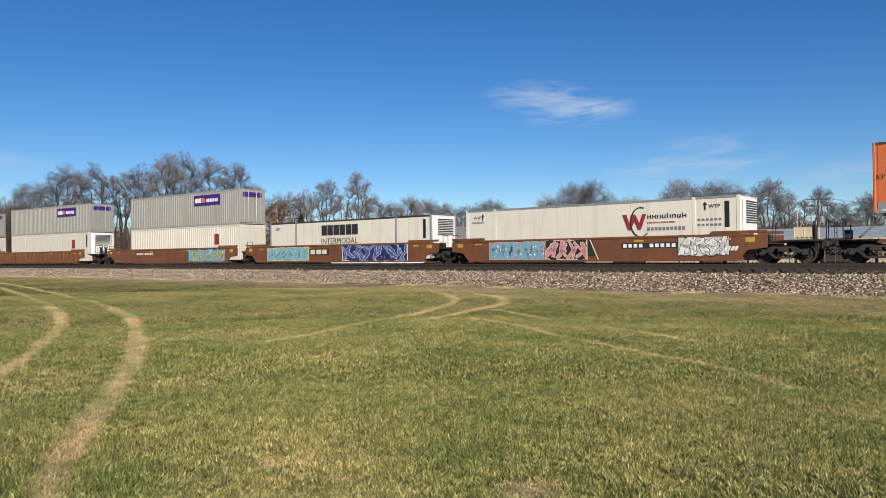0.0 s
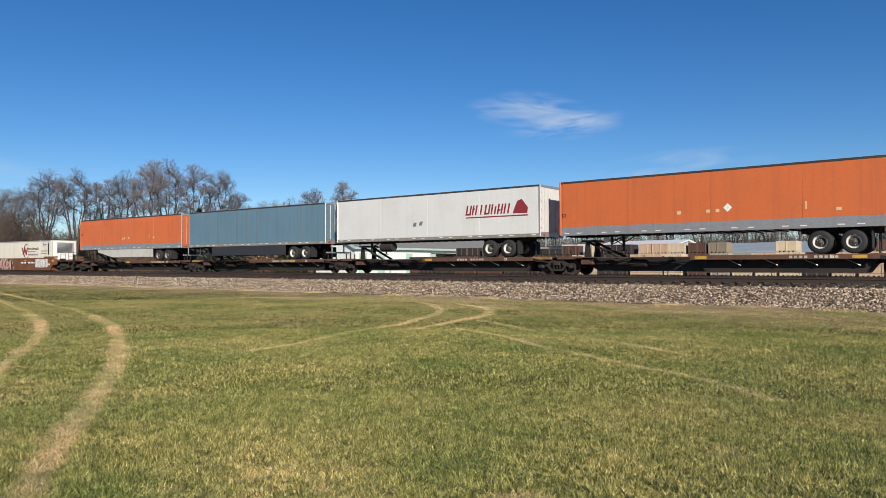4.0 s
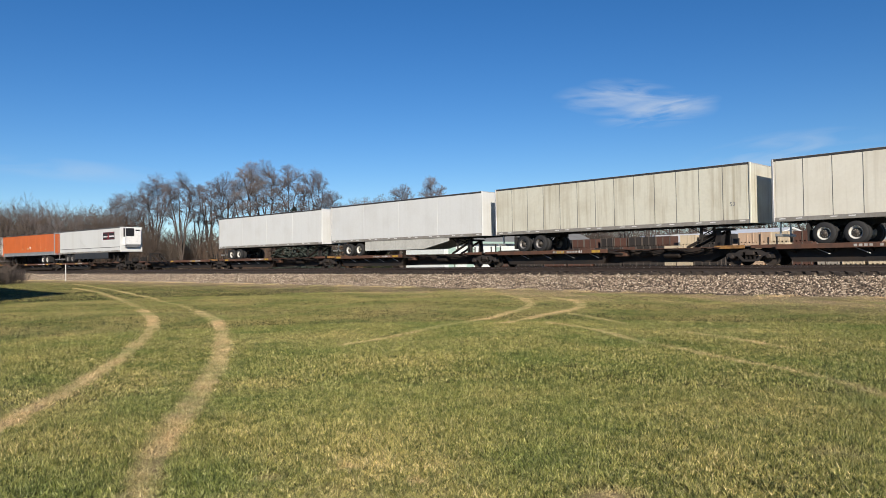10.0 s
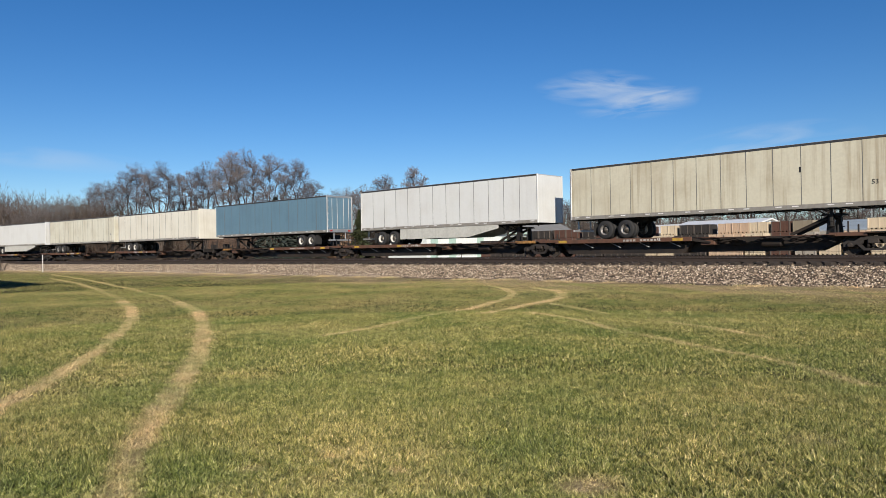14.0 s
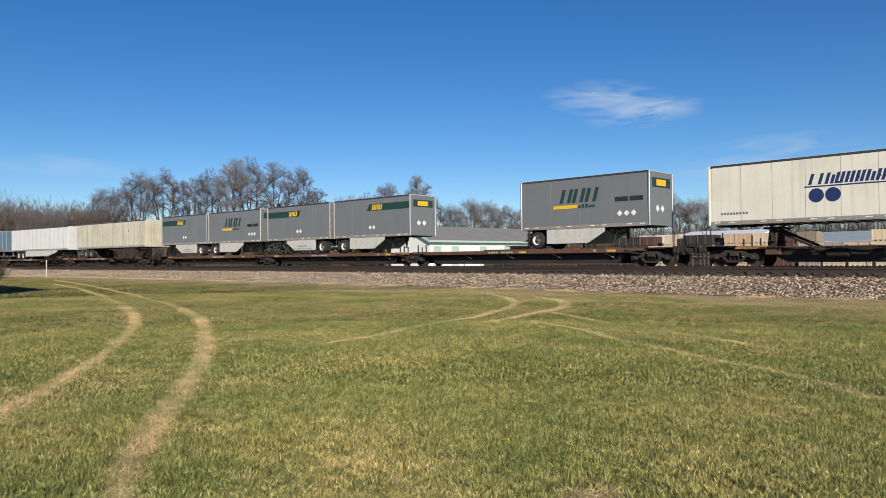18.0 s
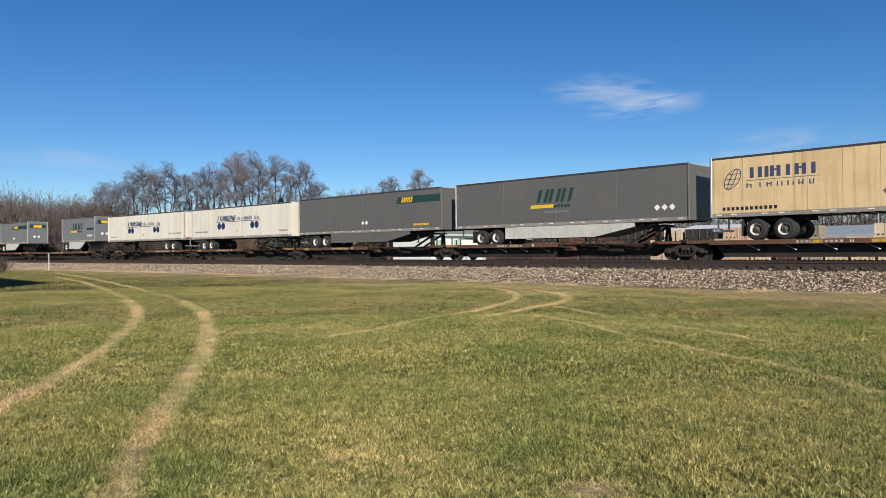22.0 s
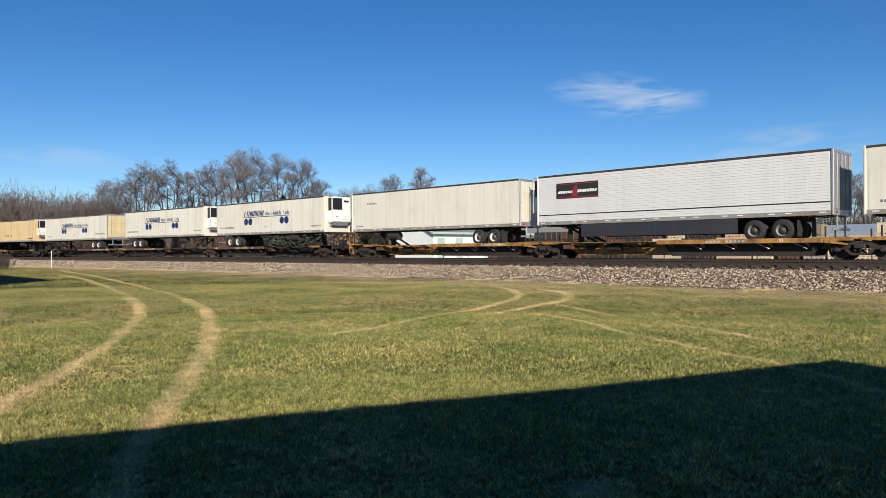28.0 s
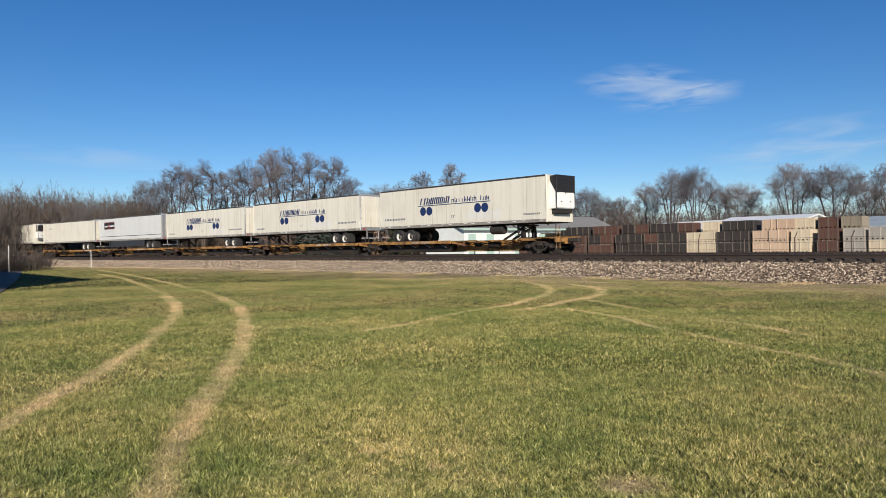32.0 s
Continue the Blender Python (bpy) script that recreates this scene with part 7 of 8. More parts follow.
for i in range(15):
    b, e, d = 83.4 - 0.82 * i, 4.75 - 0.055 * i + rng_t.uniform(-0.3, 0.15), rng_t.uniform(124, 136)
    x, y = at_bearing(b, d)
    h = (d * math.tan(radians(e)) + 1.55) / 9.0
    shrub("thicket", THICKETS[(i * 2 + i // 3) % 3], "tall leafless thicket of grey-brown stems", pose(x, y, 0, 0, 0, b * 37) @ Matrix.Diagonal((1.0, 1.0, h, 1)), "thickets beyond the tracks")
# dense reddish bush behind the track, and a dark low bush by the drive
BUSH = brush_meshes(TWIG_RED, TWIG_RED, 81, 4.0, 3.4, 130, 3)
x, y = at_bearing(63.1, 96)
shrub("bush", BUSH, "dense leafless reddish-brown bush", pose(x, y, 0) @ Matrix.Diagonal((0.85, 0.85, 0.85 * (96 * math.tan(radians(3.2)) + 1.55) / 4.0, 1)))
LOW_BUSH = brush_meshes(BARK, BRUSH, 82, 1.9, 3.0, 260, 3)
for b, d, k in ((81.2, 78, 1.0), (82.6, 74, 1.1), (79.9, 84, 0.8)):
    x, y = at_bearing(b, d)
    shrub("bush", LOW_BUSH, "low dark leafless bush beside the drive", pose(x, y, 0, 0, 0, b * 50) @ Matrix.Diagonal((k, k, k, 1)))


def leafy(seed, height, width, colour, conical, count, size, name):
    """Leaf or needle clumps spread over a crown: small tilted quads, with an uneven outline and gaps."""
    rng = random.Random(seed)
    me = Mesh()
    for _ in range(count):
        z = rng.random()
        env = (1 - z) ** 0.9 if conical else math.sin(math.pi * min(1, 0.12 + 0.85 * z)) ** 0.6
        tier = 0.72 + 0.28 * math.sin(z * (26 if conical else 9) + rng.uniform(-0.5, 0.5))
        a = rng.uniform(0, 2 * math.pi)
        r = width * env * tier * math.sqrt(rng.uniform(0.25, 1.0))
        c = Vector((r * math.cos(a), r * math.sin(a), height * (0.06 + 0.94 * z) - (0.12 * r if conical else 0)))
        u = Vector((math.cos(a), math.sin(a), rng.uniform(-0.55, 0.0) if conical else rng.uniform(-1, 1))).normalized()
        v = Vector((-math.sin(a), math.cos(a), rng.uniform(-0.5, 0.5))).normalized()
        s = size * rng.uniform(0.6, 1.4)
        me.add([tuple(c - u * s), tuple(c + v * s * 0.45), tuple(c + u * s), tuple(c - v * s * 0.45)], [(0, 1, 2, 3)])
    return me


def leaf_material(name, a, b):
    m, N, L, p = material(name)
    geo = N.new("ShaderNodeNewGeometry")
    r = ramp(N, [(0, a), (1, b)])
    L.new(geo.outputs["Random Per Island"], r.inputs[0])
    L.new(r.outputs[0], p.inputs["Base Color"])
    p.inputs["Roughness"].default_value = 0.8
    return m


SPRUCE = leaf_material("spruce_needles", (0.022, 0.031, 0.023), (0.070, 0.085, 0.066))
JUNIPER = leaf_material("juniper_green", (0.030, 0.040, 0.014), (0.075, 0.085, 0.030))
RUSSET = leaf_material("dead_oak_leaves", (0.17, 0.105, 0.065), (0.36, 0.235, 0.150))


def leafy_tree(bearing, rise, dist, mat, conical, width, label, seed, count=5200, size=0.30, cat="tree"):
    x, y = at_bearing(bearing, dist)
    h = dist * math.tan(radians(rise)) + 1.55
    ob = thing("tree", label, cat, pose(x, y, 0))
    tr = Mesh().tube((0, 0, -0.2), (0, 0, h * 0.9), 0.22, 0.03, 8)
    rng = random.Random(seed)
    for i in range(40):
        z = h * (0.08 + 0.84 * i / 40)
        a = rng.uniform(0, 6.28)
        r = width * ((1 - z / h) if conical else 0.8) * 0.8
        tr.tube((0, 0, z), (r * math.cos(a), r * math.sin(a), z + (-0.12 if conical else 0.5) * r), 0.04, 0.012, 4, caps=False)
    part("trunk", tr, [BARK], ob)
    part("crown", leafy(seed, h, width, None, conical, count, size, "crown"), [mat], ob)


leafy_tree(59.6, 4.35, 98, SPRUCE, True, 5.2, "blue-green spruce tree with drooping boughs", 1)
leafy_tree(57.9, 4.1, 100, SPRUCE, True, 4.8, "blue-green spruce tree with drooping boughs", 2)
leafy_tree(54.8, 4.2, 104, RUSSET, False, 3.3, "oak keeping its dead russet leaves", 3, 3000, 0.22)
leafy_tree(53.0, 3.3, 100, JUNIPER, True, 2.4, "dark olive-green juniper tree", 4, 3600, 0.26)

# ---- yard beyond the tracks ----
YARD = paint("pale_gravel_yard", (0.36, 0.34, 0.31), 0.9, 0, 0.4, (0.20, 0.18, 0.15), 0.0, 0.4, 22)
YARD_S = solid("yard_pavement", Mesh().add([(-75, 41.5, 0.02), (30, 41.5, 0.02), (30, 68, 0.02), (-75, 68, 0.02)], [(0, 1, 2, 3)]), [YARD], "pale gravel storage yard", "pavement", "", "structure")

BIN_MATS = {
    "dark": paint("weathered_dark_bin_wood", (0.028, 0.024, 0.022), 0.85, 0, 0.4, (0.055, 0.048, 0.042), 0.4, vary=0.3),
    "red": paint("red_brown_bin_wood", (0.095, 0.044, 0.031), 0.85, 0, 0.4, (0.07, 0.05, 0.04), 0.4, vary=0.3),
    "light": paint("new_pale_bin_wood", (0.52, 0.44, 0.32), 0.8, 0, 0.25, (0.30, 0.22, 0.13), 0.3, vary=0.18),
    "pink": paint("pinkish_bin_wood", (0.50, 0.37, 0.265), 0.8, 0, 0.25, (0.25, 0.16, 0.10), 0.3, vary=0.18),
    "batten": paint("grey_batten_wood", (0.10, 0.083, 0.070), 0.85, 0, 0.4, (0.08, 0.065, 0.055), 0.3, vary=0.4),
    "tan": paint("dull_tan_bin_wood", (0.24, 0.205, 0.15), 0.85, 0, 0.3, (0.13, 0.11, 0.08), 0.3, vary=0.2),
    "grey": paint("greyed_bin_wood", (0.34, 0.31, 0.27), 0.85, 0, 0.3, (0.16, 0.14, 0.12), 0.3, vary=0.2),
}
BIN_W, BIN_H = 1.20, 0.745


def bin_meshes(mat, post_mat):
    w, d, h = BIN_W / 2, BIN_W / 2, BIN_H
    body = Mesh().box(-w + 0.03, w - 0.03, -d + 0.03, d - 0.03, 0.14, h - 0.01)
    # one boarded sheet with a groove between each two boards
    line = []
    for i in range(6):
        line += [(-w + 0.02 + i * 0.194, -0.016), (-w + 0.203 + i * 0.194, -0.016), (-w + 0.205 + i * 0.194, -0.004), (-w + 0.212 + i * 0.194, -0.004)]
    line = line[:-2] + [(w - 0.02, 0.016), (-w + 0.02, 0.016)]
    q = len(line)
    side = Mesh().add([(x, y, 0.15) for x, y in line] + [(x, y, h - 0.005) for x, y in line], [(i, (i + 1) % q, q + (i + 1) % q, q + i) for i in range(q)] + [tuple(range(q, 2 * q)), tuple(range(q - 1, -1, -1))])
    post = Mesh().box(-0.035, 0.035, -0.018, 0.018, 0.10, h, 0.008)
    base = Mesh()
    # base rail with fork holes on each side of the middle
    for x0, x1 in ((-w, -0.44), (-0.32, -0.20), (-0.08, 0.08), (0.20, 0.32), (0.44, w)):
        base.box(x0, x1, -d, d, 0.045, 0.125)
    base.box(-w, w, -d, d, 0.0, 0.045, 0.006)
    base.box(-w, w, -d, d, 0.125, 0.15)
    return [m.data(n, [post_mat if n == "corner_post" else mat]) for m, n in ((body, "body"), (side, "side_panel"), (post, "corner_post"), (base, "base"))]


BINS = {}
BIN_WORDS = {"dark": "weathered dark wooden field bin", "red": "red-brown wooden field bin", "light": "pale new wooden field bin", "pink": "pinkish wooden field bin", "grey": "greyed wooden field bin", "tan": "dull tan wooden field bin"}


def wooden_bin(x, y, z, kind, turn=0.0, ends=True):
    if kind not in BINS:
        BINS[kind] = (bin_meshes(BIN_MATS[kind], BIN_MATS["batten"] if kind in ("dark", "red") else BIN_MATS[kind]), BIN_WORDS[kind] + ", stacked in the yard")
    (body, side, post, base), label = BINS[kind]
    ob = thing("wooden_bin", label, "crate", pose(x, y, z, 0, 0, turn), "bins stacked in the yard")
    part("body", body, None, ob)
    part("side_panel", side, None, ob, "", pose(0, -BIN_W / 2 + 0.016, 0))
    for xx in (-BIN_W / 2 + 0.04, 0.0, BIN_W / 2 - 0.04):
        part("corner_post", post, None, ob, "", pose(xx, -BIN_W / 2 - 0.004, 0))
    if ends:
        part("side_panel", side, None, ob, "", pose(BIN_W / 2 - 0.016, 0, 0, 0, 0, 90))
    tagged(part("base", base, None, ob), kind="stuff")


def bin_rows():
    rng = random.Random(4)
    # stretches of a row: first x, last x, kind of wood; the front row is three bins high, the one behind it four
    front = ((-43.2, -41.0, "dark"), (-40.6, -38.3, "dark"), (-38.0, -35.9, "red"), (-35.6, -33.25, "red"), (-32.9, -30.6, "dark"), (-30.35, -26.9, "dark"), (-26.75, -24.85, "light"), (-24.6, -22.35, "dark"), (-22.05, -19.85, "pink"), (-19.6, -18.45, "light"), (-18.1, -16.75, "red"), (-16.55, -15.35, "grey"),
             (-15.15, -13.95, "grey"), (-13.75, -12.55, "light"), (-12.35, -11.15, "light"), (-10.9, -9.7, "dark"), (-9.5, -8.3, "pink"), (-8.1, -6.9, "pink"), (-6.6, -5.4, "grey"), (-5.1, -3.9, "light"), (-3.6, -2.4, "grey"), (-2.1, -0.9, "pink"))
    back = ((-39.0, -36.6, "dark"), (-36.2, -33.75, "red"), (-33.35, -30.9, "dark"), (-30.75, -27.2, "dark"), (-26.65, -24.95, "light"), (-24.85, -22.7, "dark"), (-22.0, -20.0, "pink"), (-19.85, -18.75, "light"), (-18.45, -17.35, "red"), (-17.3, -15.8, "tan"), (-12.9, -11.7, "grey"))
    other = {"dark": "red", "light": "pink", "red": "dark", "pink": "light", "grey": "light", "tan": "grey"}
    for rows, y, tiers in ((front, 46.6, 3), (back, 48.0, 4)):
        for x0, x1, kind in rows:
            n = max(1, round((x1 - x0) / 1.2))
            gap = (x1 - x0) / n
            for i in range(n):
                for k in range(tiers):
                    kd = other[kind] if rng.random() < 0.10 else kind
                    wooden_bin(x0 + gap * (i + 0.5) + rng.uniform(-0.02, 0.02), y + rng.uniform(-0.04, 0.04), 0.02 + k * (BIN_H + 0.003), kd, rng.uniform(-0.8, 0.8), i == n - 1)
    wooden_bin(-7.5, 48.0, 0.02, "red")
    wooden_bin(-7.5, 48.0, 0.02 + BIN_H, "red", 8)
    wooden_bin(-7.5, 48.0, 0.02 + 2 * BIN_H, "red", -6)
    wooden_bin(-7.45, 48.0, 0.02 + 3 * BIN_H, "red", 12)


bin_rows()


def yard_fence():
    steel = paint("rusty_fence_steel", (0.085, 0.066, 0.055), 0.7, 0.2, 0.4)
    ob = thing("chain_fence", "low rusty yard fence with slanted top arms", "fence")
    for i in range(17):
        x = -46 + i * 3.09
        p = part("post", Mesh().tube((x, 43.2, 0), (x, 43.2, 1.75), 0.035, n=6), [steel], ob)
        part("arm", Mesh().tube((x, 43.2, 1.72), (x + 0.28, 42.9, 2.08), 0.025, n=5), [steel], p)
    for z in (1.05, 1.45, 1.72):
        part("wire", Mesh().tube((-46, 43.2, z), (-46 + 23 * 2.15, 43.2, z), 0.014, n=4), [steel], ob)


yard_fence()


def mint_barn():
    """Long low pale building with a grey pitched roof; its gable faces the track."""
    wall_m = paint("pale_mint_siding", (0.66, 0.70, 0.675), 0.6, 0, 0.2, (0.35, 0.36, 0.33), 0.25)
    trim_m = paint("mint_trim", (0.36, 0.50, 0.44), 0.6)
    roof_m = paint("grey_shingle_roof", (0.19, 0.19, 0.185), 0.85, 0, 0.3, (0.11, 0.11, 0.11), 0.2, 0.3, 16)
    x0, x1, y0, y1, he, hr = -63.6, -57.0, 52.0, 79.0, 3.6, 5.1
    xm = (x0 + x1) / 2
    ob = thing("barn", "long pale mint building with a grey shingle roof", "building")
    t = 0.18
    part("gable_wall", Mesh().prism([(x0, 0), (x1, 0), (x1, he), (xm, hr), (x0, he)], y0, y0 + t), [wall_m], ob)
    part("gable_wall", Mesh().prism([(x0, 0), (x1, 0), (x1, he), (xm, hr), (x0, he)], y1 - t, y1), [wall_m], ob)
    part("long_wall", Mesh().box(x0, x0 + t, y0 + t, y1 - t, 0, he), [wall_m], ob)
    # the wall towards the yard has a wide dark opening
    ya, yb = 64.5, 70.5
    part("long_wall", Mesh().box(x1 - t, x1, y0 + t, ya, 0, he), [wall_m], ob)
    part("long_wall", Mesh().box(x1 - t, x1, yb, y1 - t, 0, he), [wall_m], ob)
    part("lintel", Mesh().box(x1 - t, x1, ya, yb, 3.0, he), [wall_m], ob)
    # black sheet added behind the opening, in place of the shade inside
    part("inner_wall", Mesh().box(x0 + 0.5, x0 + 0.6, ya - 1, yb + 1, 0, he), [GRILLE], ob, "black sheet standing in for the shade inside")
    for y in (52.6, 55.4, 60.0, 64.2, 70.8, 75.0):
        part("door_panel", Mesh().box(x1, x1 + 0.05, y, y + 1.1, 0, 2.9, 0.01), [trim_m], ob, "mint green panel")
    for d in (-1, 1):
        xe = xm + d * (x1 - xm + 0.45)
        ze = he - 0.45 * (hr - he) / (x1 - xm)
        part("roof", Mesh().prism([(xm, hr + 0.02), (xe, ze + 0.02), (xe, ze + 0.16), (xm, hr + 0.18)][::-d], y0 - 0.4, y1 + 0.4), [roof_m], ob)
        part("fascia", Mesh().box(xe - 0.03, xe + 0.03, y0 - 0.4, y1 + 0.4, ze - 0.08, ze + 0.14), [trim_m], ob)
        m2 = Mesh()
        m2.prism([(xm, hr - 0.14), (xe, ze - 0.14), (xe, ze + 0.16), (xm, hr + 0.18)][::-d], y0 - 0.44, y0 - 0.40)
        part("barge_board", m2, [trim_m], ob)
    part("band", Mesh().box(x0, x1 + 0.02, y0 - 0.02, y0, 2.05, 2.2), [trim_m], ob)


mint_barn()


def warehouse(x0, x1, y0, depth, he, hr, wall_m, roof_m, label, bands=True):
    ob = thing("warehouse", label, "building")
    y1 = y0 + depth
    ym = (y0 + y1) / 2
    for y in (y0, y1 - 0.15):
        n = max(1, int((x1 - x0) / 3.0))
        for i in range(n):
            a, b = x0 + (x1 - x0) * i / n, x0 + (x1 - x0) * (i + 1) / n
            me = Mesh().box(a + 0.01, b - 0.01, y, y + 0.15, 0, he)
            if y == y0:
                k = 10
                for j in range(k):
                    xx = a + (b - a) * (j + 0.5) / k
                    me.box(xx - 0.03, xx + 0.03, y - 0.03, y, 0.1, he - 0.05)
            part("wall_panel", me, [wall_m], ob)
    for x, d in ((x0, 0), (x1 - 0.15, 0)):
        part("end_wall", Mesh().prism([(y0 + 0.15, 0), (y1 - 0.15, 0), (y1 - 0.15, he), (ym, hr), (y0 + 0.15, he)], x, x + 0.15, "x"), [wall_m], ob)
    for d in (-1, 1):
        ye = ym + d * (depth / 2 + 0.3)
        part("roof", Mesh().prism([(ym, hr), (ye, he - 0.05), (ye, he + 0.07), (ym, hr + 0.12)], x0 - 0.3, x1 + 0.3, "x"), [roof_m], ob)
    part("gutter", Mesh().box(x0 - 0.3, x1 + 0.3, y0 - 0.42, y0 - 0.28, he - 0.12, he + 0.02, 0.02), [ALU], ob)


BLUE_WALL = paint("blue_grey_metal_siding", (0.14, 0.165, 0.19), 0.5, 0.3, 0.2)
WHITE_WALL = paint("white_metal_siding", (0.72, 0.73, 0.72), 0.45, 0.1, 0.15)
ROOF_PALE = paint("pale_green_metal_roof", (0.50, 0.55, 0.53), 0.4, 0.4, 0.2)
ROOF_WHITE = paint("white_metal_roof", (0.78, 0.79, 0.78), 0.45, 0.1, 0.15)
warehouse(-25.5, -14.5, 74, 10, 2.75, 3.75, WHITE_WALL, ROOF_PALE, "long low white metal warehouse with a pale green roof")
warehouse(-14.2, 14, 74, 10, 2.75, 3.75, BLUE_WALL, ROOF_PALE, "long low blue-grey metal warehouse with a pale green roof")
warehouse(-35.5, -27.5, 66, 8, 3.3, 3.95, WHITE_WALL, ROOF_WHITE, "low shed with a bright white metal roof")
warehouse(-60.0, -50.0, 92, 10, 3.4, 4.6, WHITE_WALL, ROOF_WHITE, "low white shed beyond the barn")


def utility_pole(bearing, rise, dist, arms=2):
    x, y = at_bearing(bearing, dist)
    h = dist * math.tan(radians(rise)) + 1.55
    wood = paint("grey_pole_wood", (0.085, 0.072, 0.062), 0.9, 0, 0.3)
    ob = thing("utility_pole", "grey wooden utility pole with cross-arms", "utility pole", pose(x, y, 0, 0, 0, 20))
    part("mast", Mesh().tube((0, 0, -0.2), (0, 0, h), 0.17, 0.12, 8), [wood], ob)
    for i in range(arms):
        z = h - 0.25 - 0.9 * i
        a = part("cross_arm", Mesh().box(-1.5, 1.5, -0.06, 0.06, z - 0.07, z + 0.07, 0.01), [wood], ob)
        for xx in (-1.4, -0.8, 0.8, 1.4):
            part("insulator", Mesh().lathe([(0.001, 0.2), (0.05, 0.18), (0.06, 0.1), (0.03, 0.0)], (xx, 0, z + 0.07), "z", 8), [STEEL_DARK], a)
        part("brace", Mesh().tube((-0.7, 0.07, z), (0, 0.1, z - 0.6), 0.02, n=4).tube((0.7, 0.07, z), (0, 0.1, z - 0.6), 0.02, n=4), [STEEL_DARK], a)
    part("transformer", Mesh().lathe([(0.001, 0.9), (0.2, 0.88), (0.24, 0.8), (0.24, 0.05), (0.001, 0.0)], (0.38, 0, h - 3.4), "z", 12), [GREY_RAIL], ob)
    return ob, h


p1, h1 = utility_pole(13.62, 3.8, 108)
p2, h2 = utility_pole(7.2, 3.2, 120)
p3, h3 = utility_pole(1.0, 3.4, 118, 1)


def cables():
    me = Mesh()
    pts = [(p.matrix_basis.translation, h) for p, h in ((p1, h1), (p2, h2), (p3, h3))]
    ob = thing("overhead_cable", "thin dark overhead cables between the poles", "cable")
    for (a, ha), (b, hb) in zip(pts, pts[1:]):
        for dx in (-1.4, 0.8, 1.4):
            c = Mesh()
            prev = None
            for i in range(13):
                u = i / 12
                q = a.lerp(b, u) + Vector((dx, 0, ha + (hb - ha) * u - 0.1 - 1.2 * 4 * u * (1 - u) * 0.5))
                if prev is not None:
                    c.tube(prev, q, 0.012, n=3, caps=False)
                prev = q
            part("wire", c, [STEEL_DARK], ob)


cables()


def lamp_post():
    x, y = at_bearing(14.95, 100)
    ob = thing("street_lamp", "thin pale street lamp in the yard", "street lamp", pose(x, y, 0))
    h = 100 * math.tan(radians(2.95)) + 1.55
    part("pole", Mesh().tube((0, 0, 0), (0, 0, h), 0.07, 0.05, 8), [ALU], ob)
    part("head", Mesh().box(-0.35, 0.15, -0.1, 0.1, h - 0.06, h + 0.08, 0.03), [WHITE_WALL], ob)


lamp_post()

# marker posts beside the track
for b, d, h, r, label in ((75.9, 84, 1.75, 0.06, "white marker post beside the ballast"), (81.0, 72, 2.3, 0.045, "thin grey sign post beside the drive")):
    x, y = at_bearing(b, d)
    ob = thing("marker_post", label, "post", pose(x, y, 0))
    part("stake", Mesh().box(-r, r, -0.03, 0.03, -0.1, h, 0.01), [RIM_WHITE], ob)
    part("cap", Mesh().box(-r * 1.15, r * 1.15, -0.035, 0.035, h - 0.16, h, 0.01), [WHITE_MARK], ob)

# drive and the flat-roofed building whose shade falls on it
ASPHALT = paint("worn_asphalt", (0.075, 0.072, 0.070), 0.9, 0, 0.4, (0.13, 0.12, 0.11), 0.0, 0.4, 24)
drive_pts = [(-110, 15.2), (-110, -30), (-20, -30), (-21.5, 2.2), (-33, 4.9), (-50, 8.4), (-72, 12.4)]
solid("drive", Mesh().add([(x, y, 0.012) for x, y in drive_pts], [tuple(range(len(drive_pts)))]), [ASPHALT], "worn grey asphalt drive", "road", "", "structure")


def shade_building():
    x0, x1, y0, y1, h = -64.0, -34.3, -14.0, 3.8, 6.0
    brick = paint("buff_block_wall", (0.36, 0.31, 0.26), 0.85, 0, 0.25)
    ob = thing("commercial_building", "flat-roofed buff block building beside the drive", "building")
    t = 0.25
    part("wall", Mesh().box(x0, x1, y1 - t, y1, 0, h), [brick], ob)
    part("wall", Mesh().box(x0, x1, y0, y0 + t, 0, h), [brick], ob)
    part("wall", Mesh().box(x0, x0 + t, y0 + t, y1 - t, 0, h), [brick], ob)
    part("wall", Mesh().box(x1 - t, x1, y0 + t, y1 - t, 0, h), [brick], ob)
    part("roof", Mesh().box(x0 + t, x1 - t, y0 + t, y1 - t, h - 0.5, h - 0.3), [GREY_RAIL], ob)


shade_building()

# ---- the lorry that passes behind the viewer ----
LANE_DIR, LANE_SIDE = Vector((-0.335, -0.942, 0)), Vector((0.942, -0.335, 0))   # heading, and the way to the viewer's right
LANE_N = 2.96                     # middle of its lane from the viewer
BEND_R = 18.0


def lane_point(w):
    """A place on the lane, w metres before the point beside the viewer, and the heading there (degrees about z)."""
    if w <= 10:
        p, back = LANE_SIDE * LANE_N - LANE_DIR * w, -LANE_DIR
    else:
        a = min((w - 10) / BEND_R, radians(70.4))
        rest = (w - 10) - a * BEND_R
        p = LANE_SIDE * (LANE_N + BEND_R * (1 - math.cos(a))) - LANE_DIR * (10 + BEND_R * math.sin(a))
        back = -LANE_DIR * math.cos(a) + LANE_SIDE * math.sin(a)
        p = p + back * rest
    return p, math.degrees(math.atan2(-back.y, -back.x))


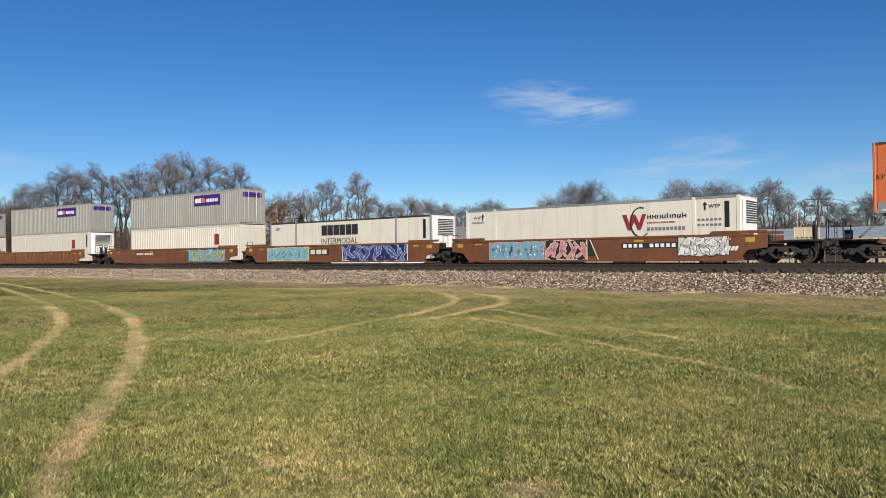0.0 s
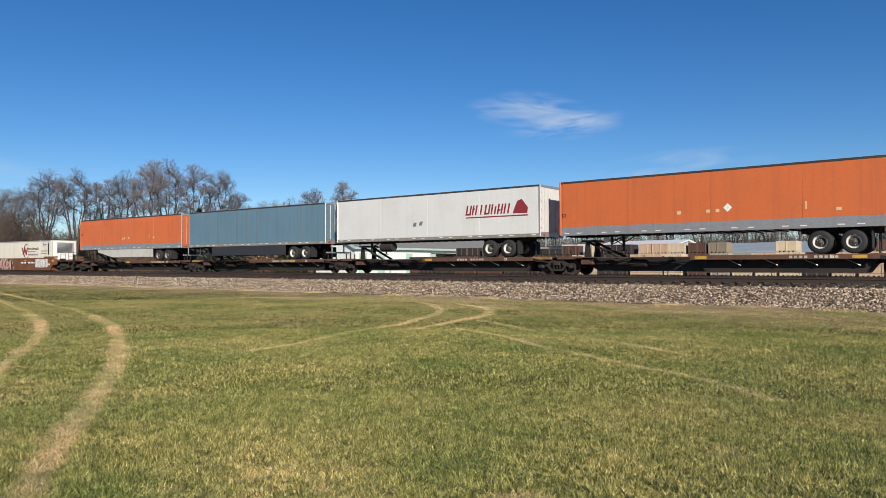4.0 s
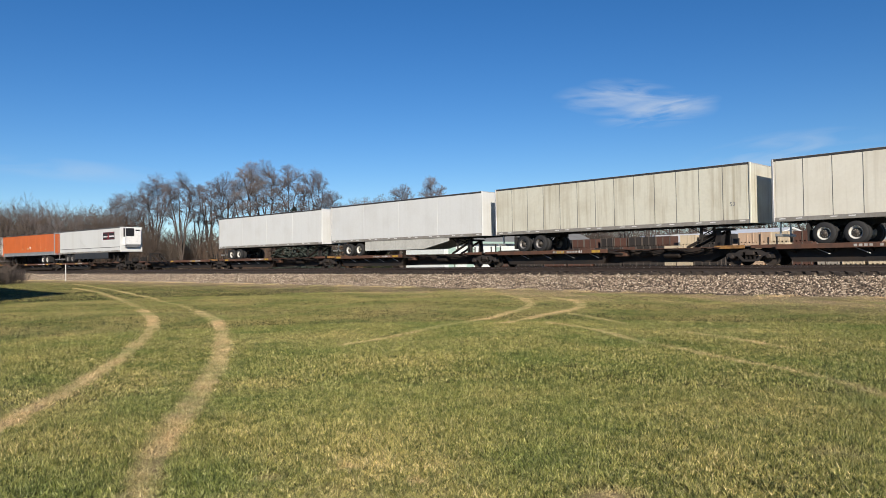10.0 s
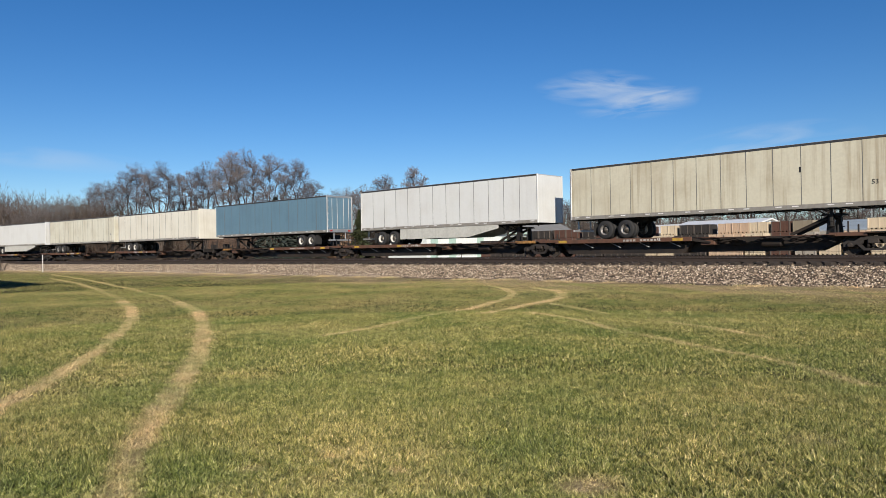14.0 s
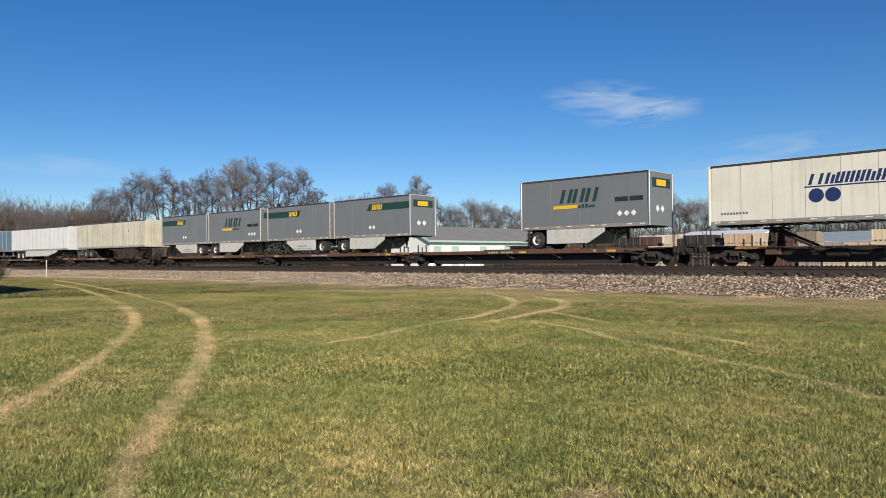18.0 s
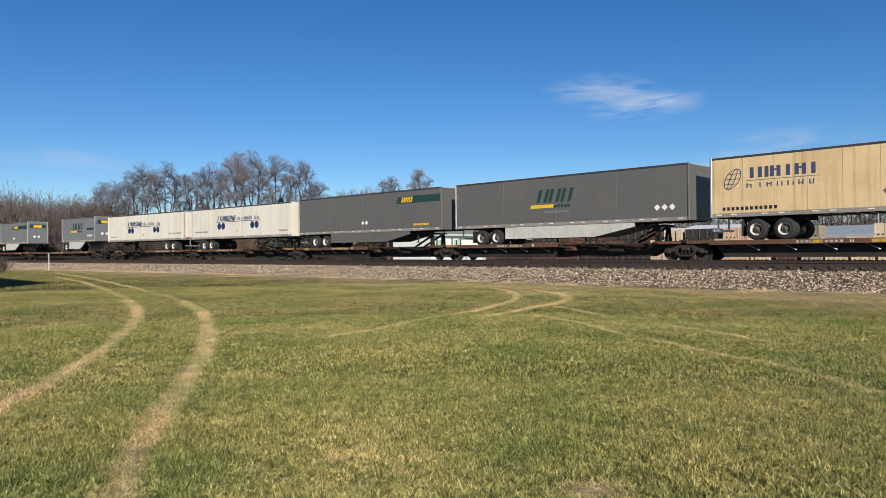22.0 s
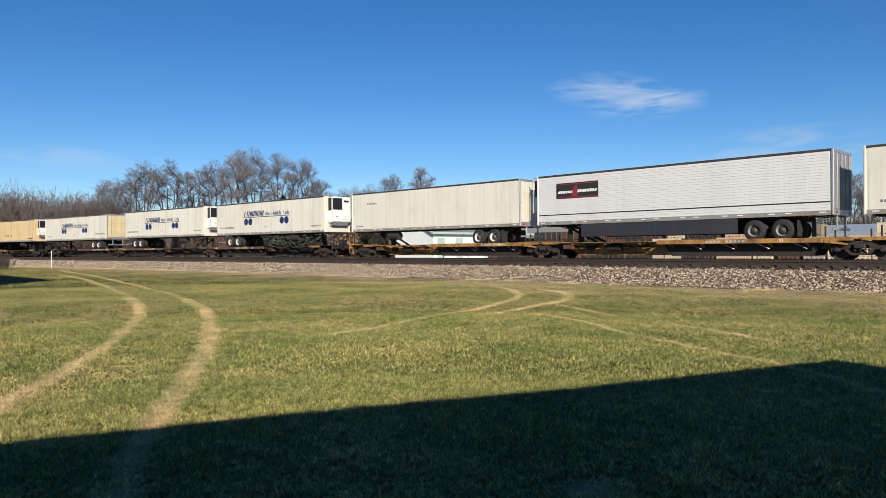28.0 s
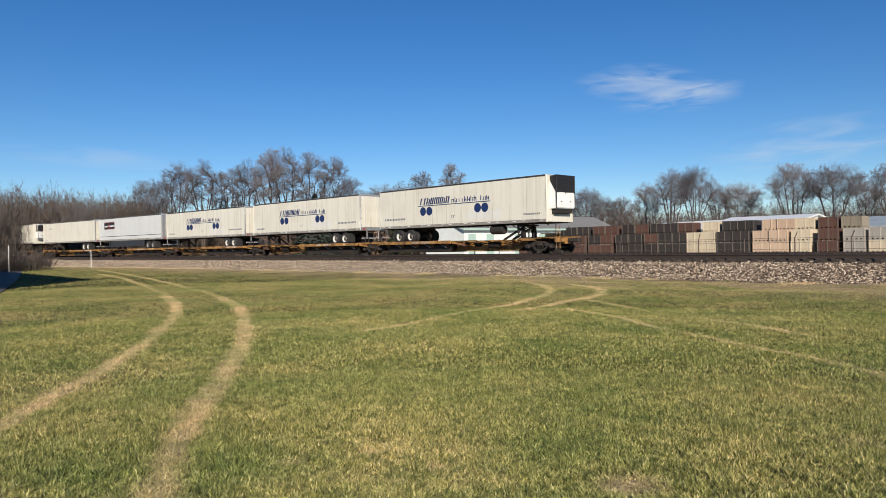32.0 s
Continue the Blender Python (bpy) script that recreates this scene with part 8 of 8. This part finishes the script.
def lane_road():
    me = Mesh()
    v, ws = [], list(range(-140, 91, 2))
    for w in ws:
        p, hd = lane_point(w)
        s = Vector((-math.sin(radians(hd)), math.cos(radians(hd)), 0))
        v += [tuple(p - s * 2.0 + Vector((0, 0, 0.02))), tuple(p + s * 2.0 + Vector((0, 0, 0.02)))]
    me.add(v, [(2 * i, 2 * i + 1, 2 * i + 3, 2 * i + 2) for i in range(len(ws) - 1)])
    solid("road", me, [ASPHALT], "narrow grey asphalt road", "road", "", "structure")


lane_road()


def lorry():
    """Tractor and box trailer, nose towards +x, the trailer's front at x = 0."""
    ob = thing("semi_truck", "white semi truck with a box trailer on the road", "truck")
    white, box = WHITE_WALL, TRAILER_COL["white"]
    L, W = 13.0, 1.28
    part("trailer_box", Mesh().box(-L, 0, -W, W, 1.15, 4.1, 0.03), [box], ob)
    part("trailer_rail", Mesh().box(-L, 0, -W - 0.01, W + 0.01, 1.05, 1.2, 0.02), [ALU], ob)
    part("trailer_frame", Mesh().box(-L + 0.3, -0.3, -0.5, 0.5, 0.85, 1.1, 0.02), [UNDER_BLACK], ob)
    for sy in (-1, 1):
        part("landing_leg", Mesh().box(-2.9, -2.75, sy * 0.7 - 0.07, sy * 0.7 + 0.07, 0.35, 1.1, 0.01), [UNDER_BLACK], ob)
    # tractor
    part("cab", Mesh().prism([(0.9, 0.9), (3.6, 0.9), (3.6, 2.0), (3.05, 2.95), (2.6, 3.45), (1.7, 3.78), (0.95, 3.78)], -1.15, 1.15), [white], ob)
    part("hood", Mesh().prism([(3.6, 0.7), (4.85, 0.7), (4.85, 1.55), (4.6, 1.75), (3.6, 1.98)], -0.95, 0.95), [white], ob)
    part("windscreen", Mesh().prism([(3.58, 2.05), (3.62, 2.05), (3.09, 2.93), (3.05, 2.93)], -0.95, 0.95), [GRILLE], ob, "dark windscreen")
    part("bumper", Mesh().box(4.70, 5.0, -1.15, 1.15, 0.35, 0.75, 0.05), [ALU], ob)
    part("frame_rail", Mesh().box(-1.8, 4.65, -0.45, 0.45, 0.65, 0.9, 0.02), [UNDER_BLACK], ob)
    for sy in (-1, 1):
        part("fender", Mesh().box(3.6, 4.6, sy * 1.15 - 0.2, sy * 1.15 + 0.1, 0.95, 1.2, 0.08), [white], ob)
        part("mirror", Mesh().box(3.3, 3.42, sy * 1.4 - 0.1, sy * 1.4 + 0.1, 2.0, 2.6, 0.03).tube((3.35, sy * 1.1, 2.3), (3.35, sy * 1.4, 2.3), 0.02, n=5), [GRILLE], ob)
        part("exhaust_stack", Mesh().tube((0.78, sy * 1.05, 0.9), (0.78, sy * 1.05, 3.9), 0.07, n=8), [ALU], ob)
        part("headlight", Mesh().box(4.77, 4.89, sy * 0.72 - 0.16, sy * 0.72 + 0.16, 0.95, 1.2, 0.03), [RIM_WHITE], ob)
        for xx in (4.1, 0.0, -1.25):
            wl = thing_part("wheel", ob, pose(xx, sy * 1.05, 0.505))
            wheel_parts(wl, 0, 0, 0, 0.505, 0.28, RIM_STEEL, sy)
        for xx in (-L + 2.0, -L + 3.28):
            wl = thing_part("wheel", ob, pose(xx, sy * 1.05, 0.505))
            wheel_parts(wl, 0, 0, 0, 0.505, 0.28, RIM_WHITE, sy)
    return ob


LORRY = lorry()


def lorry_gone(t):
    """How far the trailer's front still has to go to the point beside the viewer."""
    t0, t1, v = 16.0, 26.0, 13.0
    if t >= t1:
        return -0.16 - v * (t - 27.5)
    return -0.16 + v * 1.5 + 65.0 - 0.5 * 1.3 * max(0.0, t - t0) ** 2


def lorry_pose(t):
    p, hd = lane_point(lorry_gone(t))
    return pose(p.x, p.y, 0.02, 0, 0, hd)

# ---- what moves ----
def motions():
    for ob, s, off, z in MOVERS:
        walk(ob, [(t, track_pose(s - run(t), off, z)) for t in range(0, 33)])
    walk(LORRY, [(t, lorry_pose(t)) for t in (0, 8, 16, *np.arange(17, 32.1, 0.5).tolist())])
    # wheelsets roll; all that sit alike in their bogies share one set of keys
    for x, sets in WHEELSETS.items():
        rows = [(i / FPS, Matrix.Translation((x, 0, 0.42)) @ Matrix.Rotation(-run(i / FPS) / 0.445, 4, "Y")) for i in range(32 * FPS + 1)]
        walk(sets[0], rows)
        keys = sets[0].animation_data
        for ws in sets[1:]:
            ws.rotation_mode = "QUATERNION"
            ws.animation_data_create()
            ws.animation_data.action = keys.action
            ws.animation_data.action_slot = keys.action_slot


motions()
